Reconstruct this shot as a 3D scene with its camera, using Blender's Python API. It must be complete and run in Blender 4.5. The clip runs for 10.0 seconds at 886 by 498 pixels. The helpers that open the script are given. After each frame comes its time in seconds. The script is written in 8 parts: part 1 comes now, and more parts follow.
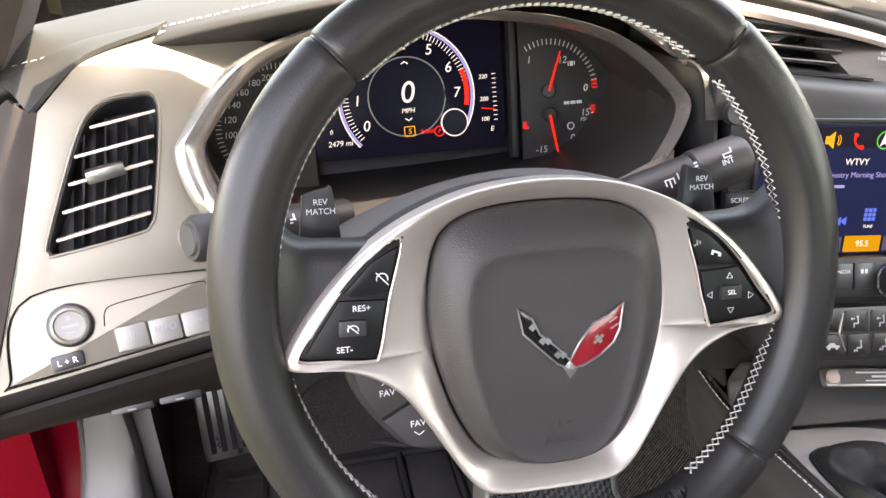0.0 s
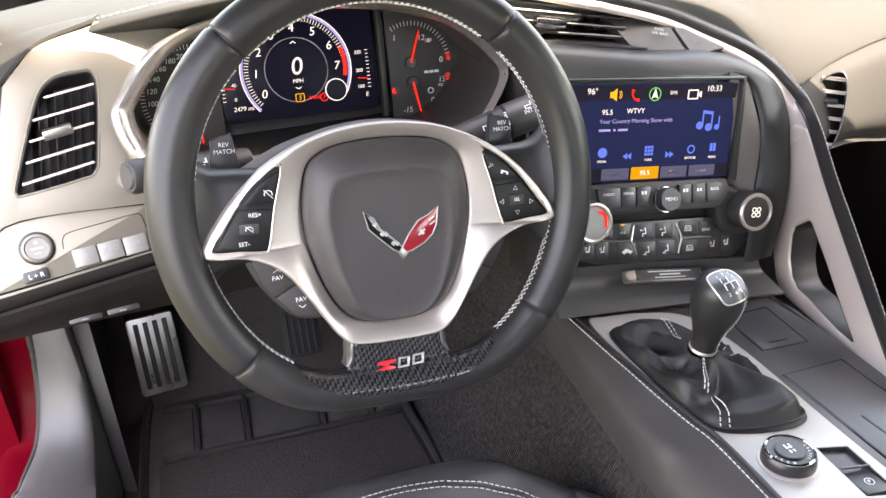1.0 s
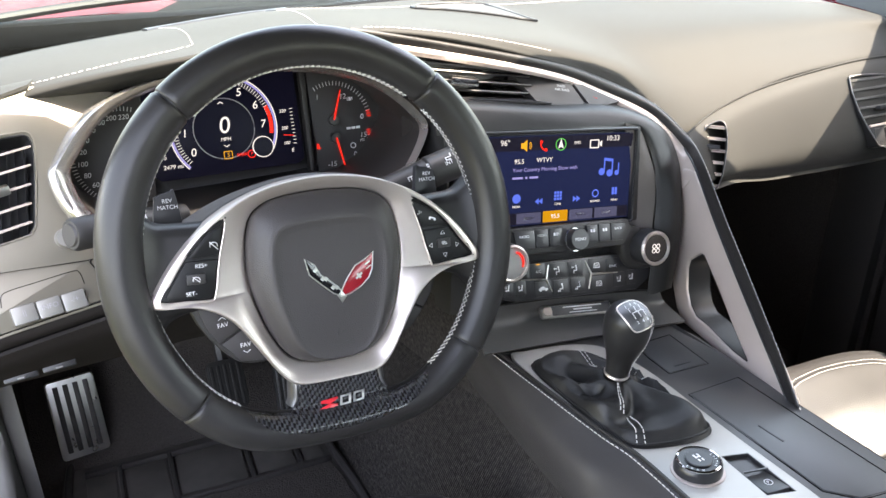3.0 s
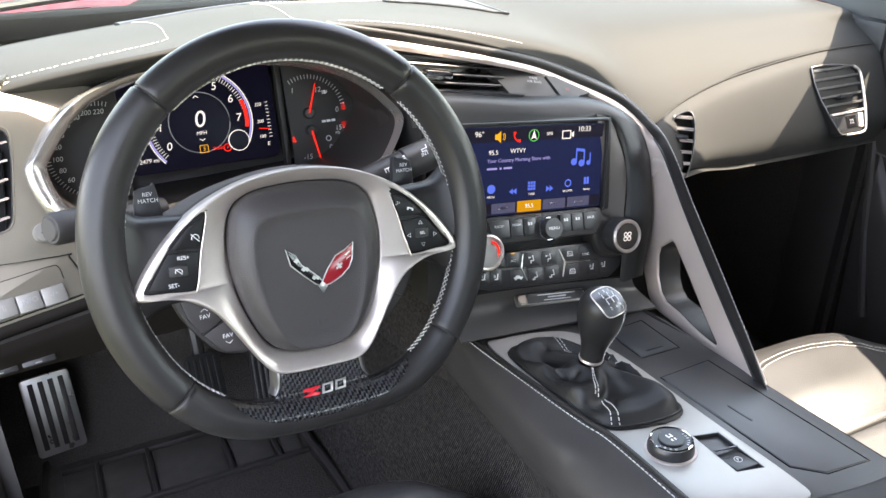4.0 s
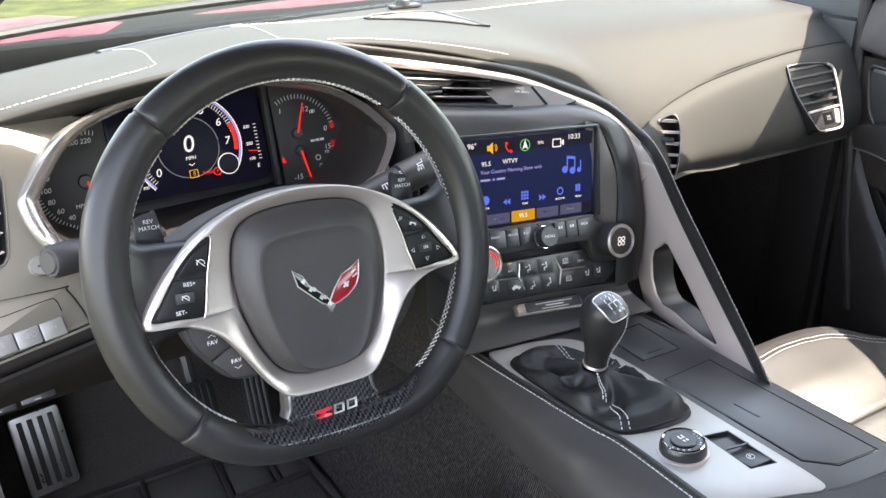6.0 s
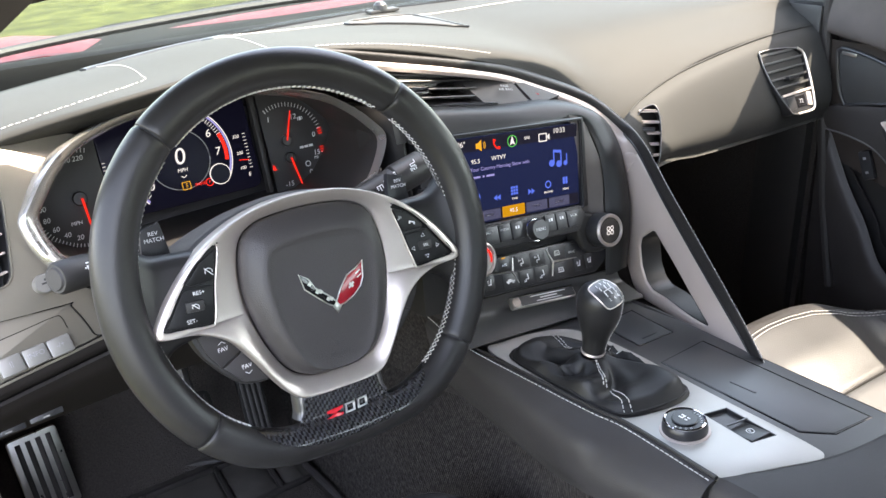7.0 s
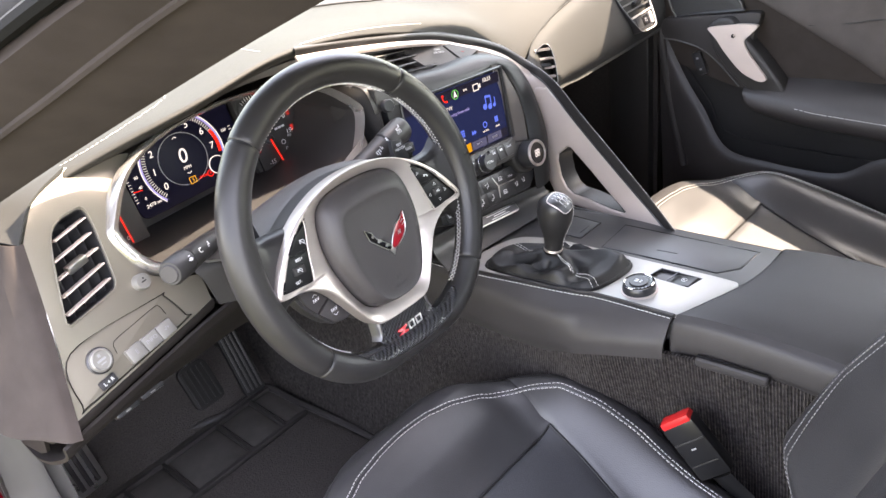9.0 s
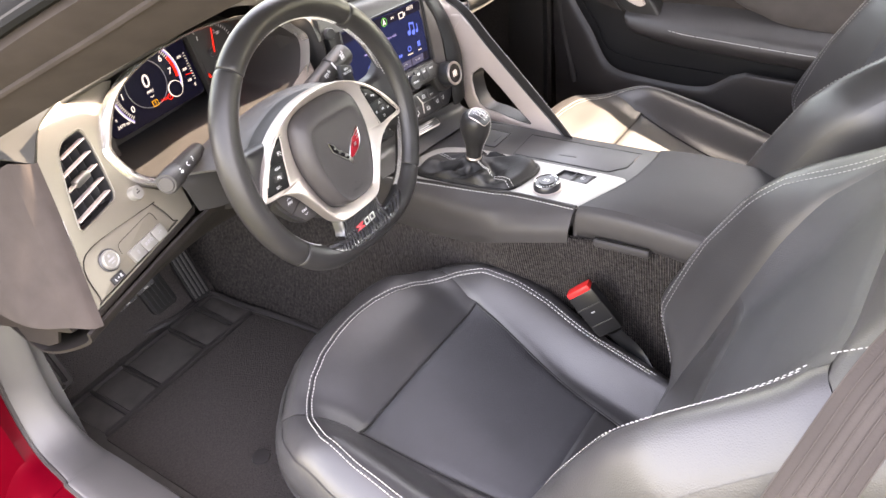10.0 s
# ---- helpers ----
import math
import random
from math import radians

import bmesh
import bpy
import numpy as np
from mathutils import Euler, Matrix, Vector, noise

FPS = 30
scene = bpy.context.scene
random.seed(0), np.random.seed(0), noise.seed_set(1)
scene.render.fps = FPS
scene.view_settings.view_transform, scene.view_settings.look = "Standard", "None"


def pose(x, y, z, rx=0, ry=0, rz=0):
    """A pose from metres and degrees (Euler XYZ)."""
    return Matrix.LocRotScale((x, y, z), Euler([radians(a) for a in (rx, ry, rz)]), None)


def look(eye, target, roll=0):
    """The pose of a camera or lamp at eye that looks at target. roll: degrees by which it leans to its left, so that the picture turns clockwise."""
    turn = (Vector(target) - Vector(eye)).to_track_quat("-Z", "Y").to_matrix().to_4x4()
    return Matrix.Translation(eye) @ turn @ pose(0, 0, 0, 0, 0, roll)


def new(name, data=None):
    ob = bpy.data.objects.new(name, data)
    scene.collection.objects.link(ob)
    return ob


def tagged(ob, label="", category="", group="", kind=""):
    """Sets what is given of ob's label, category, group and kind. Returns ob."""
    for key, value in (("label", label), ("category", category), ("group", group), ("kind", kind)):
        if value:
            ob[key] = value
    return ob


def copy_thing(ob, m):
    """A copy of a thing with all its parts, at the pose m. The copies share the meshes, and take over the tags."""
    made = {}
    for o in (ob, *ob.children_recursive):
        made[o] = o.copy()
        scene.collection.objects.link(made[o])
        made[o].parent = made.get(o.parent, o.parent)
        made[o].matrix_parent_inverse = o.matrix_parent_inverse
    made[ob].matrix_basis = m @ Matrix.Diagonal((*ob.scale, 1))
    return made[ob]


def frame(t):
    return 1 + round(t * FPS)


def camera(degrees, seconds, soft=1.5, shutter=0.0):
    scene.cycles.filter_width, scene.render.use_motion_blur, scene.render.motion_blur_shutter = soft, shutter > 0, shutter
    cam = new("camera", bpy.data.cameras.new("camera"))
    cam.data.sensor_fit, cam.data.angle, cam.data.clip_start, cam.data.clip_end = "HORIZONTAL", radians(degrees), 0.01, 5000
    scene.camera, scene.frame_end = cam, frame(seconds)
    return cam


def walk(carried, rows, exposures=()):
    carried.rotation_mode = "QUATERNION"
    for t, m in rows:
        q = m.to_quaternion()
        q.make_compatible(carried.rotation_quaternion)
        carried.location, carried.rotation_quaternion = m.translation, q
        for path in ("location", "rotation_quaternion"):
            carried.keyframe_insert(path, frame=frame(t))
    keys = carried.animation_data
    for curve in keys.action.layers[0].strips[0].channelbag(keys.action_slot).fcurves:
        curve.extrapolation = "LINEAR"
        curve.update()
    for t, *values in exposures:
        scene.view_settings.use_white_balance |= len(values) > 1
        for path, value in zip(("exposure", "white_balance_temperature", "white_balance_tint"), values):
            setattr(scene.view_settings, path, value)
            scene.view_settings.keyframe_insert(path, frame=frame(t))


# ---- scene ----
cam = camera(58.1, 10.0, soft=1.5, shutter=0.0)
PATH = [
    (0, (-0.115, -0.327, 0.984), (0.226, 1.416, 0.064), -1.5),
    (0.5, (-0.128, -0.468, 1.029), (0.283, 1.235, 0.064), -1.5),
    (1, (-0.11, -0.517, 1.033), (0.395, 1.154, 0.057), -1.1),
    (1.5, (-0.127, -0.527, 1.046), (0.447, 1.142, 0.104), -0.7),
    (2, (-0.129, -0.531, 1.043), (0.523, 1.148, 0.175), -0.4),
    (2.5, (-0.137, -0.545, 1.047), (0.564, 1.119, 0.188), -0.2),
    (4, (-0.156, -0.566, 1.053), (0.646, 1.042, 0.175), 0.2),
    (4.5, (-0.161, -0.569, 1.057), (0.659, 1.03, 0.179), -0.0),
    (5, (-0.164, -0.562, 1.058), (0.673, 1.034, 0.191), -0.4),
    (5.5, (-0.172, -0.552, 1.051), (0.682, 1.042, 0.197), -1.0),
    (7, (-0.205, -0.555, 1.054), (0.717, 1.007, 0.211), -4.0),
    (7.5, (-0.231, -0.559, 1.061), (0.745, 0.959, 0.2), -5.4),
    (8, (-0.274, -0.559, 1.086), (0.779, 0.889, 0.195), -6.9),
    (8.5, (-0.357, -0.565, 1.12), (0.775, 0.779, 0.166), -8.0),
    (9, (-0.455, -0.579, 1.174), (0.724, 0.663, 0.139), -9.1),
    (9.5, (-0.551, -0.604, 1.223), (0.645, 0.502, 0.063), -8.4),
    (10, (-0.623, -0.634, 1.269), (0.623, 0.33, 0.036), -6.3),
]
EXPOSURE = 3.9
walk(cam, [(t, look(eye, target, roll)) for t, eye, target, roll in PATH], [(t, EXPOSURE + d, k, g) for t, d, k, g in ((0.0, 0.4, 8700, 21), (1.0, 0.55, 8600, 21), (2.0, 0.34, 8150, 17), (4.0, 0.22, 7850, 16), (7.5, 0.12, 7700, 16), (8.5, 0.32, 7900, 19), (9.0, 0.50, 8300, 21), (9.5, 0.78, 8800, 23), (10.0, 0.88, 9200, 24))])

# ---- light ----
SUN_WAY = Vector((0.46, -0.32, 0.83)).normalized()
world = bpy.data.worlds.new("world")
scene.world = world
world.use_nodes = True
wn = world.node_tree
sky = wn.nodes.new("ShaderNodeTexSky")
sky.sky_type = "NISHITA"
sky.sun_disc = False
sky.dust_density = 1.4
sky.sun_elevation = math.asin(SUN_WAY.z)
sky.sun_rotation = math.atan2(SUN_WAY.x, SUN_WAY.y)
haze = wn.nodes.new("ShaderNodeHueSaturation")
haze.inputs["Saturation"].default_value = 0.78
wn.links.new(sky.outputs[0], haze.inputs["Color"])
wn.links.new(haze.outputs[0], wn.nodes["Background"].inputs[0])
wn.nodes["Background"].inputs[1].default_value = 0.15
sun_data = bpy.data.lights.new("sun", "SUN")
sun_data.energy = 1.7
sun_data.angle = radians(0.5)
sun_data.color = (1.0, 0.99, 0.91)
sun = new("sun", sun_data)
sun.matrix_world = look(SUN_WAY * 20, (0, 0, 0))

# ---- materials ----
def material(name, colour, rough=0.5, metal=0.0, grain=0.0, grain_scale=900.0, vary=0.12, vary_scale=9.0, kind="noise", coat=0.0, spec=0.5, rough_vary=0.08):
    """A principled surface with two scales of variation: broad tone and wear, and fine relief."""
    m = bpy.data.materials.new(name)
    m.use_nodes = True
    t = m.node_tree
    b = t.nodes["Principled BSDF"]
    co = t.nodes.new("ShaderNodeTexCoord")
    n1 = t.nodes.new("ShaderNodeTexNoise")
    n1.inputs["Scale"].default_value = vary_scale
    n1.inputs["Detail"].default_value = 6
    t.links.new(co.outputs["Object"], n1.inputs["Vector"])
    r = t.nodes.new("ShaderNodeValToRGB")
    r.color_ramp.elements[0].position, r.color_ramp.elements[1].position = 0.3, 0.7
    r.color_ramp.elements[0].color = (*[c * (1 - vary) for c in colour], 1)
    r.color_ramp.elements[1].color = (*[min(1, c * (1 + vary)) for c in colour], 1)
    t.links.new(n1.outputs["Fac"], r.inputs["Fac"])
    t.links.new(r.outputs["Color"], b.inputs["Base Color"])
    mr = t.nodes.new("ShaderNodeMapRange")
    mr.inputs["To Min"].default_value, mr.inputs["To Max"].default_value = max(0.02, rough - rough_vary), min(1, rough + rough_vary)
    t.links.new(n1.outputs["Fac"], mr.inputs["Value"])
    t.links.new(mr.outputs["Result"], b.inputs["Roughness"])
    b.inputs["Metallic"].default_value = metal
    b.inputs["Coat Weight"].default_value = coat
    b.inputs["Coat Roughness"].default_value = 0.04
    b.inputs["Specular IOR Level"].default_value = spec
    if grain:
        if kind == "voronoi":
            g = t.nodes.new("ShaderNodeTexVoronoi")
            g.feature = "DISTANCE_TO_EDGE"
            out = g.outputs["Distance"]
        else:
            g = t.nodes.new("ShaderNodeTexNoise")
            g.inputs["Detail"].default_value = 3
            out = g.outputs["Fac"]
        g.inputs["Scale"].default_value = grain_scale
        t.links.new(co.outputs["Object"], g.inputs["Vector"])
        bu = t.nodes.new("ShaderNodeBump")
        bu.inputs["Strength"].default_value = grain
        bu.inputs["Distance"].default_value = 0.0006
        t.links.new(out, bu.inputs["Height"])
        t.links.new(bu.outputs["Normal"], b.inputs["Normal"])
    return m


def glowing(name, colour, strength=1.0):
    m = bpy.data.materials.new(name)
    m.use_nodes = True
    b = m.node_tree.nodes["Principled BSDF"]
    b.inputs["Base Color"].default_value = (*[c * 0.05 for c in colour], 1)
    b.inputs["Roughness"].default_value = 0.25
    b.inputs["Specular IOR Level"].default_value = 0.08
    b.inputs["Emission Color"].default_value = (*colour, 1)
    b.inputs["Emission Strength"].default_value = strength
    return m


def glass(name, tint=(1, 1, 1), rough=0.0):
    m = bpy.data.materials.new(name)
    m.use_nodes = True
    t = m.node_tree
    t.nodes.remove(t.nodes["Principled BSDF"])
    tr, gl, mix = (t.nodes.new("ShaderNode" + k) for k in ("BsdfTransparent", "BsdfGlossy", "MixShader"))
    tr.inputs[0].default_value = (*tint, 1)
    gl.inputs["Roughness"].default_value = rough
    mix.inputs[0].default_value = 0.03
    t.links.new(tr.outputs[0], mix.inputs[1])
    t.links.new(gl.outputs[0], mix.inputs[2])
    t.links.new(mix.outputs[0], t.nodes["Material Output"].inputs[0])
    return m


def woven(name, dark, light, scale, rough=0.3, coat=0.0, bump=0.3):
    """A twill of two tones: carbon fibre, carpet ribs, mesh cloth."""
    m = bpy.data.materials.new(name)
    m.use_nodes = True
    t = m.node_tree
    b = t.nodes["Principled BSDF"]
    co = t.nodes.new("ShaderNodeTexCoord")
    ch = t.nodes.new("ShaderNodeTexChecker")
    ch.inputs["Scale"].default_value = scale
    ch.inputs["Color1"].default_value = (*dark, 1)
    ch.inputs["Color2"].default_value = (*light, 1)
    turn = t.nodes.new("ShaderNodeMapping")
    turn.inputs["Rotation"].default_value = (0, 0, radians(20))
    turn.inputs["Scale"].default_value = (1.0, 0.55, 0.01)
    turn.inputs["Location"].default_value = (0.0, 0.0, 0.5 / scale)
    t.links.new(co.outputs["Object"], turn.inputs["Vector"])
    t.links.new(turn.outputs["Vector"], ch.inputs["Vector"])
    t.links.new(ch.outputs["Color"], b.inputs["Base Color"])
    bu = t.nodes.new("ShaderNodeBump")
    bu.inputs["Strength"].default_value = bump
    bu.inputs["Distance"].default_value = 0.0005
    t.links.new(ch.outputs["Fac"], bu.inputs["Height"])
    t.links.new(bu.outputs["Normal"], b.inputs["Normal"])
    b.inputs["Roughness"].default_value = rough
    b.inputs["Coat Weight"].default_value = coat
    return m


def pile(m):
    """Deepens the relief of a material to the tufts of a carpet."""
    for q in m.node_tree.nodes:
        if q.bl_idname == "ShaderNodeBump":
            q.inputs["Distance"].default_value = 0.003


KNEE_PLASTIC = material("brown_black_plastic", (0.018, 0.0155, 0.0145), 0.6, grain=0.2, grain_scale=1200, spec=0.2)
LEATHER = material("black_leather", (0.021, 0.0195, 0.019), 0.42, grain=0.35, grain_scale=520, kind="voronoi", vary=0.15, vary_scale=14, spec=0.36)
SEAT_LEATHER = material("seat_leather", (0.038, 0.037, 0.038), 0.34, grain=0.4, grain_scale=420, kind="voronoi", vary=0.2, vary_scale=8, spec=0.55)
SEAT_MESH = material("perforated_leather", (0.040, 0.040, 0.043), 0.5, grain=0.9, grain_scale=650, kind="voronoi", vary=0.15, vary_scale=12)
DASH_SKIN = material("dash_leather", (0.033, 0.0328, 0.0312), 0.62, spec=0.12, grain=0.3, grain_scale=600, kind="voronoi", vary=0.08, vary_scale=6)
PLASTIC = material("black_plastic", (0.0265, 0.0252, 0.0248), 0.46, grain=0.25, grain_scale=1400, vary=0.1, spec=0.45)
SMOOTH_PLASTIC = material("smooth_black_plastic", (0.022, 0.022, 0.024), 0.32, vary=0.12, vary_scale=20)
GREY_PLASTIC = material("dark_grey_plastic", (0.075, 0.073, 0.072), 0.5, grain=0.2, grain_scale=1200)
GLOSS = material("gloss_black", (0.008, 0.008, 0.009), 0.08, vary=0.2, rough_vary=0.04)
SILVER = material("satin_silver", (0.60, 0.535, 0.492), 0.38, metal=0.80, grain=0.05, grain_scale=1800, vary=0.04, vary_scale=20, rough_vary=0.05)
TAUPE_SILVER = material("dark_satin_silver", (0.56, 0.474, 0.432), 0.38, metal=0.34, grain=0.05, grain_scale=1800, vary=0.05, vary_scale=16, rough_vary=0.05)
RIM_LEATHER = material("rim_leather", (0.021, 0.020, 0.020), 0.36, grain=0.22, grain_scale=700, kind="voronoi", vary=0.16, vary_scale=26, spec=0.36)
COVER_GRAIN = material("cover_grain", (0.040, 0.036, 0.036), 0.46, grain=0.5, grain_scale=620, kind="voronoi", vary=0.08, vary_scale=18, spec=0.42)
KEY_GREY = material("key_grey", (0.034, 0.031, 0.031), 0.5, grain=0.15, grain_scale=1200)
PAD_BLACK = material("pad_black", (0.009, 0.009, 0.0095), 0.36, grain=0.1, grain_scale=1400, spec=0.28)
BAND_BLACK = material("band_black", (0.016, 0.0158, 0.016), 0.42, grain=0.2, grain_scale=1400, spec=0.4)
CHEEK_BROWN = material("cheek_plastic", (0.105, 0.090, 0.082), 0.5, grain=0.2, grain_scale=1200)
SMOKED = material("smoked_chrome", (0.13, 0.13, 0.135), 0.36, metal=0.7, vary=0.05)
PANEL_SILVER = material("panel_silver", (0.205, 0.186, 0.150), 0.34, metal=0.5, grain=0.05, grain_scale=1800, vary=0.05, vary_scale=16, rough_vary=0.05)
BEZEL_SILVER = material("bright_satin_paint", (0.50, 0.485, 0.46), 0.26, metal=0.8, vary=0.03)
BRIGHT = material("brushed_metal", (0.62, 0.61, 0.58), 0.3, metal=1.0, grain=0.05, vary=0.06, vary_scale=40)
CHROME = material("chrome", (0.75, 0.75, 0.75), 0.08, metal=1.0, vary=0.03, rough_vary=0.03)
BUTTON_SILVER = material("silver_button", (0.22, 0.212, 0.195), 0.38, metal=0.4, vary=0.05)
PILLAR_SUEDE = material("brown_suede", (0.038, 0.031, 0.028), 0.95, grain=0.3, grain_scale=900, vary=0.16, vary_scale=30, spec=0.15)
CONSOLE_LEATHER = material("console_leather", (0.037, 0.034, 0.0335), 0.50, grain=0.35, grain_scale=520, kind="voronoi", vary=0.12, vary_scale=14, spec=0.35)
CARPET = material("black_carpet", (0.051, 0.045, 0.042), 0.95, grain=1.0, grain_scale=420, vary=0.22, vary_scale=320, spec=0.1)
pile(CARPET)
CONSOLE_PLASTIC = material("console_plastic", (0.062, 0.061, 0.061), 0.38, grain=0.15, grain_scale=1400, vary=0.08, spec=0.55)
GAITER_LEATHER = material("gaiter_leather", (0.0135, 0.013, 0.013), 0.48, grain=0.5, grain_scale=500, kind="voronoi", vary=0.25, vary_scale=20, spec=0.4)
DOOR_LEATHER = material("door_leather", (0.040, 0.036, 0.035), 0.45, grain=0.35, grain_scale=520, kind="voronoi", vary=0.15, vary_scale=14)
RUBBER = material("black_rubber", (0.032, 0.029, 0.028), 0.5, grain=0.3, grain_scale=500, vary=0.2, spec=0.35)
MAT_RUBBER = material("mat_rubber", (0.058, 0.053, 0.049), 0.5, grain=0.4, grain_scale=500, vary=0.25, vary_scale=30, spec=0.35)
DOOR_SUEDE = material("door_suede", (0.072, 0.062, 0.058), 0.75, grain=0.3, grain_scale=900, vary=0.14, vary_scale=30, spec=0.3)
COWL_PLASTIC = material("cowl_plastic", (0.016, 0.0158, 0.015), 0.8, grain=0.3, grain_scale=500, vary=0.3, vary_scale=9, spec=0.06)
BLACK_SEAL = material("black_seal", (0.006, 0.006, 0.006), 0.7, grain=0.3, grain_scale=500, spec=0.1)
CARBON = woven("carbon_fibre", (0.009, 0.009, 0.010), (0.034, 0.034, 0.036), 520, 0.25, 0.6)
RED_PAINT = material("red_metallic_paint", (0.085, 0.0006, 0.0045), 0.42, coat=0.02, vary=0.06, vary_scale=40, spec=0.04)
THREAD = material("light_grey_thread", (0.50, 0.49, 0.47), 0.7, vary=0.1, vary_scale=200)
PRINT = material("white_print", (0.72, 0.72, 0.72), 0.5, vary=0.04)
DIM_PRINT = material("grey_print", (0.28, 0.28, 0.28), 0.5, vary=0.04)
RED_MARK = material("red_enamel", (0.55, 0.02, 0.03), 0.25, coat=0.6, vary=0.06)
DARK_RED = material("dark_red_enamel", (0.22, 0.008, 0.014), 0.2, coat=0.5, vary=0.06)
GLOW_WHITE = glowing("lit_white", (0.9, 0.93, 1.0), 0.068)
GLOW_RED = glowing("lit_red", (1.0, 0.03, 0.02), 0.075)
GLOW_AMBER = glowing("lit_amber", (1.0, 0.5, 0.04), 0.06)
GLOW_BLUE = glowing("lit_blue", (0.10, 0.20, 1.0), 0.06)
GLOW_GREEN = glowing("lit_green", (0.1, 0.7, 0.15), 0.05)
SCREEN_DARK = glowing("screen_dark", (0.10, 0.10, 0.20), 0.006)
SCREEN_BLUE = glowing("screen_blue", (0.055, 0.085, 0.30), 0.013)
GLASS = glass("window_glass", (0.80, 0.85, 0.83))
GREY_THREAD = material("mid_grey_thread", (0.36, 0.35, 0.34), 0.7, vary=0.1, vary_scale=200)
GLOW_LILAC = glowing("lit_lilac", (0.42, 0.42, 1.0), 0.05)
PEDAL_BLACK = material("pedal_rubber", (0.008, 0.0075, 0.0075), 0.6, grain=0.3, grain_scale=500, spec=0.2)
BUCKLE_BLACK = material("buckle_black", (0.010, 0.010, 0.0105), 0.3, vary=0.1, spec=0.4)
BELT = material("belt_webbing", (0.042, 0.035, 0.031), 0.8, grain=0.6, grain_scale=500, vary=0.2, spec=0.2)


# ---- building tools ----
PLACE = {}


def thing(name, m, label, category, group="", kind=""):
    ob = new(name)
    if not isinstance(m, Matrix):
        m = Matrix.Translation(m)
    ob.matrix_world = m
    ob.empty_display_size = 0.02
    PLACE[ob] = m
    return tagged(ob, label, category, group, kind)


def finish(bm, angle=35):
    bmesh.ops.remove_doubles(bm, verts=bm.verts, dist=1e-6)
    bmesh.ops.recalc_face_normals(bm, faces=bm.faces)
    me = bpy.data.meshes.new("mesh")
    bm.to_mesh(me)
    bm.free()
    for p in me.polygons:
        p.use_smooth = True
    me.set_sharp_from_angle(angle=radians(angle))
    return me


def part(name, bm, material_, parent, label="", local=False, angle=35):
    """One mesh under a thing; the mesh is given in the world unless local."""
    me = bm if isinstance(bm, bpy.types.Mesh) else finish(bm, angle)
    if not local:
        me.transform(PLACE[parent].inverted())
    me.materials.append(material_)
    ob = new(name, me)
    ob.parent = parent
    PLACE[ob] = PLACE[parent]
    return tagged(ob, label)


def alone(name, bm, material_, label, category, group="", kind="", angle=35):
    me = bm if isinstance(bm, bpy.types.Mesh) else finish(bm, angle)
    me.materials.append(material_)
    ob = new(name, me)
    PLACE[ob] = Matrix()
    return tagged(ob, label, category, group, kind)


def sstep(a, b, x):
    u = min(1, max(0, (x - a) / (b - a)))
    return u * u * (3 - 2 * u)


def glide(points, n, closed=False):
    """n places along a smooth curve through the points."""
    p = [Vector(q) for q in points]
    k = len(p)
    out = []
    spans = k if closed else k - 1
    total = n if closed else n - 1
    for i in range(n):
        s = i * spans / total
        j = min(int(s), spans - 1)
        u = s - j
        if closed:
            a, b, c, d = p[(j - 1) % k], p[j % k], p[(j + 1) % k], p[(j + 2) % k]
        else:
            b, c = p[j], p[j + 1]
            a = p[j - 1] if j > 0 else b * 2 - c
            d = p[j + 2] if j + 2 < k else c * 2 - b
        out.append(0.5 * ((2 * b) + (c - a) * u + (2 * a - 5 * b + 4 * c - d) * u * u + (3 * b - a - 3 * c + d) * u ** 3))
    return out


def sheet(rows, thick=0.0, closed=False):
    """A skin over rows of places, with thickness."""
    bm = bmesh.new()
    v = [[bm.verts.new(p) for p in r] for r in rows]
    for i in range(len(v) - 1):
        m = len(v[i])
        for j in range(m if closed else m - 1):
            bm.faces.new((v[i][j], v[i][(j + 1) % m], v[i + 1][(j + 1) % m], v[i + 1][j]))
    if thick:
        bmesh.ops.recalc_face_normals(bm, faces=bm.faces)
        bmesh.ops.solidify(bm, geom=bm.faces, thickness=thick)
    return bm


def loft(curves, nu=40, nv=16, thick=0.0):
    """A skin through several curves."""
    rows = [glide(c, nu) for c in curves]
    cols = [glide([r[i] for r in rows], nv) for i in range(nu)]
    return sheet([[cols[i][j] for i in range(nu)] for j in range(nv)], thick)


def tube(path, r, seg=10, closed=False, up=None, flat=1.0):
    """A round or oval rod along a path; r may be a list."""
    n = len(path)
    path = [Vector(p) for p in path]
    bm = bmesh.new()
    rings = []
    ref = Vector(up) if up else Vector((0, 0, 1))
    for i, p in enumerate(path):
        a = path[(i - 1) % n] if closed or i else p
        b = path[(i + 1) % n] if closed or i < n - 1 else p
        t = (b - a).normalized()
        s = t.cross(ref)
        if s.length < 1e-4:
            s = t.cross(Vector((0, 1, 0.1)))
        s.normalize()
        w = s.cross(t).normalized()
        rr = r[i] if isinstance(r, (list, tuple)) else r
        rings.append([bm.verts.new(p + s * (math.cos(q) * rr) + w * (math.sin(q) * rr * flat)) for q in (2 * math.pi * k / seg for k in range(seg))])
    for i in range(n if closed else n - 1):
        a, b = rings[i], rings[(i + 1) % n]
        for k in range(seg):
            bm.faces.new((a[k], a[(k + 1) % seg], b[(k + 1) % seg], b[k]))
    if not closed:
        bm.faces.new(rings[0][::-1])
        bm.faces.new(rings[-1])
    return bm


def moved(bm, m):
    bmesh.ops.transform(bm, matrix=m, verts=bm.verts)
    return bm


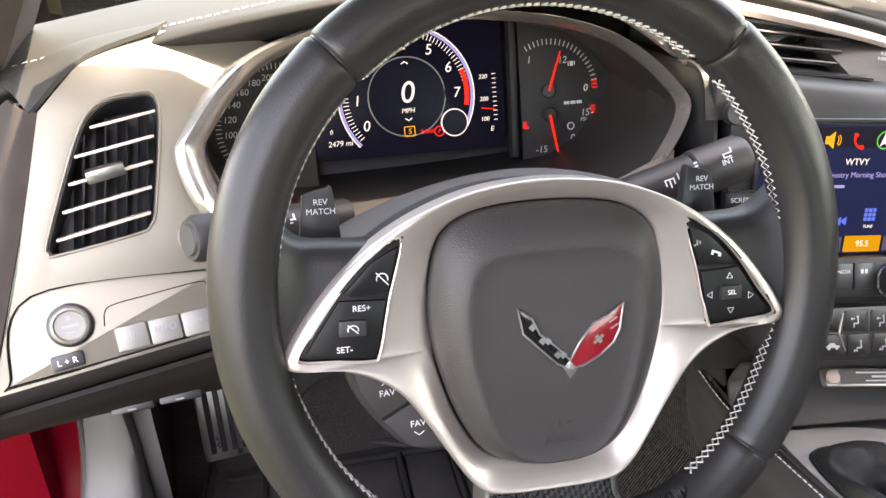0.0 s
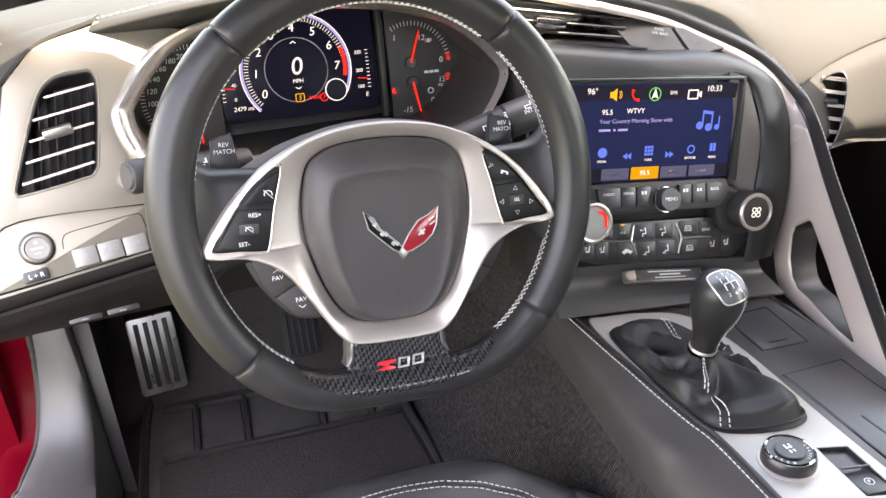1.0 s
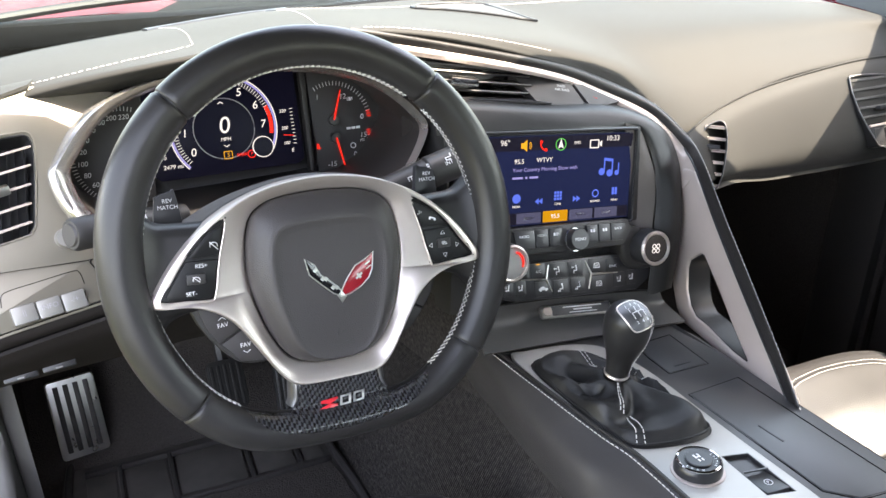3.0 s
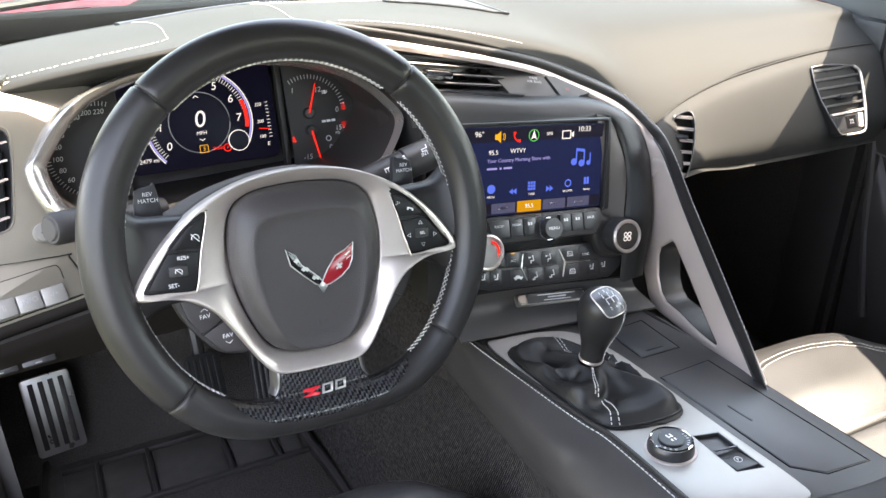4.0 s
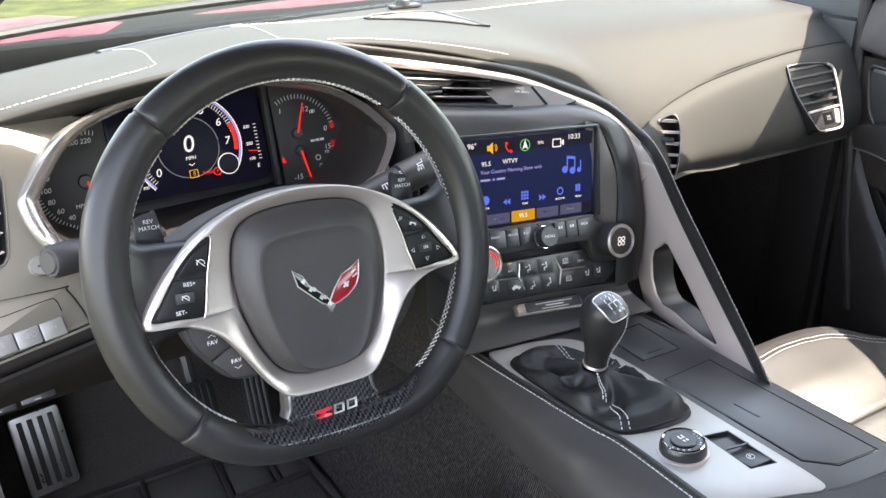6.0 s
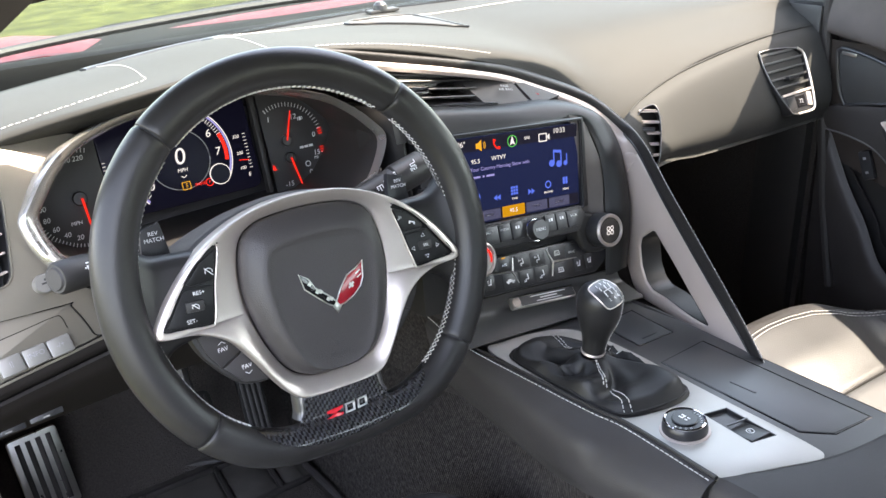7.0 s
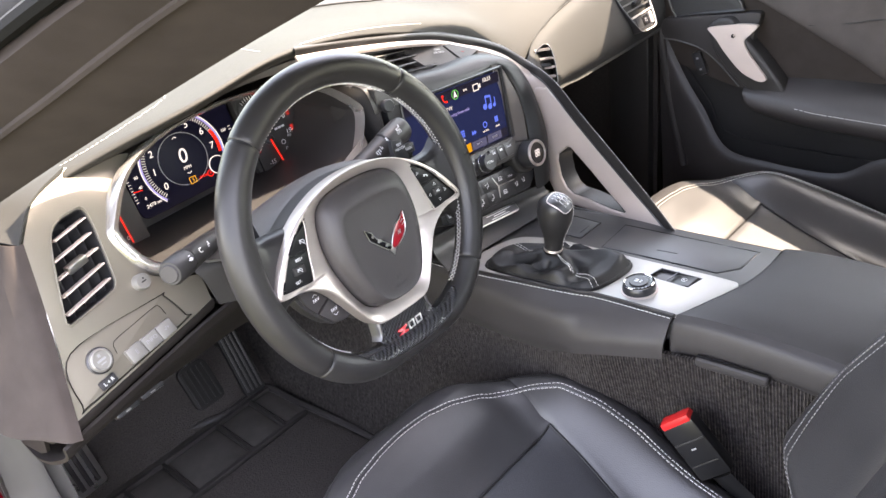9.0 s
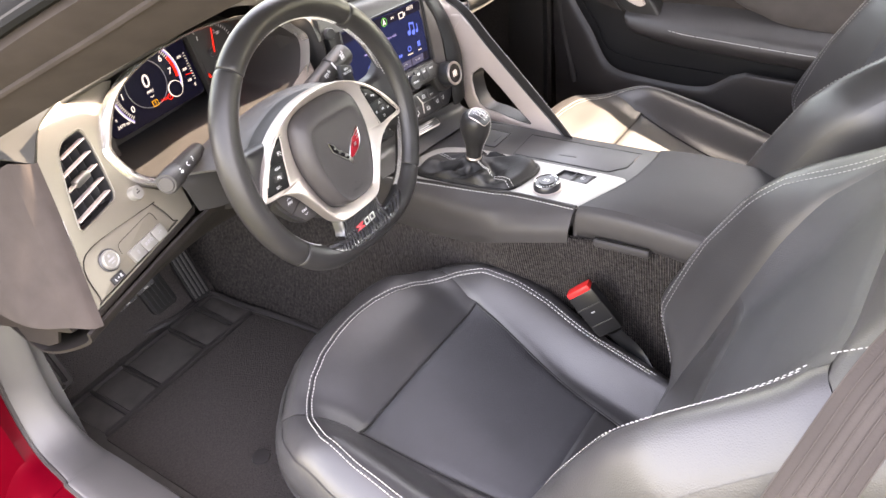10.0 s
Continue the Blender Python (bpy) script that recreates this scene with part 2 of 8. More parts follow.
def slab(outline, z0, z1, bevel=0.0, m=None, seg=2, holes=()):
    """A plate of any outline between two heights, with openings and rounded upper edges."""
    bm = bmesh.new()
    edges = []
    for loop in (outline, *holes):
        vs = [bm.verts.new((p[0], p[1], z1)) for p in loop]
        edges += [bm.edges.new((vs[i], vs[(i + 1) % len(vs)])) for i in range(len(vs))]
    if holes:
        bmesh.ops.triangle_fill(bm, edges=edges, use_beauty=True, normal=(0, 0, 1))
    else:
        bm.faces.new(bm.verts)
    bmesh.ops.recalc_face_normals(bm, faces=bm.faces)
    for f in bm.faces:
        if f.normal.z < 0:
            f.normal_flip()
    top = list(bm.faces)
    r = bmesh.ops.extrude_face_region(bm, geom=top)
    low = [g for g in r["geom"] if isinstance(g, bmesh.types.BMVert)]
    # the moved copy becomes the upper face
    for v in bm.verts:
        v.co.z = z0
    for v in low:
        v.co.z = z1
    if bevel:
        ring = [e for e in bm.edges if all(abs(v.co.z - z1) < 1e-9 for v in e.verts) and len(e.link_faces) == 2 and any(abs(f.normal.z) < 0.5 or f.normal.length < 0.5 for f in e.link_faces)]
        bm.normal_update()
        ring = [e for e in bm.edges if all(abs(v.co.z - z1) < 1e-9 for v in e.verts) and len(e.link_faces) == 2 and min(abs(f.normal.z) for f in e.link_faces) < 0.5]
        bmesh.ops.bevel(bm, geom=ring, offset=bevel, segments=seg, profile=0.6, affect="EDGES", clamp_overlap=True)
    if m is not None:
        moved(bm, m)
    return bm


def block(sx, sy, sz, bevel=0.002, m=None, seg=2):
    bm = bmesh.new()
    bmesh.ops.create_cube(bm, size=1.0, matrix=Matrix.Diagonal((sx, sy, sz, 1)))
    if bevel:
        bmesh.ops.bevel(bm, geom=list(bm.edges), offset=bevel, segments=seg, profile=0.6, affect="EDGES", clamp_overlap=True)
    return moved(bm, m) if m is not None else bm


def lathe(profile, seg=28, m=None, flat=1.0):
    """A turned body round z from (radius, height) pairs."""
    bm = bmesh.new()
    rings = []
    for r, z in profile:
        rings.append([bm.verts.new((math.cos(2 * math.pi * k / seg) * r, math.sin(2 * math.pi * k / seg) * r * flat, z)) for k in range(seg)])
    for a, b in zip(rings, rings[1:]):
        for k in range(seg):
            bm.faces.new((a[k], a[(k + 1) % seg], b[(k + 1) % seg], b[k]))
    bm.faces.new(rings[0][::-1])
    bm.faces.new(rings[-1])
    return moved(bm, m) if m is not None else bm


def rounded(w, h, r, n=5):
    """The outline of a rounded rectangle."""
    out = []
    for cx, cy, a0 in ((w / 2 - r, h / 2 - r, 0), (-w / 2 + r, h / 2 - r, 90), (-w / 2 + r, -h / 2 + r, 180), (w / 2 - r, -h / 2 + r, 270)):
        for i in range(n):
            a = radians(a0 + 90 * i / (n - 1))
            out.append((cx + r * math.cos(a), cy + r * math.sin(a)))
    return out


def soft_outline(points, n=60):
    return [(p.x, p.y) for p in glide([(x, y, 0) for x, y in points], n, closed=True)]


def mirror_outline(half):
    """A closed outline from its right half, top to bottom."""
    return [(x, y) for x, y in half] + [(-x, y) for x, y in reversed(half) if abs(x) > 1e-6]


def join(*parts_):
    bm = bmesh.new()
    for p in parts_:
        me = bpy.data.meshes.new("tmp")
        p.to_mesh(me)
        p.free()
        bm.from_mesh(me)
        bpy.data.meshes.remove(me)
    return bm


def stitches(path, out=(0, 0, 1), length=0.0042, gap=0.0022, r=0.00075, slant=0.0):
    """A row of thread along a path, one small rod a stitch."""
    path = [Vector(p) for p in path]
    bm = bmesh.new()
    carry = 0.0
    up = Vector(out).normalized()
    for a, b in zip(path, path[1:]):
        d = b - a
        if d.length < 1e-7:
            continue
        t = d.normalized()
        s = carry
        while s + length <= d.length + 0.003:
            side = t.cross(up).normalized()
            p0, p1 = a + t * s - side * slant + up * r * 0.4, a + t * (s + length) + side * slant + up * r * 0.4
            tt = (p1 - p0).normalized()
            e1 = tt.cross(up).normalized() * r
            e2 = e1.cross(tt).normalized() * r
            m0 = (p0 + p1) / 2
            ring = [[bm.verts.new(c + e1 * k + e2 * l) for k, l in ((1, 0), (0, 1), (-1, 0), (0, -1))] for c in (p0, m0 + up * r * 0.8, p1)]
            for q in range(2):
                for k in range(4):
                    bm.faces.new((ring[q][k], ring[q][(k + 1) % 4], ring[q + 1][(k + 1) % 4], ring[q + 1][k]))
            bm.faces.new(ring[0][::-1])
            bm.faces.new(ring[2])
            s += length + gap
        carry = max(0.0, s - d.length)
    return bm


def words(body, size, m, material_, parent, name="lettering", align="CENTER", shear=0.0, depth=0.00015):
    """Raised print in the built-in face, as a mesh."""
    cu = bpy.data.curves.new("words", "FONT")
    cu.body, cu.size, cu.align_x, cu.align_y, cu.extrude, cu.shear = body, size, align, "CENTER", depth, shear
    ob = bpy.data.objects.new("words", cu)
    me = bpy.data.meshes.new_from_object(ob)
    bpy.data.objects.remove(ob)
    bpy.data.curves.remove(cu)
    me.transform(m)
    return part(name, me, material_, parent, local=True)


def bars(spec, m, z=0.0003):
    """Small plain printed bars: (x, y, width, height) each."""
    return join(*[block(w, h, 0.0004, 0, m @ Matrix.Translation((x, y, z))) for x, y, w, h in spec])

# ---- setting: ground, car shell ----
def ground_material():
    m = material("dry_grass", (0.046, 0.050, 0.016), 0.9, grain=0.6, grain_scale=40, vary=0.5, vary_scale=3.0, spec=0.1)
    return m


bm = bmesh.new()
bmesh.ops.create_grid(bm, x_segments=40, y_segments=40, size=400)
alone("ground", bm, ground_material(), "dry green and straw-coloured grass under a bright sky", "ground", kind="structure")

# floor pan, tunnel, firewall, bulkhead: what closes the cabin
FLOOR_Z = 0.180
shell = thing("car_body", (0.37, 0, 0), "red metallic sports car body with the driver's door open", "car")
part("floor_pan", block(1.48, 1.75, 0.03, 0.004, pose(0.37, -0.12, FLOOR_Z - 0.018)), CARPET, shell, "black carpeted floor")
part("firewall", block(1.50, 0.04, 0.72, 0.004, pose(0.37, 0.80, 0.50)), CARPET, shell)
part("bulkhead", block(1.50, 0.04, 0.75, 0.004, pose(0.37, -1.02, 0.55)), CARPET, shell)
# toe board
part("toe_board", sheet([[(-0.34, 0.56, 0.168), (1.08, 0.56, 0.168)], [(-0.34, 0.66, 0.24), (1.08, 0.66, 0.24)], [(-0.34, 0.79, 0.50), (1.08, 0.79, 0.50)]], 0.004), CARPET, shell)
# roof with its front edge and rails; open to the windscreen ahead and the doors at both sides
# the unseen front edge is bent to shape the sun's shadow on the dashboard
SHADE_HEADER = [0.10, 0.105, 0.105, 0.090, 0.065, 0.04, 0.02, 0.02, 0.02, 0.025, 0.035, 0.055, 0.095, 0.110, 0.111, 0.108, 0.100, 0.084, 0.055, 0.03, 0.015, 0.005, 0, 0, 0]
roof_rows = []
for y, z, xl, xr in ((0.10, 1.000, -0.188, 0.942), (0.03, 1.045, -0.155, 0.925), (-0.15, 1.10, -0.10, 0.88), (-0.45, 1.145, -0.03, 0.86), (-0.75, 1.15, -0.24, 0.98), (-1.05, 1.12, -0.24, 0.98)):
    roof_rows.append([(xl + (xr - xl) * k / 24, y + (SHADE_HEADER[k] - 0.044 if y > 0.09 else 0), z + 0.035 * (1 - ((k - 12) / 12) ** 2)) for k in range(25)])
part("roof_panel", sheet(roof_rows, 0.012), RED_PAINT, shell)
part("headliner", sheet([[(x, y - 0.006, z - (0.016 if i == 0 else 0.035)) for x, y, z in r] for i, r in enumerate(roof_rows)], 0.004), PILLAR_SUEDE, shell, "dark suede headliner")
part("rear_deck", block(1.5, 0.7, 0.05, 0.01, pose(0.37, -1.35, 0.93)), CARPET, shell)
part("rear_window_panel", sheet([[(0.0, -1.05, 1.12), (0.86, -1.05, 1.12)], [(-0.2, -1.6, 0.95), (1.0, -1.6, 0.95)]], 0.01), GLASS, shell)
# bonnet and wings
hood_rows = []
for y, z in ((0.66, 0.842), (0.80, 0.848), (1.1, 0.818), (1.5, 0.715), (1.95, 0.57), (2.1, 0.45)):
    hood_rows.append([(0.37 + (k - 8) * 0.115, y, z + 0.02 * math.cos((k - 8) * 0.35) + (0.035 if abs(k - 8) in (6, 7) else 0.030 if abs(k - 8) == 5 else 0.024 if abs(k - 8) == 4 else 0) - (0.16 if abs(k - 8) == 8 else 0)) for k in range(17)])
part("bonnet", sheet(hood_rows, 0.012), RED_PAINT, shell, "glossy red bonnet ahead of the windscreen")
part("cowl", sheet([[(-0.34, 0.62, 0.862), (-0.10, 0.62, 0.864), (0.05, 0.62, 0.866), (0.16, 0.62, 0.867), (0.37, 0.62, 0.868), (1.08, 0.62, 0.862)], [(-0.30, 0.66, 0.868), (-0.11, 0.735, 0.868), (0.05, 0.99, 0.856), (0.16, 1.01, 0.857), (0.37, 1.05, 0.858), (1.08, 1.0, 0.856)], [(-0.30, 0.665, 0.84), (-0.11, 0.745, 0.84), (0.05, 1.0, 0.84), (0.16, 1.02, 0.84), (0.37, 1.06, 0.84), (1.08, 1.01, 0.84)]], 0.004), COWL_PLASTIC, shell, "dull grey cowl panel below the windscreen")
# black block that stands for the frit band at the windscreen's foot
part("frit_strip", block(1.42, 0.05, 0.03, 0.008, pose(0.37, 0.625, 0.856)), BLACK_SEAL, shell, "black frit strip at the foot of the windscreen")
part("kick_side", block(0.012, 0.42, 0.66, 0.003, pose(-0.334, 0.62, 0.47)), CARPET, shell, "black carpeted kick side")


for s in (-1, 1):
    x = 0.37 + s * 0.735
    part("front_wing", block(0.10, 1.1, 0.50, 0.03, pose(x + s * 0.16, 1.35, 0.55)), RED_PAINT, shell)
    part("rear_wing", block(0.08, 0.8, 0.60, 0.03, pose(x + s * 0.05, -1.35, 0.6)), RED_PAINT, shell)

part("side_panel", block(0.03, 1.00, 0.74, 0.01, pose(1.155, 0.68, 0.49)), RED_PAINT, shell, "red front side panel")
part("side_panel", block(0.03, 0.62, 0.66, 0.01, pose(-0.475, 0.74, 0.45)), RED_PAINT, shell, "red front side panel")

# A-pillars, trimmed in suede, from the dash corner up to the roof rail
def pillar(mirror):
    inner = [(-0.345, 0.345, 0.800), (-0.275, 0.205, 0.878), (-0.205, 0.055, 0.955), (-0.125, -0.125, 1.040), (-0.06, -0.29, 1.105), (-0.03, -0.5, 1.135)]
    mid = [(-0.372, 0.330, 0.845), (-0.310, 0.170, 0.925), (-0.250, 0.030, 0.995), (-0.172, -0.135, 1.078), (-0.10, -0.30, 1.128), (-0.05, -0.5, 1.145)]
    outer = [(-0.405, 0.330, 0.860), (-0.340, 0.150, 0.965), (-0.280, 0.010, 1.040), (-0.212, -0.14, 1.105), (-0.14, -0.31, 1.145), (-0.07, -0.5, 1.155)]
    far = [(-0.420, 0.430, 0.855), (-0.345, 0.240, 0.965), (-0.285, 0.09, 1.045), (-0.21, -0.07, 1.11), (-0.13, -0.24, 1.15), (-0.06, -0.45, 1.165)]
    back = [(-0.335, 0.430, 0.820), (-0.265, 0.270, 0.900), (-0.195, 0.105, 0.985), (-0.115, -0.08, 1.07), (-0.05, -0.25, 1.13), (-0.02, -0.46, 1.15)]
    rows = [inner, mid, outer, far, back, inner]
    if mirror:
        rows = [[(0.74 - x, y, z) for x, y, z in r] for r in rows]
    curves = [glide(r, 24) for r in rows]
    bm = sheet(curves)
    for e in (0, -1):
        bm.faces.new([bm.verts.new(c[e]) for c in curves[:-1]])
    return bm


alone("pillar_left", pillar(False), PILLAR_SUEDE, "windscreen pillar trimmed in brownish grey suede", "pillar", kind="structure", angle=60)
alone("pillar_right", pillar(True), PILLAR_SUEDE, "windscreen pillar trimmed in dark suede beside the passenger door", "pillar", kind="structure", angle=60)

# black seal along the outer edge of the driver's pillar
alone("pillar_seal", tube(glide([(-0.412, 0.345, 0.868), (-0.347, 0.165, 0.973), (-0.287, 0.025, 1.048), (-0.219, -0.125, 1.113), (-0.147, -0.30, 1.153), (-0.077, -0.49, 1.163)], 40), 0.007, 8), BLACK_SEAL, "black rubber seal along the windscreen pillar", "seal")
alone("pillar_seam", tube(glide([(-0.376, 0.331, 0.846), (-0.316, 0.166, 0.931), (-0.256, 0.026, 1.002), (-0.180, -0.136, 1.083), (-0.107, -0.302, 1.132), (-0.054, -0.5, 1.148)], 40), 0.0035, 6), PILLAR_SUEDE, "narrow piped seam along the suede pillar trim", "trim", kind="structure")

seal_a = glide([(-0.398, 0.330, 0.862), (-0.334, 0.150, 0.967), (-0.275, 0.010, 1.042), (-0.207, -0.14, 1.108), (-0.135, -0.31, 1.149), (-0.067, -0.5, 1.160)], 30)
seal_b = glide([(-0.423, 0.430, 0.859), (-0.348, 0.240, 0.970), (-0.288, 0.09, 1.050), (-0.213, -0.07, 1.115), (-0.133, -0.24, 1.155), (-0.063, -0.45, 1.170)], 30)
alone("pillar_weatherstrip", sheet([seal_a, [a.lerp(b, 0.5) + Vector((-0.004, -0.002, 0.005)) for a, b in zip(seal_a, seal_b)], seal_b], 0.003), BLACK_SEAL, "broad black weatherstrip on the driver's windscreen pillar", "seal")

# windscreen
ws = []
for k in range(13):
    x0, x1 = -0.36 + 1.46 * k / 12, -0.19 + 1.12 * k / 12
    c = 1 - ((k - 6) / 6) ** 2
    ws.append([(x0 + (x1 - x0) * u, (0.40 + 0.22 * c) * (1 - u) + 0.18 * u, (0.845 + 0.03 * c) * (1 - u) + (0.985 + 0.035 * c) * u) for u in (0, 0.25, 0.5, 0.75, 1)])
wind = alone("windshield", sheet(ws, 0.004), GLASS, "clear raked windscreen over the dashboard", "windscreen", kind="structure")
wind.visible_shadow = False
# black wiper arm and cowl edge seen through the glass
wiper = tube(glide([(-0.36, 0.56, 0.872), (-0.1, 0.66, 0.885), (0.25, 0.70, 0.892), (0.6, 0.68, 0.888)], 24), 0.006, 8)
alone("wiper", wiper, PLASTIC, "black wiper arm lying at the foot of the windscreen", "wiper")

# sill, hinge pillar and door aperture on the driver's side
sill = thing("door_sill", (-0.40, 0, 0.2), "grey sill trim and red body edge of the open driver's door", "sill", kind="structure")
trim_path_in = [(-0.300, 0.36, 0.70), (-0.318, 0.368, 0.52), (-0.320, 0.383, 0.41), (-0.321, 0.356, 0.345), (-0.322, 0.30, 0.318), (-0.320, 0.187, 0.314), (-0.320, -0.45, 0.305), (-0.320, -0.95, 0.31)]
trim_path_out = [(-0.342, 0.390, 0.70), (-0.354, 0.398, 0.53), (-0.363, 0.400, 0.42), (-0.374, 0.362, 0.348), (-0.384, 0.280, 0.345), (-0.391, 0.187, 0.346), (-0.398, -0.45, 0.338), (-0.398, -0.95, 0.34)]
low_in = [(x + 0.006, y + 0.05, 0.17) for x, y, z in trim_path_in]
part("sill_trim", loft([low_in, [(x + 0.004, y + 0.03, z - 0.02) for x, y, z in trim_path_in], trim_path_in, trim_path_out, [(x - 0.01, y, z - 0.015) for x, y, z in trim_path_out]], 50, 14), GREY_PLASTIC, sill, "dark grey sill and kick trim", angle=60)
edge = [(x - 0.007, y + 0.004, z - 0.006) for x, y, z in trim_path_out]
part("weather_strip", tube(glide(edge, 60), 0.0045, 8), RUBBER, sill, "black rubber seal")
red_a = [(x - 0.009, y + 0.006, z - 0.006) for x, y, z in trim_path_out]
red_b = [(x - 0.048, y + 0.008, z - 0.016) for x, y, z in trim_path_out]
red_c = [(x - 0.095, y + 0.03, z - 0.08) for x, y, z in trim_path_out]
red_d = [(x - 0.125, y + 0.06, 0.12) for x, y, z in trim_path_out]
part("painted_edge", loft([red_a, red_b, red_c, red_d], 50, 14), RED_PAINT, sill, "glossy red painted door aperture", angle=60)
part("hinge_pillar", sheet([[(-0.50, 0.40, 0.1), (-0.50, 0.40, 0.86)], [(-0.40, 0.385, 0.1), (-0.40, 0.385, 0.86)]], 0.02), RED_PAINT, sill)

# ---- dashboard ----
dash = thing("dashboard", (0.37, 0.35, 0.5), "black leather-wrapped dashboard with pale contrast stitching, partly in sun", "dashboard")
X = (-0.335, -0.20, -0.052, 0.075, 0.20, 0.35, 0.45, 0.552, 0.70, 0.87, 1.010)
LIP_Y = (0.245, 0.232, 0.199, 0.205, 0.220, 0.235, 0.232, 0.216, 0.247, 0.262, 0.268)
LIP_Z = (0.832, 0.868, 0.896, 0.908, 0.892, 0.850, 0.806, 0.748, 0.787, 0.800, 0.800)
Z1 = (0.840, 0.872, 0.896, 0.908, 0.896, 0.866, 0.836, 0.798, 0.820, 0.826, 0.822)
Z2 = (0.852, 0.874, 0.888, 0.900, 0.892, 0.872, 0.855, 0.848, 0.850, 0.848, 0.838)
Z3 = (0.852, 0.868, 0.879, 0.889, 0.883, 0.874, 0.866, 0.864, 0.862, 0.856, 0.845)
Z4 = (0.844, 0.853, 0.860, 0.864, 0.867, 0.870, 0.870, 0.868, 0.866, 0.860, 0.848)
Y4 = (0.44, 0.52, 0.575, 0.60, 0.61, 0.615, 0.615, 0.61, 0.59, 0.55, 0.46)
lip = list(zip(X, LIP_Y, LIP_Z))
under = [(x, y + 0.03, z - 0.022) for x, y, z in lip]
row1 = [(x, y + 0.018 + (0.02 if 0.5 < x else 0), z) for x, y, z in zip(X, LIP_Y, Z1)]
row2 = [(x, y * 0.72 + y4 * 0.28, z) for x, y, y4, z in zip(X, LIP_Y, Y4, Z2)]
row3 = [(x, y * 0.35 + y4 * 0.65, z) for x, y, y4, z in zip(X, LIP_Y, Y4, Z3)]
row4 = list(zip(X, Y4, Z4))
part("dash_top", loft([under, [(x, y + 0.004, z - 0.008) for x, y, z in lip], lip, row1, row2, row3, row4], 90, 40), DASH_SKIN, dash, "stitched black leather dash top bleached by the sun", angle=70)


# passenger pad under the seam
pad_top = [(0.520, 0.188, 0.752), (0.60, 0.228, 0.763), (0.70, 0.243, 0.782), (0.87, 0.258, 0.796), (1.006, 0.262, 0.797)]
pad_hi = [(0.522, 0.176, 0.736), (0.605, 0.212, 0.748), (0.70, 0.224, 0.765), (0.87, 0.240, 0.778), (1.006, 0.245, 0.780)]
pad_mid = [(0.526, 0.163, 0.710), (0.61, 0.194, 0.712), (0.70, 0.204, 0.716), (0.87, 0.214, 0.718), (1.006, 0.216, 0.72)]
pad_belly = [(0.528, 0.157, 0.696), (0.612, 0.188, 0.691), (0.70, 0.198, 0.686), (0.87, 0.208, 0.683), (1.006, 0.210, 0.683)]
pad_low = [(0.530, 0.164, 0.684), (0.615, 0.198, 0.676), (0.70, 0.210, 0.664), (0.87, 0.220, 0.656), (1.006, 0.222, 0.655)]
pad_in = [(0.535, 0.18, 0.676), (0.62, 0.21, 0.668), (0.70, 0.225, 0.657), (0.87, 0.235, 0.650), (1.006, 0.235, 0.650)]
pad_back = [(0.58, 0.40, 0.67), (0.62, 0.42, 0.655), (0.70, 0.45, 0.645), (0.87, 0.45, 0.64), (1.006, 0.42, 0.64)]
part("passenger_pad", loft([pad_top, pad_hi, pad_mid, pad_belly, pad_low, pad_in, pad_back], 50, 30), DASH_SKIN, dash, "black leather pad above the passenger footwell", angle=70)

# hidden body behind the faces, dark
part("carrier", block(1.32, 0.22, 0.16, 0.02, pose(0.36, 0.50, 0.74)), PLASTIC, dash)

# ---- steering wheel ----
WHEEL = pose(0.008, 0.0165, 0.779, 72.5, 0, 2.3) @ pose(0, 0, 0, 0, 0, -3.3)
wheel = thing("steering_wheel", WHEEL, "black leather flat-bottomed steering wheel with satin silver spokes and carbon insert", "steering wheel")
N_RIM = 160
RIM_Z = -0.004
RIM_RAD = 0.0160
# radius of the rim's core by the angle from its foot: a flattened foot with full corners
RIM_R = [(0, 0.1530), (12, 0.1553), (20, 0.1605), (30, 0.1640), (40, 0.1636), (50, 0.1615), (60, 0.1590), (75, 0.1565), (90, 0.1547), (180, 0.1540)]


def table_at(table, v):
    for (a, fa), (b, fb) in zip(table, table[1:]):
        if a <= v <= b:
            return fa + (fb - fa) * (v - a) / (b - a)
    return table[-1][1]


RIM = []
for i in range(N_RIM):
    a = 360 * i / N_RIM
    r_ = table_at(RIM_R, abs(180 - a))
    RIM.append(Vector((r_ * math.sin(radians(a)), r_ * math.cos(radians(a)), RIM_Z)))
for _ in range(3):
    RIM = [(RIM[i - 1] + RIM[i] * 2 + RIM[(i + 1) % N_RIM]) / 4 for i in range(N_RIM)]


def rim_piece(i0, i1, r, seg=22, swell=0.0):
    """A stretch of the rim's padded ring between two indices, drawn in at its seams."""
    path = [RIM[i0 % N_RIM].lerp(RIM[(i0 + 1) % N_RIM], 0.08), RIM[i0 % N_RIM].lerp(RIM[(i0 + 1) % N_RIM], 0.35)]
    path += [RIM[i % N_RIM] for i in range(i0 + 1, i1)]
    path += [RIM[i1 % N_RIM].lerp(RIM[(i1 - 1) % N_RIM], 0.35), RIM[i1 % N_RIM].lerp(RIM[(i1 - 1) % N_RIM], 0.08)]
    n = len(path)
    rad = [r * (1 + swell * math.sin(math.pi * k / (n - 1))) * (0.945 if k in (0, n - 1) else 1) for k in range(n)]
    return tube(path, rad, seg, False, (0, 0, 1), 1.06)


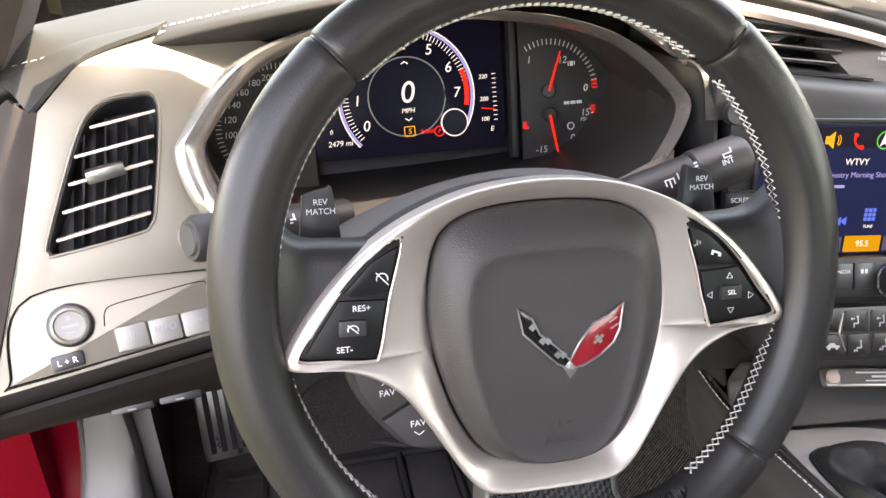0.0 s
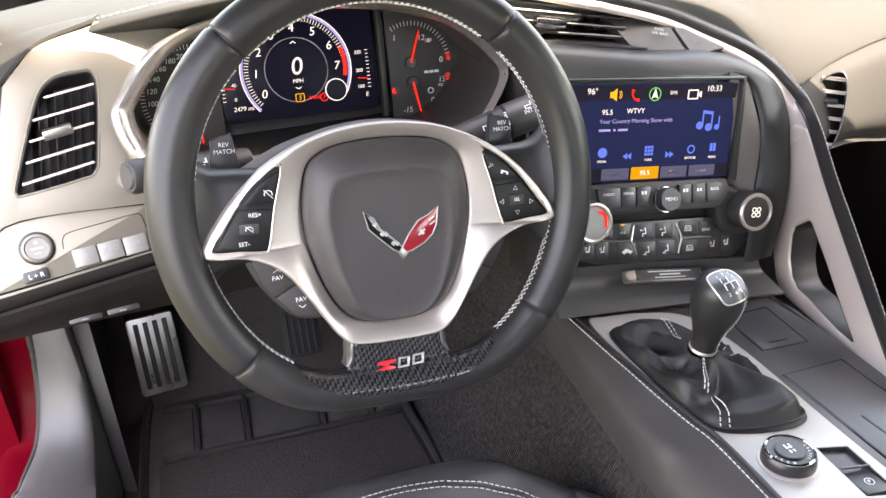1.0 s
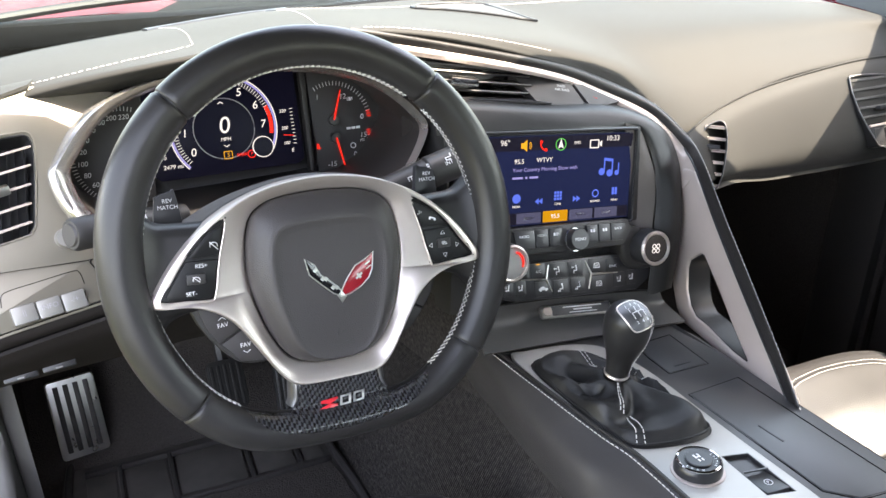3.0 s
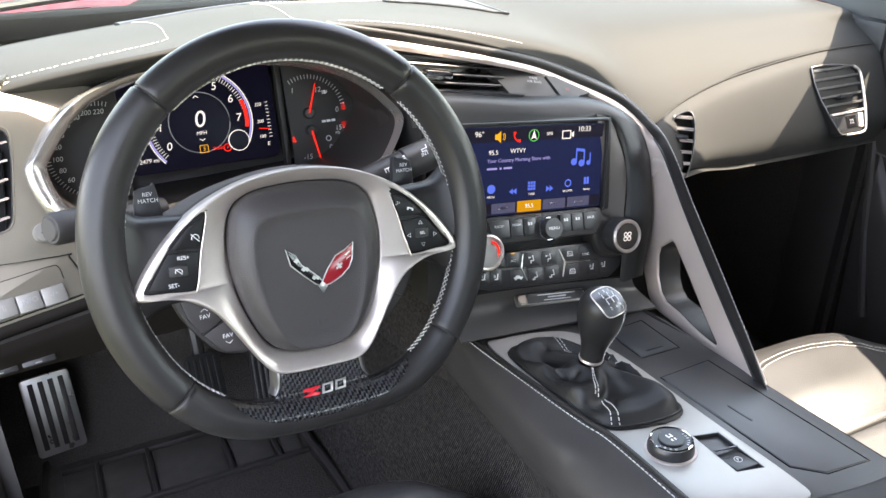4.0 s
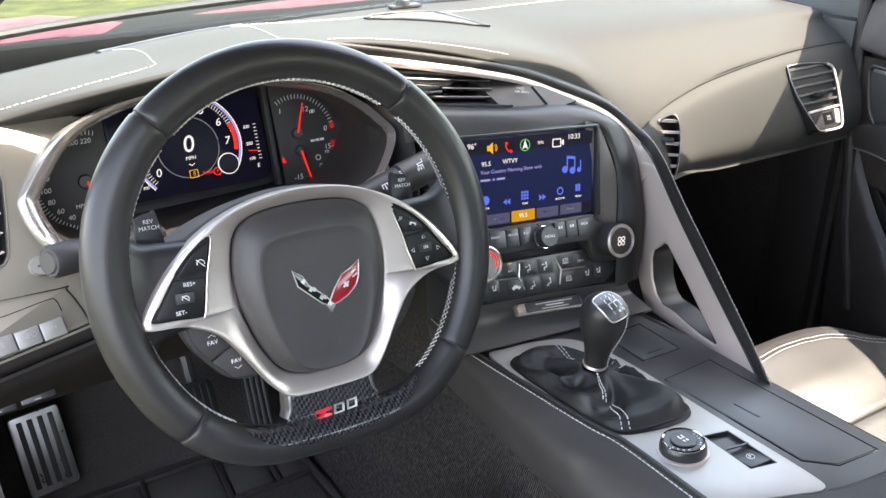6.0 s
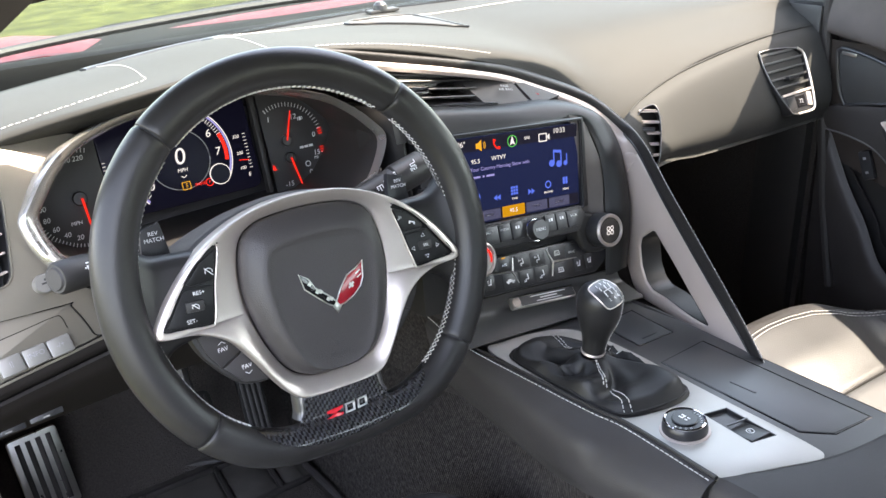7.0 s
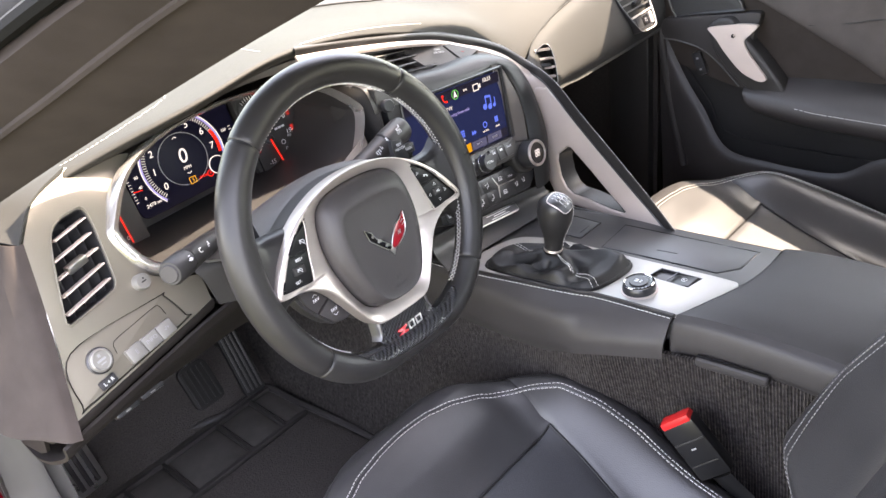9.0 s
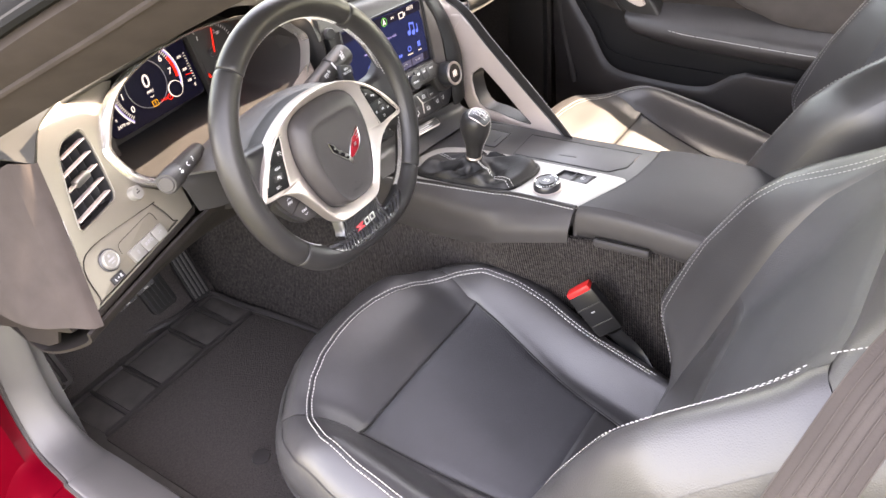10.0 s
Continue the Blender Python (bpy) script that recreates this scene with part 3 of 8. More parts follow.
# four leather stretches, parted by seams at ten, two, four and eight o'clock
part("rim_top", rim_piece(-19, 18, RIM_RAD), RIM_LEATHER, wheel, "smooth black leather", True, 70)
part("rim_side", rim_piece(18, 59, RIM_RAD, swell=0.06), RIM_LEATHER, wheel, "perforated black leather", True, 70)
part("rim_side", rim_piece(100, 141, RIM_RAD, swell=0.06), RIM_LEATHER, wheel, "perforated black leather", True, 70)
part("rim_bottom", rim_piece(59, 100, RIM_RAD), RIM_LEATHER, wheel, "smooth black leather, scuffed", True, 70)
for i in (18, 59, 100, 141):
    p, q = RIM[i], RIM[(i + 1) % N_RIM]
    part("rim_seam", tube([p - (q - p) * 0.10, p + (q - p) * 0.10], RIM_RAD * 0.935, 22, False, (0, 0, 1), 1.06), SMOOTH_PLASTIC, wheel, local=True)


def rim_spot(f, deg, out=0.0):
    """A place on the rim's inner side: f along the ring, deg towards the driver."""
    p = RIM[int(math.floor(f)) % N_RIM].lerp(RIM[(int(math.floor(f)) + 1) % N_RIM], f - math.floor(f))
    n = -Vector((p.x, p.y, 0)).normalized()
    r_ = RIM_RAD + out
    return p + n * r_ * math.cos(radians(deg)) + Vector((0, 0, r_ * 1.06 * math.sin(radians(deg))))


def lacing(i0, i1, phase):
    """Crossed thread down the inner side of the rim: one of two zigzags."""
    path = []
    k = 0
    f = float(i0)
    while f <= i1:
        path.append(rim_spot(f, 9 if (k + phase) % 2 else -14, 0.0006))
        f += 0.80
        k += 1
    return tube(path, 0.00062, 5, False)


for i0, i1 in ((-18, 17), (20, 36), (47, 65), (95, 113), (124, 140)):
    for phase in (0, 1):
        part("thread", lacing(i0, i1, phase), THREAD, wheel, "pale crossed stitching", True)
    part("rim_groove", tube([rim_spot(i, -2, -0.0003) for i in range(i0, i1 + 1)], 0.0010, 5), BLACK_SEAL, wheel, local=True)

# the silver bezel: a trough round the cover that rises to a rounded outer crest
hub_half = [(0, 0.0520), (0.033, 0.0490), (0.060, 0.0410), (0.085, 0.0285), (0.107, 0.0115), (0.125, -0.0085), (0.1370, -0.0260), (0.1385, -0.0320), (0.1345, -0.0360), (0.112, -0.0380), (0.094, -0.0445), (0.080, -0.0550), (0.067, -0.0730), (0.056, -0.0910), (0.046, -0.1060), (0.036, -0.1140), (0.020, -0.1160), (0.0, -0.1162)]
hub_out = soft_outline(mirror_outline(hub_half), 240)
pad_half = [(0, 0.0405), (0.030, 0.0385), (0.047, 0.0335), (0.0580, 0.0235), (0.0635, 0.0040), (0.0648, -0.0190), (0.0612, -0.0420), (0.0520, -0.0700), (0.0390, -0.0910), (0.022, -0.0990), (0, -0.1005)]
pad_out = soft_outline(mirror_outline(pad_half), 120)
switch_l = soft_outline([(-0.0770, 0.0260), (-0.092, 0.0190), (-0.1075, 0.004), (-0.1215, -0.0155), (-0.1310, -0.0280), (-0.1280, -0.0318), (-0.112, -0.0330), (-0.0950, -0.0345), (-0.0905, -0.031), (-0.084, -0.003)], 60)
HUB_MID = Vector((0, -0.030))


def along_ray(loop, d):
    """Where a ray from the hub's middle meets an outline."""
    best = 0.0
    for i, p in enumerate(loop):
        a, b = Vector(p) - HUB_MID, Vector(loop[(i + 1) % len(loop)]) - HUB_MID
        e = b - a
        den = d.x * e.y - d.y * e.x
        if abs(den) < 1e-12:
            continue
        t_ = (a.x * e.y - a.y * e.x) / den
        u_ = (a.x * d.y - a.y * d.x) / den
        if t_ > 0 and -1e-6 <= u_ <= 1 + 1e-6:
            best = max(best, t_)
    return HUB_MID + d * best


def inside(loop, x, y):
    hit = False
    for i, (x0, y0) in enumerate(loop):
        x1, y1 = loop[(i + 1) % len(loop)]
        if (y0 > y) != (y1 > y) and x < x0 + (x1 - x0) * (y - y0) / (y1 - y0):
            hit = not hit
    return hit


BEZEL_RISE = ((-0.02, -0.0080), (0.03, -0.0042), (0.12, -0.0030), (0.25, -0.0016), (0.40, 0.0002), (0.55, 0.0018), (0.70, 0.0031), (0.82, 0.0040), (0.90, 0.0043), (0.955, 0.0036), (0.985, 0.0018), (1.0, -0.0012))
fine_s = [-0.02, 0.0] + [0.02 + 0.88 * k / 34 for k in range(35)] + [0.93, 0.955, 0.975, 0.99, 1.0]


def bezel_mesh():
    inner = []
    for x, y in hub_out:
        d = Vector((x, y)) - HUB_MID
        d.normalize()
        inner.append(along_ray(pad_out, d))
    rows = []
    for s in fine_s:
        z = table_at(BEZEL_RISE, s)
        rows.append([(p.x + (x - p.x) * s, p.y + (y - p.y) * s, z) for p, (x, y) in zip(inner, hub_out)])
    rows.append([(x * 0.998, y * 0.998, -0.016) for x, y in hub_out])
    bm = sheet(rows, 0, True)
    right = [(-x, y) for x, y in switch_l]
    gone = []
    for f in bm.faces:
        c = f.calc_center_median()
        if c.z > -0.006 and (inside(switch_l, c.x, c.y) or inside(right, c.x, c.y)):
            gone.append(f)
    bmesh.ops.delete(bm, geom=gone, context="FACES")
    return bm


part("spoke_bezel", bezel_mesh(), SILVER, wheel, "satin silver three-spoke bezel", True, 50)
part("hub_back", slab([(x * 0.96, y * 0.96) for x, y in hub_out], -0.045, -0.012, 0.004), PLASTIC, wheel, local=True)

# airbag cover: a rolled outer ring that falls softly into a flatter middle
face_half = [(0, 0.0165), (0.030, 0.0145), (0.0415, 0.0060), (0.0450, -0.015), (0.0420, -0.045), (0.0335, -0.073), (0.0240, -0.0880), (0.012, -0.0935), (0, -0.0945)]
face_out = soft_outline(mirror_outline(face_half), 120)


def cover_mesh():
    mid = Vector((0, -0.030))
    dirs = [(Vector(p) - mid).normalized() for p in pad_out]
    ring = [along_ray(face_out, d) for d in dirs]
    rows = []
    for t_, z in ((-0.0, -0.010), (0.0, -0.0022), (0.03, 0.0012), (0.10, 0.0040), (0.25, 0.0078), (0.45, 0.0112), (0.65, 0.0136), (0.82, 0.0150), (0.93, 0.0153), (1.0, 0.0150)):
        g = 0.985
        rows.append([(x * g + (q.x - x * g) * t_, y * g + (q.y - y * g) * t_, z) for (x, y), q in zip(pad_out, ring)])
    for f, z in ((0.95, 0.0143), (0.88, 0.0139), (0.7, 0.0139), (0.4, 0.0145), (0.01, 0.0148)):
        rows.append([(mid.x + (q.x - mid.x) * f, mid.y + (q.y - mid.y) * f, z) for q in ring])
    return sheet(rows, 0, True)


part("airbag_cover", cover_mesh(), COVER_GRAIN, wheel, "grained black airbag cover", True, 60)

# crossed flag badge: two plain panes in a V with bright edges
flag_l = [(-0.0226, -0.0113), (-0.0152, -0.0172), (-0.0112, -0.0255), (-0.0020, -0.0335), (0.0046, -0.0405), (0.0047, -0.0455), (-0.0020, -0.0420), (-0.0115, -0.0330), (-0.0200, -0.0245)]
flag_r = [(0.0343, -0.0130), (0.0262, -0.0185), (0.0180, -0.0222), (0.0105, -0.0315), (0.0050, -0.0405), (0.0049, -0.0455), (0.0120, -0.0440), (0.0215, -0.0395), (0.0288, -0.0335), (0.0322, -0.0270)]
BADGE_Z = 0.0146
for flag, fill, label in ((flag_l, GLOSS, "bright edged black badge pane with checks"), (flag_r, DARK_RED, "bright edged red badge pane")):
    pane_ = part("badge_pane", slab(flag, BADGE_Z - 0.002, BADGE_Z + 0.0010, 0.0003), fill, wheel, label, True)
    part("badge_edge", tube([Vector((x, y, BADGE_Z + 0.0010)) for x, y in flag], 0.00062, 6, True), BRIGHT, pane_, "thin bright edge", True)
    if flag is flag_l:
        quads = []
        for i in range(5):
            for j in range(2):
                if (i + j) % 2 == 0:
                    quads.append(block(0.0030, 0.0030, 0.0005, 0, pose(-0.0150 + 0.0040 * i + 0.0012 * j, -0.0215 - 0.0040 * i - 0.0036 * j, BADGE_Z + 0.0011, 0, 0, -42)))
        part("badge_checks", join(*quads), BRIGHT, pane_, "", True)
    else:
        part("badge_mark", join(block(0.0065, 0.0016, 0.0005, 0, pose(0.0205, -0.0310, BADGE_Z + 0.0011, 0, 0, 38)), block(0.0022, 0.0046, 0.0005, 0, pose(0.0205, -0.0310, BADGE_Z + 0.0011, 0, 0, 38)), block(0.0050, 0.0008, 0.0005, 0, pose(0.0285, -0.0215, BADGE_Z + 0.0011, 0, 0, 30)), block(0.0050, 0.0008, 0.0005, 0, pose(0.0292, -0.0250, BADGE_Z + 0.0011, 0, 0, 30))), BRIGHT, pane_, "", True)
part("badge_point", slab([(0.0046, -0.0405), (0.0010, -0.0445), (0.0047, -0.0510), (0.0090, -0.0458)], BADGE_Z - 0.002, BADGE_Z + 0.0012, 0.0004), BRIGHT, wheel, "bright badge point", True)
words("AIRBAG", 0.0062, Matrix.Translation((0.0015, -0.0835, 0.01395)), PLASTIC, wheel)
part("airbag_symbol", bars([(-0.001, -0.0745, 0.0018, 0.0046), (0.004, -0.0740, 0.0036, 0.0012)], Matrix(), 0.0140), PLASTIC, wheel, local=True)


def switch_pad(s):
    """The button field in one side spoke: s is -1 on the driver's left."""
    loop = [(x * -s, y) for x, y in switch_l]
    cx, cy = sum(p[0] for p in loop) / len(loop), sum(p[1] for p in loop) / len(loop)
    wide = [(cx + (x - cx) * 1.05, cy + (y - cy) * 1.05) for x, y in loop]
    side = part("switch_pad", slab(wide, -0.012, -0.0010, 0.0004), PAD_BLACK, wheel, "glossy black button field", True)
    part("pad_rim", tube([Vector((x, y, 0.0018 if abs(x) > 0.088 else 0.0006)) for x, y in loop], 0.0008, 8, True), SILVER, side, "thin silver rim", True)
    return side


left_pad, right_pad = switch_pad(-1), switch_pad(1)


def pad_button(name, loop, s, parent):
    loop = [(x * s, y + 0.0016) for x, y in loop]
    return part(name, slab(loop if s > 0 else loop[::-1], -0.0012, 0.0014, 0.0006), PAD_BLACK, parent, local=True)


UPPER = [(0.0788, 0.0205), (0.0920, 0.0140), (0.1065, -0.0005), (0.1035, -0.0030), (0.0852, -0.0020)]
LOWER = [(0.0862, -0.0055), (0.1095, -0.0045), (0.1268, -0.0290), (0.1235, -0.0320), (0.0955, -0.0345), (0.0915, -0.0310)]
pad_button("cruise_button", UPPER, -1, left_pad)
pad_button("rocker_button", LOWER, -1, left_pad)
pad_button("phone_button", UPPER, 1, right_pad)
pad_button("direction_button", LOWER, 1, right_pad)
part("center_button", block(0.0140, 0.0082, 0.004, 0.0012, pose(-0.1035, -0.0165, 0.002, 0, 0, -2)), PLASTIC, left_pad, local=True)
words("RES+", 0.0043, pose(-0.0985, -0.0072, 0.00145), PRINT, left_pad)
words("SET-", 0.0043, pose(-0.1080, -0.0275, 0.00145), PRINT, left_pad)
part("cruise_symbol", join(tube([Vector((-0.0875 + 0.0028 * math.cos(a), 0.0068 + 0.0028 * math.sin(a), 0.0015)) for a in (radians(d) for d in range(-20, 201, 20))], 0.0003, 4), tube([(-0.0845, 0.0036, 0.0015), (-0.0905, 0.0101, 0.0015)], 0.0003, 4)), PRINT, left_pad, local=True)
part("cancel_symbol", join(tube([Vector((-0.1035 + 0.0026 * math.cos(a), -0.0170 + 0.0022 * math.sin(a), 0.0041)) for a in (radians(d) for d in range(-20, 201, 20))], 0.0003, 4), tube([(-0.1010, -0.0190, 0.0041), (-0.1060, -0.0145, 0.0041)], 0.0003, 4)), PRINT, left_pad, local=True)
part("select_button", block(0.0125, 0.0078, 0.004, 0.0012, pose(0.1040, -0.0165, 0.002)), PLASTIC, right_pad, local=True)
words("SEL", 0.0036, pose(0.1040, -0.0165, 0.0041), PRINT, right_pad)
for dx, dy, rot in ((0.0, 0.0088, 0), (0.001, -0.0105, 180), (-0.0118, -0.001, 90), (0.0130, -0.003, -90)):
    tri_ = [Matrix.Rotation(radians(rot), 2) @ Vector(p) for p in ((0, 0.0018), (-0.0018, -0.0012), (0.0018, -0.0012))]
    part("arrow", tube([Vector((0.1040 + dx + p.x, -0.0165 + dy + p.y, 0.0015)) for p in tri_], 0.0003, 4, True), PRINT, right_pad, local=True)
part("phone_symbol", join(*[block(w, h, 0.0004, 0, pose(x, y, 0.0016, 0, 0, -20)) for x, y, w, h in ((0.0955, 0.0062, 0.0055, 0.0011), (0.0932, 0.0058, 0.0014, 0.0018), (0.0977, 0.0045, 0.0014, 0.0018))]), PRINT, right_pad, local=True)
part("voice_symbol", bars([(0.0840, 0.0122, 0.0008, 0.0030), (0.0857, 0.0122, 0.0008, 0.0018), (0.0825, 0.0108, 0.0012, 0.0012)], Matrix(), 0.0016), DIM_PRINT, right_pad, local=True)


# lower spoke: one carbon piece that drops from the bezel and spreads along the foot of the rim
def rim_gap(x, y):
    return min(math.hypot(p.x - x, p.y - y) for p in RIM[55:106])


def foot_z(x, y):
    """Height of the carbon skin: the rim's round face, or the flat neck above it."""
    d = min(rim_gap(x, y), RIM_RAD * 0.995)
    on_rim = RIM_Z + 1.06 * math.sqrt(RIM_RAD ** 2 - d * d) + 0.0013
    neck = -0.0012 - 0.014 * sstep(0.031, 0.041, abs(x))
    return max(on_rim, neck) + 0.0008 * math.exp(-((on_rim - neck) / 0.003) ** 2)


def foot_top(x):
    a = abs(x)
    if a < 0.0345:
        return -0.1130
    y = -0.112
    while y > -0.150 and rim_gap(x, y) > RIM_RAD * 0.985:
        y -= 0.0002
    return -0.1130 + (y + 0.1130) * sstep(0.0340, 0.0425, a) ** 0.7


FOOT_LOW = [(0.0, -0.1552), (0.030, -0.1535), (0.050, -0.1495), (0.064, -0.1425), (0.074, -0.1340), (0.0785, -0.1265)]
foot_x = [k / 20 * 0.033 for k in range(21)] + [0.033 + k / 14 * 0.010 for k in range(1, 15)] + [0.043 + k / 16 * 0.0352 for k in range(1, 17)]
foot_x = [-x for x in foot_x[:0:-1]] + foot_x
foot_rows = []
for j in range(19):
    f = j / 18
    foot_rows.append([(x, foot_top(x) * (1 - f) + table_at(FOOT_LOW, abs(x)) * f, 0.0) for x in foot_x])
foot_rows = [[(x, y, foot_z(x, y) - (0.0014 if j in (0, 18) else 0)) for x, y, z in r] for j, r in enumerate(foot_rows)]
part("carbon_panel", sheet(foot_rows), CARBON, wheel, "glossy carbon fibre insert", True, 70)
for s in (-1, 1):
    leg = []
    for dx, z in ((-0.0030, -0.0022), (-0.0010, 0.0002), (0.0022, -0.0008), (0.0048, -0.0060), (0.0060, -0.0140)):
        leg.append([(s * (x + dx * w), y, z - dz) for x, y, w, dz in ((0.0352, -0.1105, 0.9, 0.0), (0.0362, -0.1190, 0.85, 0.0), (0.0372, -0.1265, 0.75, 0.0006), (0.0410, -0.1325, 0.45, 0.0010))])
    part("spoke_leg", loft(leg, 16, 10), SMOKED, wheel, "glossy dark leg with a bright edge", True, 70)
BADGE = pose(0.0, -0.1350, 0.0012, -16, 0, 4) @ Matrix.Translation((0, 0.1340, 0.0006)) @ Matrix.Diagonal((0.90, 0.90, 1, 1)) @ Matrix.Translation((0, -0.0150, 0))
part("badge_bar", slab([(-0.0225, -0.1385), (-0.0065, -0.1385), (-0.0045, -0.1360), (-0.0115, -0.1340), (-0.0040, -0.1315), (-0.0035, -0.1295), (-0.0195, -0.1295), (-0.0205, -0.1318), (-0.0130, -0.1340), (-0.0235, -0.1365)], 0, 0.0010, 0.0002, BADGE), RED_MARK, wheel, "red model badge", True)
part("badge_bar", join(*[slab([(x, -0.1385), (x + 0.0105, -0.1385), (x + 0.0130, -0.1295), (x + 0.0025, -0.1295)], 0, 0.0010, 0.0002, BADGE, holes=[[(x + 0.0026, -0.1368), (x + 0.0090, -0.1368), (x + 0.0103, -0.1312), (x + 0.0039, -0.1312)]]) for x in (-0.0035, 0.0095)]), BRIGHT, wheel, "silver model badge", True)

# leather webs where the side spokes run into the rim
for s in (-1, 1):
    top = [(s * 0.086, 0.0230), (s * 0.108, 0.0240), (s * 0.124, 0.0255), (s * 0.1340, 0.0330), (s * 0.1440, 0.0440)]
    low_ = [(s * 0.086, -0.0430), (s * 0.108, -0.0440), (s * 0.124, -0.0490), (s * 0.1320, -0.0600), (s * 0.1400, -0.0740)]
    t_, b_ = glide([(x, y, 0) for x, y in top], 20), glide([(x, y, 0) for x, y in low_], 20)
    rows = []
    for f, z in ((-0.02, -0.024), (0.0, -0.013), (0.05, -0.0085), (0.14, -0.0058), (0.5, -0.0042), (0.86, -0.0058), (0.95, -0.0085), (1.0, -0.013), (1.02, -0.024)):
        rows.append([(p.x, p.y + (q.y - p.y) * f, z + 0.0075 * max(0.0, (abs(p.x) - 0.122) / 0.022) ** 1.5) for p, q in zip(t_, b_)])
    part("spoke_web", sheet(rows), RIM_LEATHER, wheel, "black leather web", True, 70)

# favourite keys behind the spokes
for s in (-1, 1):
    body = soft_outline([(s * 0.106, -0.038), (s * 0.072, -0.046), (s * 0.046, -0.086), (s * 0.050, -0.097), (s * 0.074, -0.094), (s * 0.092, -0.076), (s * 0.104, -0.056)], 40)
    keys = part("rear_keys", slab(body if s < 0 else body[::-1], -0.042, -0.0245, 0.004, None, 2), PLASTIC, wheel, "dark grey rear keys", True)
    a = slab([(s * 0.1035, -0.0410), (s * 0.0760, -0.0460), (s * 0.0685, -0.0635), (s * 0.0895, -0.0740), (s * 0.0985, -0.0600)][::-s], -0.0245, -0.0205, 0.0012)
    b = slab([(s * 0.0675, -0.0650), (s * 0.0505, -0.0900), (s * 0.0540, -0.0945), (s * 0.0735, -0.0920), (s * 0.0880, -0.0755)][::-s], -0.0245, -0.0205, 0.0012)
    part("key", a, KEY_GREY, keys, "dark grey rubbery key", True)
    part("key", b, KEY_GREY, keys, "dark grey rubbery key", True)
    if s < 0:
        words("FAV", 0.0050, pose(-0.0850, -0.0600, -0.0203, 0, 0, 4), PRINT, keys)
        words("FAV", 0.0050, pose(-0.0690, -0.0790, -0.0203, 0, 0, 4), PRINT, keys)
        for x, y, f in ((-0.0850, -0.0545, 1), (-0.0685, -0.0845, -1)):
            part("chevron", tube([(x - 0.0028, y - 0.001 * f, -0.0203), (x, y + 0.001 * f, -0.0203), (x + 0.0028, y - 0.001 * f, -0.0203)], 0.0003, 4), PRINT, keys, local=True)

# shift paddles behind the wheel
for s in (-1, 1):
    pm = pose(s * 0.1135, 0.0360, -0.0500, 0, 0, 0)
    pad = [(-0.0098, -0.030), (-0.0085, 0.0050), (-0.0060, 0.0098), (0.0040, 0.0125), (0.0085, 0.0105), (0.0108, -0.030)]
    pad = soft_outline([(x * (1 if s < 0 else -1), y) for x, y in pad], 40)
    pd = part("paddle", slab(pad if s > 0 else pad[::-1], -0.004, 0.003, 0.0018, pm), SMOOTH_PLASTIC, wheel, "black rev match paddle", True)
    words("REV", 0.0046, pm @ Matrix.Translation((0.0015, 0.0055, 0.0031)), PRINT, pd)
    words("MATCH", 0.0046, pm @ Matrix.Translation((0.0015, 0.0004, 0.0031)), PRINT, pd)

# ---- steering column, stalks ----
column = thing("steering_column", (0.01, 0.2, 0.66), "dark grey steering column shroud with two control stalks", "steering column")
rings = []
for k, (d, w, h, up) in enumerate(((0.030, 0.048, 0.040, 0.0), (0.055, 0.062, 0.052, 0.0), (0.10, 0.070, 0.058, -0.002), (0.16, 0.078, 0.060, -0.006), (0.22, 0.084, 0.058, -0.012), (0.27, 0.086, 0.055, -0.02))):
    c = WHEEL @ Vector((0, -0.030 + up, -d))
    rings.append([c + WHEEL.to_3x3() @ Vector((w * math.cos(a) * (1.0 if abs(math.cos(a)) < 0.8 else 0.96), h * math.sin(a) * (1 + 0.18 * math.cos(2 * a)), 0)) for a in (2 * math.pi * q / 36 for q in range(36))])
part("shroud", sheet(rings, 0, True), PLASTIC, column, "dark grey plastic shroud", angle=60)
hood_a = [(-0.090, 0.062, 0.765), (-0.050, 0.055, 0.797), (0.010, 0.052, 0.811), (0.070, 0.055, 0.797), (0.110, 0.062, 0.765)]
hood_b = [(-0.108, 0.110, 0.758), (-0.060, 0.110, 0.790), (0.010, 0.110, 0.803), (0.080, 0.110, 0.790), (0.128, 0.110, 0.758)]
hood_c = [(-0.120, 0.178, 0.738), (-0.060, 0.178, 0.755), (0.010, 0.178, 0.760), (0.080, 0.178, 0.755), (0.140, 0.178, 0.742)]
part("top_cover", loft([[(x, y - 0.004, z - 0.05) for x, y, z in hood_a], hood_a, hood_b, hood_c], 30, 18, 0.004), GREY_PLASTIC, column, "dark grey upper cover", angle=60)
part("collar", lathe([(0.05, -0.05), (0.052, -0.018)], 30, WHEEL @ Matrix.Translation((0, -0.025, 0))), PLASTIC, column)


def stalk(base, tip, name, g=1.0):
    b, t = Vector(base), Vector(tip)
    st = part(name, tube([b, b.lerp(t, 0.35), b.lerp(t, 0.70), b.lerp(t, 0.71)], [0.010 * g, 0.0118 * g, 0.0128 * g, 0.0132 * g], 20), PLASTIC, column, "matt black stalk", angle=40)
    part("grip", tube([b.lerp(t, 0.72), b.lerp(t, 0.73), b.lerp(t, 0.97), t], [0.0128 * g, 0.0140 * g, 0.0140 * g, 0.0120 * g], 22), PLASTIC, st, "ribbed turning grip", angle=40)
    part("end_cap", tube([t, t + (t - b).normalized() * 0.0016], [0.0100 * g, 0.0088 * g], 20), KEY_GREY, st, "grey end cap")
    return st


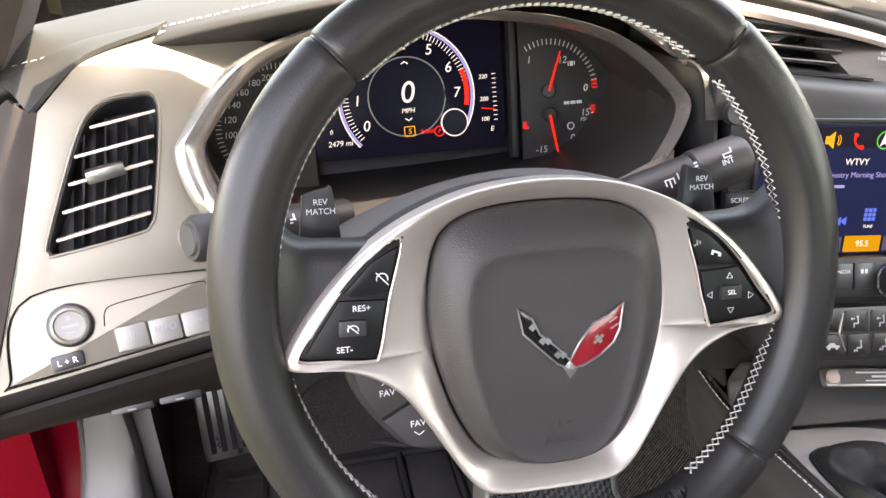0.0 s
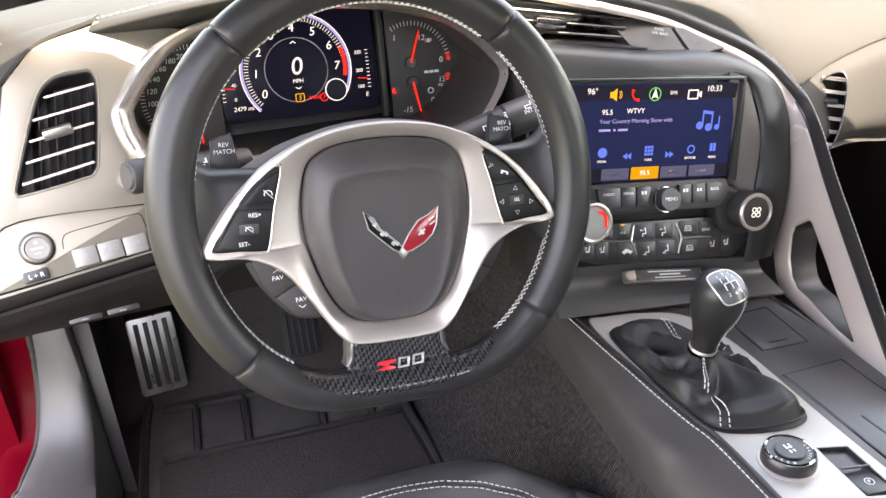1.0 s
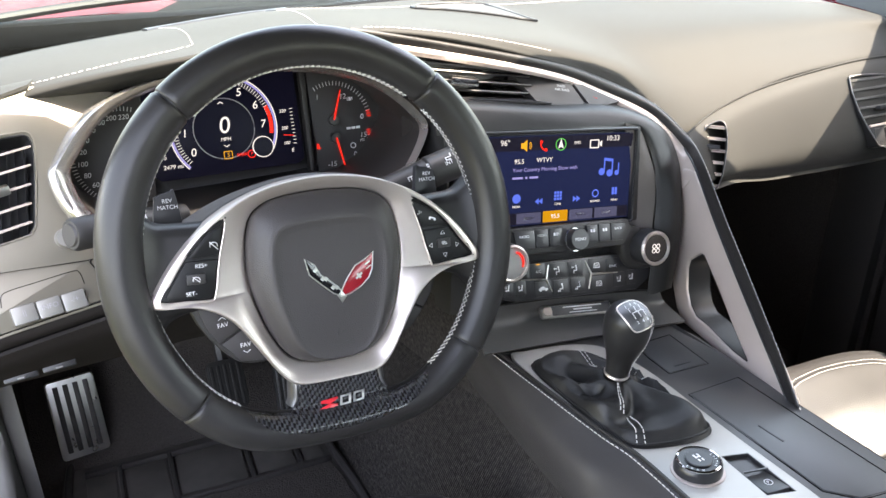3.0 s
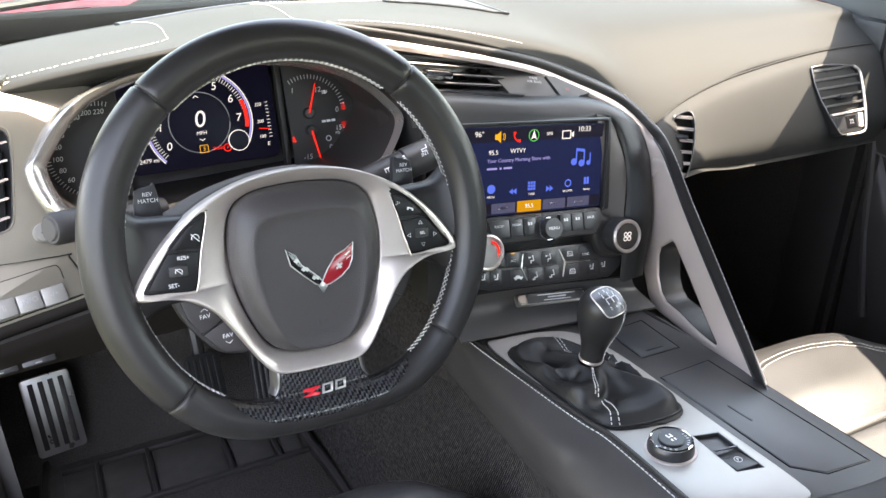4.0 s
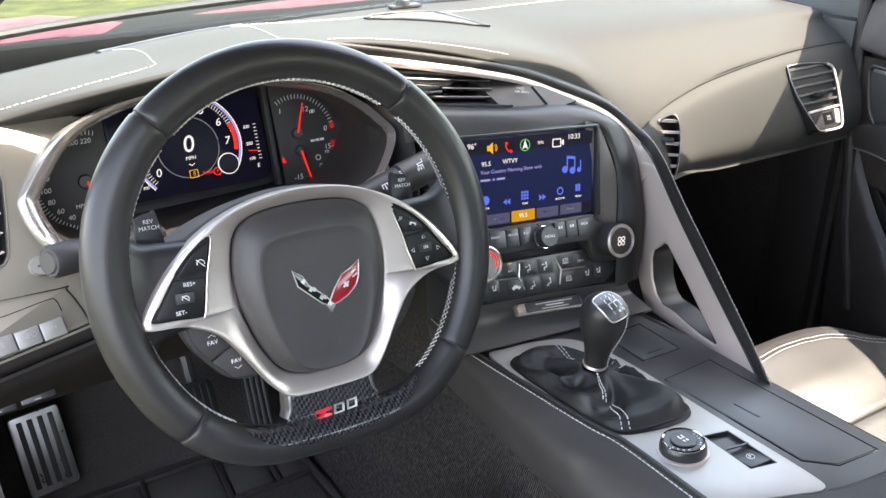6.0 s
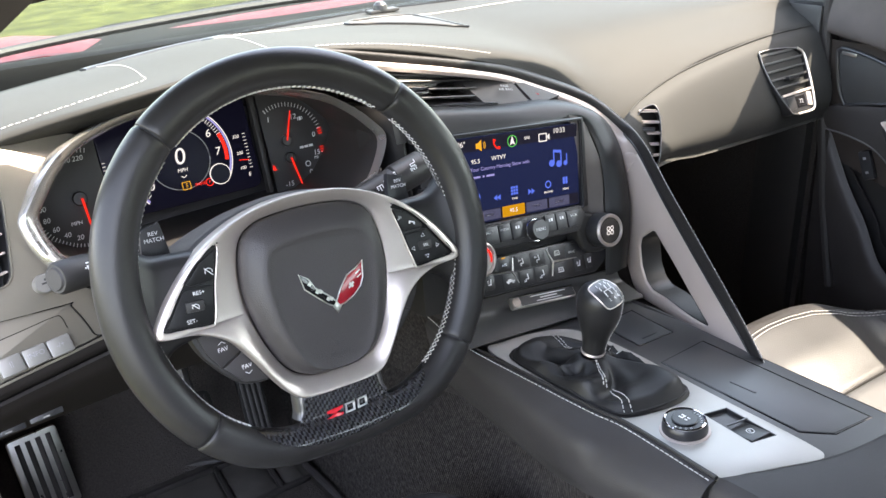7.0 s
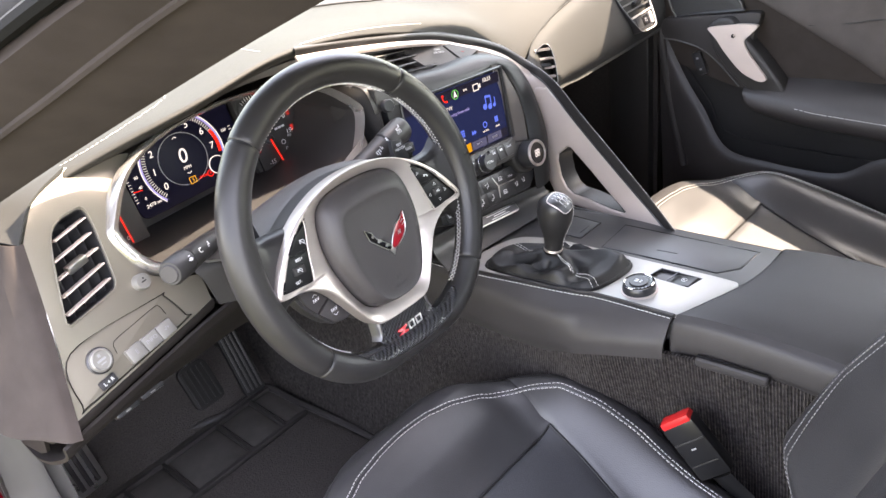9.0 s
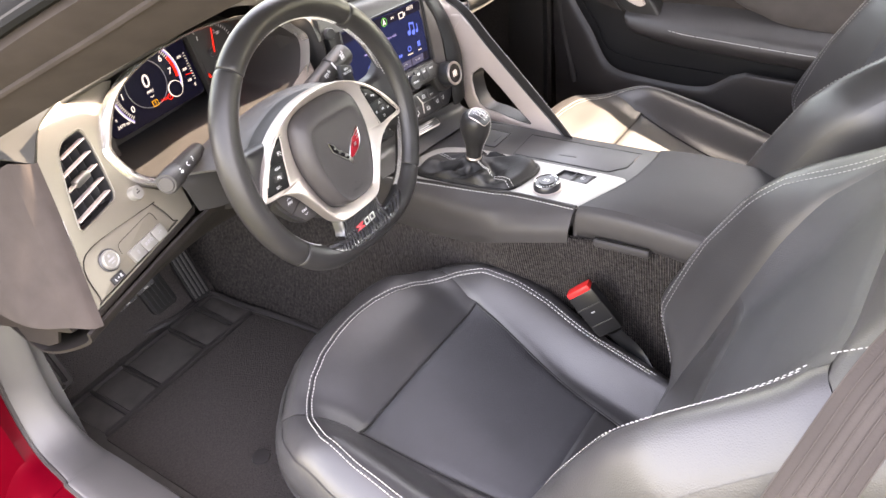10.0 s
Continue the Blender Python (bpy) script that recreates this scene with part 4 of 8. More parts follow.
left_stalk = stalk((-0.085, 0.165, 0.760), (-0.179, 0.106, 0.7805), "light_stalk")
right_stalk = stalk((0.050, 0.128, 0.752), (0.186, 0.134, 0.785), "wiper_stalk", 1.18)


def stalk_mark(st, base, tip, f, g, spec, body=""):
    """White print on the driver's side of a stalk."""
    b, t = Vector(base), Vector(tip)
    ax_ = (t - b).normalized()
    if ax_.x < 0:
        ax_ = -ax_
    out_ = (Vector((-0.30, -0.85, 0.45)) - ax_ * ax_.dot(Vector((-0.30, -0.85, 0.45)))).normalized()
    up_ = out_.cross(ax_)
    m = Matrix.Translation(b.lerp(t, f) + out_ * 0.0141 * g) @ Matrix((ax_, up_, out_)).transposed().to_4x4()
    if spec:
        part("symbol", bars(spec, m), PRINT, st)
    if body:
        words(body, 0.0052, PLACE[st].inverted() @ m, PRINT, st)


WIPE_A, WIPE_B = (0.050, 0.128, 0.752), (0.186, 0.134, 0.785)
stalk_mark(right_stalk, WIPE_A, WIPE_B, 0.36, 1.16, [(0, 0.001, 0.0075, 0.0008), (-0.0034, 0.0, 0.0008, 0.004), (0.0034, 0.0, 0.0008, 0.004), (-0.001, -0.0022, 0.004, 0.0008), (0.0016, 0.0034, 0.0008, 0.003)])
stalk_mark(right_stalk, WIPE_A, WIPE_B, 0.56, 1.16, [(0, 0.002, 0.0070, 0.0008), (0.0, -0.001, 0.0008, 0.0055), (0.0030, 0.0, 0.0008, 0.004), (-0.0030, 0.0, 0.0008, 0.004), (0.0064, 0.002, 0.0008, 0.005), (0.0082, 0.001, 0.0008, 0.003)])
stalk_mark(right_stalk, WIPE_A, WIPE_B, 0.705, 1.19, [(0, -0.0045 + 0.0022 * k, 0.0024, 0.0014) for k in range(6)])
stalk_mark(right_stalk, WIPE_A, WIPE_B, 0.86, 1.18, [(0.001, 0.0055, 0.0070, 0.0009), (0.001, 0.0030, 0.0045, 0.0009), (-0.0018, 0.0042, 0.0009, 0.0034), (0.0040, 0.0070, 0.0009, 0.0034)])
stalk_mark(right_stalk, WIPE_A, WIPE_B, 0.86, 1.18, [], "INT")
LAMP_A, LAMP_B = (-0.085, 0.165, 0.760), (-0.179, 0.106, 0.7805)
for f, spec in ((0.45, [(0, 0, 0.004, 0.0010), (0.001, 0.002, 0.0012, 0.003), (-0.0015, -0.002, 0.002, 0.0008)]), (0.60, [(0, 0.0022, 0.004, 0.0010), (0, -0.0022, 0.004, 0.0010), (-0.0026, 0, 0.0010, 0.0036)]), (0.80, [(0, 0.0030, 0.0030, 0.0010), (0.0, -0.0010, 0.0036, 0.0036), (0.0032, -0.0010, 0.0012, 0.0012), (-0.0032, -0.0010, 0.0012, 0.0012)])):
    stalk_mark(left_stalk, LAMP_A, LAMP_B, f, 1.0, spec)

# ---- instrument cluster ----
BEZ = pose(0, 0.19, 0.80, 68, 0, 0)
GA = pose(0.0044, 0.3444, 0.7796, 75, 0, 0)
cluster = thing("instrument_cluster", (0, 0.30, 0.72), "driver's instrument cluster with lit digital rev counter and red needles", "instruments")
bez_o = [(-0.190, 0.001), (-0.181, 0.020), (-0.152, 0.053), (-0.118, 0.071), (-0.07, 0.082), (0.0, 0.085), (0.07, 0.077), (0.113, 0.064), (0.141, 0.047), (0.164, 0.024), (0.174, 0.003), (0.154, -0.030), (0.128, -0.052), (0.085, -0.063), (-0.11, -0.068), (-0.152, -0.058), (-0.179, -0.034)]


def ring_of(outline, f, z, cx=-0.008, cy=0.008, dy=0.0):
    return [(cx + (x - cx) * f, cy + (y - cy) * f + dy, z) for x, y in outline]


bo = soft_outline(bez_o, 110)
frame_rows = [ring_of(bo, f, z, 0.12) for f, z in ((1.02, -0.012), (1.0, 0.0), (0.985, 0.002), (0.966, -0.002), (0.952, -0.009), (0.947, -0.018))]
fr = sheet(frame_rows, 0, True)
part("bezel", moved(fr, BEZ), BEZEL_SILVER, cluster, "bright satin silver bezel", angle=60)
well = [ring_of(bo, f, z, 0.12, dy=d) for f, z, d in ((0.947, -0.018, 0.0), (0.955, -0.050, 0.006), (0.975, -0.090, 0.018), (1.0, -0.125, 0.030), (1.0, -0.190, 0.050), (0.01, -0.190, 0.050))]
part("well", moved(sheet(well, 0, True), BEZ), PLASTIC, cluster, "matt black gauge well", angle=50)


def on(x, y, z=0.0, rot=0.0):
    return GA @ pose(x, y, z, 0, 0, rot)


def dial_ticks(cx, cy, r0, r1, a0, a1, n, w, z=0.001):
    bits = []
    for k in range(n):
        a = radians(a0 + (a1 - a0) * k / (n - 1))
        rr = (r0 + r1) / 2
        bits.append(block(r1 - r0, w, 0.0004, 0, on(cx + rr * math.cos(a), cy + rr * math.sin(a), z, math.degrees(a))))
    return join(*bits)


def arc(cx, cy, r, a0, a1, w, z=0.001, n=40):
    pts_a = [(cx + (r - w / 2) * math.cos(a), cy + (r - w / 2) * math.sin(a)) for a in (radians(a0 + (a1 - a0) * k / n) for k in range(n + 1))]
    pts_b = [(cx + (r + w / 2) * math.cos(a), cy + (r + w / 2) * math.sin(a)) for a in (radians(a0 + (a1 - a0) * k / n) for k in range(n + 1))]
    return moved(sheet([[(*p, z) for p in pts_a], [(*p, z) for p in pts_b]], 0.0004), GA)


def say(parent, body, size, x, y, mat_, z=0.0012, shear=0.15):
    m = PLACE[parent].inverted() @ on(x, y, z)
    return words(body, size, m, mat_, parent, shear=shear)


# middle: a lit display with the rev counter
DISPLAY_BLACK = glowing("display_black", (0.10, 0.10, 0.25), 0.0012)
disp = part("display", slab(rounded(0.170, 0.118, 0.010), -0.004, 0.0, 0.001, on(-0.014, 0.012)), DISPLAY_BLACK, cluster, "dark lit display")
GX, GY, GR = -0.0165, 0.003, 0.0600
part("rev_ring", arc(GX, GY, GR, -30, 222, 0.0011), GLOW_WHITE, disp)
part("rev_glow", arc(GX, GY, GR - 0.0019, -30, 222, 0.0022, 0.0006), GLOW_LILAC, disp)
part("rev_ticks", dial_ticks(GX, GY, 0.0510, 0.0560, 218, 12, 62, 0.0006), GLOW_WHITE, disp)
part("red_zone", arc(GX, GY, 0.0535, -12, 22, 0.0042, 0.0014), GLOW_RED, disp)
for k in range(8):
    a = radians(211 - 30.1 * k)
    say(disp, str(k), 0.0125, GX + 0.0440 * math.cos(a), GY + 0.0440 * math.sin(a), GLOW_WHITE)
part("inner_ring", arc(GX, GY, 0.0340, 0, 360, 0.0010), DIM_PRINT, disp)
part("inner_disc", moved(lathe([(0.0330, 0.0), (0.0330, 0.0006)], 40), on(GX, GY)), DISPLAY_BLACK, disp)
say(disp, "0", 0.026, GX, GY + 0.003, GLOW_WHITE)
say(disp, "MPH", 0.0058, GX, GY - 0.0120, GLOW_WHITE)
for y, f in ((0.0290, 1), (-0.0195, -1)):
    part("chevron", tube([on(GX - 0.003, GY + y - 0.001 * f, 0.001).translation, on(GX, GY + y + 0.001 * f, 0.001).translation, on(GX + 0.003, GY + y - 0.001 * f, 0.001).translation], 0.0005, 4), GLOW_WHITE, disp)
part("needle_eye", moved(lathe([(0.0122, 0.0004), (0.0122, 0.0016), (0.0110, 0.0019)], 32), on(GX + 0.0405, GY - 0.0255)), GLOW_WHITE, disp)
part("needle_eye_face", moved(lathe([(0.0112, 0.0017), (0.0112, 0.0023)], 32), on(GX + 0.0405, GY - 0.0255)), DISPLAY_BLACK, disp)
say(disp, "2479 mi", 0.0066, -0.078, -0.0325, GLOW_WHITE)
part("sport_sign", slab(rounded(0.0098, 0.0090, 0.001), 0.0006, 0.0012, 0, on(GX, -0.0270), holes=[rounded(0.0084, 0.0076, 0.001)]), GLOW_AMBER, disp)
say(disp, "S", 0.0066, GX, -0.0270, GLOW_AMBER)
say(disp, "PARK", 0.0052, GX + 0.0155, -0.0285, GLOW_RED)
part("brake_sign", arc(GX + 0.0265, -0.0290, 0.0042, 0, 360, 0.0010), GLOW_RED, disp)
say(disp, "P", 0.0050, GX + 0.0265, -0.0290, GLOW_RED)
# side scales of the display
for sx, labels, red_y in ((0.0555, (("320", 0.0150), ("200", -0.0045), ("100", -0.0220)), -0.013), (-0.0900, (("80", 0.0060), ("40", -0.0070), ("0", -0.0220)), -0.010)):
    part("side_scale", join(*[block(0.0034, 0.0006, 0.0004, 0, on(sx + (0.0065 if sx > 0 else -0.0065), -0.023 + 0.0040 * k, 0.001)) for k in range(11)]), GLOW_WHITE, disp)
    for tx, ty in labels:
        say(disp, tx, 0.0052, sx - (0.0035 if sx > 0 else -0.005), ty, GLOW_WHITE)
    part("side_needle", block(0.012, 0.0009, 0.0005, 0, on(sx, red_y, 0.0014, -8)), GLOW_RED, disp)
say(disp, "E", 0.0062, 0.0580, -0.0310, GLOW_WHITE)

# right: two stacked quarter gauges
RGX, RGY = 0.129, -0.006
rg = part("right_gauge", slab(rounded(0.100, 0.150, 0.012), -0.004, 0.0, 0.001, on(0.136, -0.004)), PLASTIC, cluster, "black gauge face with white marks and red needles")
part("ticks", dial_ticks(RGX - 0.016, RGY + 0.004, 0.0405, 0.0455, 118, 4, 22, 0.0007), PRINT, rg)
part("ticks", dial_ticks(RGX - 0.016, RGY - 0.018, 0.0385, 0.0430, 4, -108, 24, 0.0007), PRINT, rg)
part("red_ticks", dial_ticks(RGX - 0.016, RGY + 0.004, 0.0405, 0.0455, 8, 0, 3, 0.0009, 0.0014), GLOW_RED, rg)
part("red_ticks", dial_ticks(RGX - 0.016, RGY - 0.018, 0.0385, 0.0430, 8, 0, 3, 0.0009, 0.0014), GLOW_RED, rg)
for tx, x, y in (("1", -0.026, 0.033), ("12", 0.005, 0.031), ("0", 0.026, 0.005), ("15", 0.025, -0.017), ("0", 0.012, -0.039), ("-15", -0.018, -0.047)):
    say(rg, tx, 0.0086, RGX + x - 0.008, RGY + y - 0.001, PRINT)
say(rg, "PSI", 0.0046, RGX + 0.0150, RGY - 0.0240, PRINT)
part("model_bar", bars([(-0.006, 0, 0.005, 0.0028), (0, 0, 0.005, 0.0028), (0.006, 0, 0.005, 0.0028)], on(RGX + 0.006, RGY - 0.008)), PRINT, rg)
for y0, y1, x1 in ((0.004, 0.038, 0.008), (-0.017, -0.056, 0.003)):
    a, b = on(RGX - 0.018, RGY + y0, 0.006).translation, on(RGX - 0.018 + x1 + 0.004, RGY + y1, 0.006).translation
    part("needle", tube([a, b], [0.0013, 0.0007], 6), GLOW_RED, rg, "lit red needle")
    part("needle_hub", moved(lathe([(0.0068, 0.0), (0.0068, 0.005), (0.0055, 0.0065)], 24), on(RGX - 0.018, RGY + y0)), SMOOTH_PLASTIC, rg)
part("pump_sign", bars([(0, 0, 0.0030, 0.0042), (0.0028, 0.0004, 0.0008, 0.0034), (-0.0030, 0, 0.0008, 0.0042)], on(RGX + 0.0060, RGY + 0.0265)), PRINT, rg)
part("fan_sign", arc(RGX + 0.003, RGY - 0.0290, 0.0030, 0, 360, 0.0010), PRINT, rg)
part("belt_light", bars([(0, 0.0022, 0.0022, 0.0022), (0, -0.0008, 0.0034, 0.0034), (0.0010, -0.0026, 0.0046, 0.0010)], on(RGX - 0.040, RGY - 0.025)), GLOW_RED, rg)
part("divider", slab([(0.0, -0.058), (0.006, -0.058), (0.009, 0.072), (0.002, 0.072)], -0.004, 0.008, 0.002, on(0.074, 0)), PLASTIC, cluster, "black ridge between displays")

# left: the speedometer
SX, SY = -0.139, -0.014
sg = part("speedometer", slab(rounded(0.100, 0.150, 0.012), -0.004, -0.001, 0.001, on(-0.150, -0.008)), PLASTIC, cluster, "black speedometer face with a red needle")
part("ticks", dial_ticks(SX + 0.012, SY, 0.0490, 0.0540, 262, 72, 48, 0.0007), PRINT, sg)
for k, tx in enumerate(("0", "20", "40", "60", "80", "100", "120", "140", "160", "180", "200", "220")):
    a = radians(270 - 17.2 * k)
    say(sg, tx, 0.0074, SX + 0.012 + 0.0425 * math.cos(a), SY + 0.0425 * math.sin(a), PRINT)
say(sg, "MPH", 0.0058, SX + 0.000, SY - 0.025, PRINT)
a, b = on(SX + 0.012, SY, 0.006).translation, on(SX + 0.014, SY - 0.049, 0.006).translation
part("needle", tube([a, b], [0.0014, 0.0008], 6), GLOW_RED, sg, "lit red needle")
part("needle_hub", moved(lathe([(0.0080, 0.0), (0.0080, 0.004), (0.0065, 0.0055)], 24), on(SX + 0.010, SY)), SMOOTH_PLASTIC, sg)

# dark skirt from the bezel's foot to the column
skirt = [[(-0.15, 0.175, 0.752), (-0.08, 0.172, 0.742), (0.0, 0.172, 0.742), (0.08, 0.175, 0.748), (0.16, 0.182, 0.775)],
         [(-0.13, 0.155, 0.735), (-0.08, 0.145, 0.735), (0.0, 0.14, 0.742), (0.08, 0.145, 0.738), (0.15, 0.16, 0.745)],
         [(-0.12, 0.15, 0.69), (-0.08, 0.14, 0.68), (0.0, 0.13, 0.67), (0.08, 0.14, 0.68), (0.16, 0.15, 0.69)]]
part("skirt", loft(skirt, 30, 12, 0.004), PLASTIC, cluster, "black skirt round the column", angle=60)
# brow lining between the lip of the dash and the bezel
brow = [[(-0.33, 0.262, 0.820), (-0.20, 0.250, 0.855), (-0.052, 0.222, 0.885), (0.075, 0.226, 0.893), (0.20, 0.240, 0.873), (0.30, 0.25, 0.84)],
        [(-0.30, 0.270, 0.825), (-0.18, 0.255, 0.862), (-0.052, 0.232, 0.882), (0.06, 0.232, 0.884), (0.13, 0.238, 0.862), (0.19, 0.22, 0.82)]]
part("brow_lining", loft(brow, 30, 4, 0.004), GREY_PLASTIC, cluster, "dark grey lining under the brow", angle=60)
part("rheostat", moved(lathe([(0.0085, 0), (0.0085, 0.008), (0.0075, 0.0095), (0.0, 0.0095)], 24), pose(0.197, 0.172, 0.803, 75, 0, -10)), SMOOTH_PLASTIC, cluster, "small black knob beside the cluster")
SCREEN_KEY = pose(0.205, 0.159, 0.740, 75, 0, -10)
sk = part("screen_key", block(0.026, 0.013, 0.010, 0.002, SCREEN_KEY), SMOOTH_PLASTIC, cluster, "small black key beside the column")
words("SCREEN", 0.0050, PLACE[sk].inverted() @ SCREEN_KEY @ Matrix.Translation((0, 0, 0.0052)), PRINT, sk)

# ---- driver's vent and switch panel ----
LEFT = pose(-0.23, 0.165, 0.76, 65, 0, 12)
panel = thing("vent_panel", LEFT, "satin silver panel with an air vent and a row of switches", "dashboard panel")
out_l = [(-0.031, 0.085), (-0.056, 0.012), (-0.0925, -0.083), (-0.020, -0.0785), (0.070, -0.0735), (0.105, -0.071), (0.112, -0.040), (0.080, -0.028), (0.0585, -0.008), (0.0465, 0.044), (0.072, 0.075), (0.125, 0.112), (0.098, 0.122), (0.050, 0.130), (0.0, 0.115)]
vent_hole = soft_outline([(0.040, 0.080), (0.024, 0.088), (0.004, 0.084), (-0.012, 0.066), (-0.040, 0.008), (-0.042, -0.002), (-0.036, -0.004), (0.010, 0.000), (0.020, 0.004), (0.026, 0.018)], 50)
sw_hole = soft_outline([(-0.058, -0.026), (-0.0790, -0.0740), (-0.070, -0.0785), (0.060, -0.0710), (0.066, -0.065), (0.058, -0.036), (0.050, -0.032)], 50)


def bow(bm):
    """Gives the panel the slight outward swell of the moulding."""
    for v in bm.verts:
        v.co.z += 0.006 * math.cos((v.co.x - 0.0) * 12) - 0.006 - 0.5 * max(0, v.co.y - 0.08) ** 2 * 6
    return bm


part("face", bow(slab(out_l, -0.012, 0, 0.0025, None, 3, [vent_hole, sw_hole])), PANEL_SILVER, panel, "satin silver face", True, 35)
part("panel_edge", tube(glide([(-0.0305, 0.080, -0.0045), (-0.0555, 0.011, -0.0035), (-0.0755, -0.040, -0.0040), (-0.0960, -0.0900, -0.0060)], 30), 0.0024, 8), BRIGHT, panel, "bright rounded edge", True)
part("vent_box", slab(vent_hole, -0.070, -0.050, 0), SMOOTH_PLASTIC, panel, local=True)
walls = sheet([[(x, y, -0.003) for x, y in vent_hole], [(x * 0.97, y * 0.97, -0.06) for x, y in vent_hole]], 0.001, True)
part("vent_wall", walls, SMOOTH_PLASTIC, panel, local=True)
for k in range(5):
    y = 0.009 + 0.0165 * k
    xl = -0.037 + 0.030 * k / 5 * 1.15 + (0.0 if k < 4 else 0.006)
    xr = 0.022 + 0.016 * k / 4
    part("vane", block(xr - xl, 0.0020, 0.010, 0.0006, pose((xl + xr) / 2, y, -0.007, 8, 0, 7)), TAUPE_SILVER, panel, "thin silver-edged vane", True)
for k in range(4):
    x = -0.018 + 0.0135 * k
    part("cross_vane", block(0.0016, 0.085, 0.014, 0.0004, pose(x, 0.038, -0.026, 0, 25, -12)), SMOOTH_PLASTIC, panel, local=True)
part("vent_tab", block(0.024, 0.0085, 0.010, 0.002, pose(0.000, 0.0425, -0.002, 20, 0, 7)), BRIGHT, panel, "chrome vent slider", True)
part("vent_rim", tube([Vector((x, y, 0.0008)) for x, y in [(p[0] * 1.02, p[1] * 1.02) for p in vent_hole]], 0.0009, 6, True), PANEL_SILVER, panel, local=True)
part("switch_plate", slab([(x * 0.985, y * 0.985) for x, y in sw_hole], -0.012, -0.0020, 0.0008), PANEL_SILVER, panel, "satin grey switch plate", True)
part("start_button", lathe([(0.0120, -0.004), (0.0120, 0.0030), (0.0112, 0.0046), (0.0098, 0.0052), (0.0088, 0.0036), (0.0, 0.0034)], 36, pose(-0.0395, -0.0485, 0)), BUTTON_SILVER, panel, "round brushed start button", True)
part("start_ring", lathe([(0.0138, -0.004), (0.0138, 0.0004), (0.0124, 0.0012)], 32, pose(-0.0395, -0.0485, 0)), SMOOTH_PLASTIC, panel, local=True)
part("start_mark", bars([(0, 0.0, 0.010, 0.0022), (0, 0.005, 0.003, 0.0030), (0, -0.004, 0.006, 0.0012)], pose(-0.0395, -0.0485, 0.0036)), DIM_PRINT, panel, local=True)
for k in range(3):
    b = part("key", block(0.0200, 0.0165, 0.007, 0.0022, pose(-0.0055 + 0.0206 * k, -0.0645 + 0.0001 * k, 0.001, -6, 0, 1.5)), BUTTON_SILVER, panel, "silver push key", True)
    words(("||", "INFO", "-/+")[k], 0.0062, pose(-0.0055 + 0.0206 * k, -0.0630, 0.0054, -6, 0, 1.5), DIM_PRINT, b)
part("key_recess", tube(glide([(-0.0205, -0.0540, -0.0020), (-0.0185, -0.0450, -0.0020), (-0.012, -0.0415, -0.0020), (0.012, -0.0400, -0.0020), (0.040, -0.0385, -0.0020), (0.0465, -0.0410, -0.0020), (0.0480, -0.0520, -0.0020)], 40), 0.0004, 5), BLACK_SEAL, panel, local=True)
part("mirror_switch", block(0.019, 0.0095, 0.006, 0.0015, pose(-0.0455, -0.0705, -0.001, 0, 0, 2)), SMOOTH_PLASTIC, panel, "small black mirror switch", True)
words("L + R", 0.0055, pose(-0.0455, -0.0705, 0.0021, 0, 0, 2), PRINT, panel)
# rolled lip, coloured dark where the plate turns under into shade
lip_line = glide([(-0.0925, -0.0835), (-0.020, -0.0790), (0.070, -0.0740), (0.105, -0.0715)], 24)
part("switch_lip", sheet([[(p.x, p.y, -0.0015) for p in lip_line], [(p.x, p.y - 0.0050, -0.0030) for p in lip_line], [(p.x, p.y - 0.0095, -0.0085) for p in lip_line], [(p.x, p.y - 0.0125, -0.0175) for p in lip_line], [(p.x, p.y - 0.0130, -0.0300) for p in lip_line]], 0.002), KNEE_PLASTIC, panel, "rolled lower lip, coloured dark for the shade under the switches", True, 60)
part("plate_gap", tube([Vector((x, y, -0.0008)) for x, y in sw_hole], 0.00055, 5, True), BLACK_SEAL, panel, "", True)
part("light_knob", lathe([(0.0088, -0.006), (0.0088, 0.008), (0.0078, 0.0098), (0.0, 0.0098)], 24, pose(0.0430, -0.0085, 0)), BUTTON_SILVER, panel, "small silver lamp knob", True)
part("light_mark", bars([(0, 0, 0.006, 0.0016), (0.001, 0.003, 0.002, 0.002)], pose(0.0430, -0.0085, 0.0098)), PLASTIC, panel, local=True)

# the end of the dashboard, facing the open door, and the knee panel below
ENDL = [(-0.031, 0.085), (-0.056, 0.012), (-0.098, -0.100)]
e_in = [LEFT @ Vector((x, y, 0.0)) for x, y in ENDL]
e_mid = [p + Vector((-0.022, 0.022, 0.004)) for p in e_in]
e_out = [Vector((-0.345, 0.30, 0.80)), Vector((-0.352, 0.27, 0.73)), Vector((-0.365, 0.20, 0.668))]
e_back = [Vector((-0.345, 0.42, 0.80)), Vector((-0.35, 0.40, 0.73)), Vector((-0.36, 0.38, 0.66))]
endcap = thing("dash_end_panel", (-0.34, 0.2, 0.66), "brownish grey end panel of the dashboard beside the open door", "dashboard panel")
part("end_face", loft([e_mid, e_out, e_back], 20, 16, 0.003), PILLAR_SUEDE, endcap, "brownish grey moulded face", angle=60)
part("end_edge", loft([e_in, [p + Vector((-0.012, 0.004, 0.003)) for p in e_in], e_mid], 20, 8, 0.003), PILLAR_SUEDE, endcap, "rounded edge beside the silver panel", angle=70)
part("lower_box", block(0.070, 0.20, 0.050, 0.008, pose(-0.312, 0.266, 0.640, -14, 0, 8)), KNEE_PLASTIC, endcap, "dark grey box below the end panel")
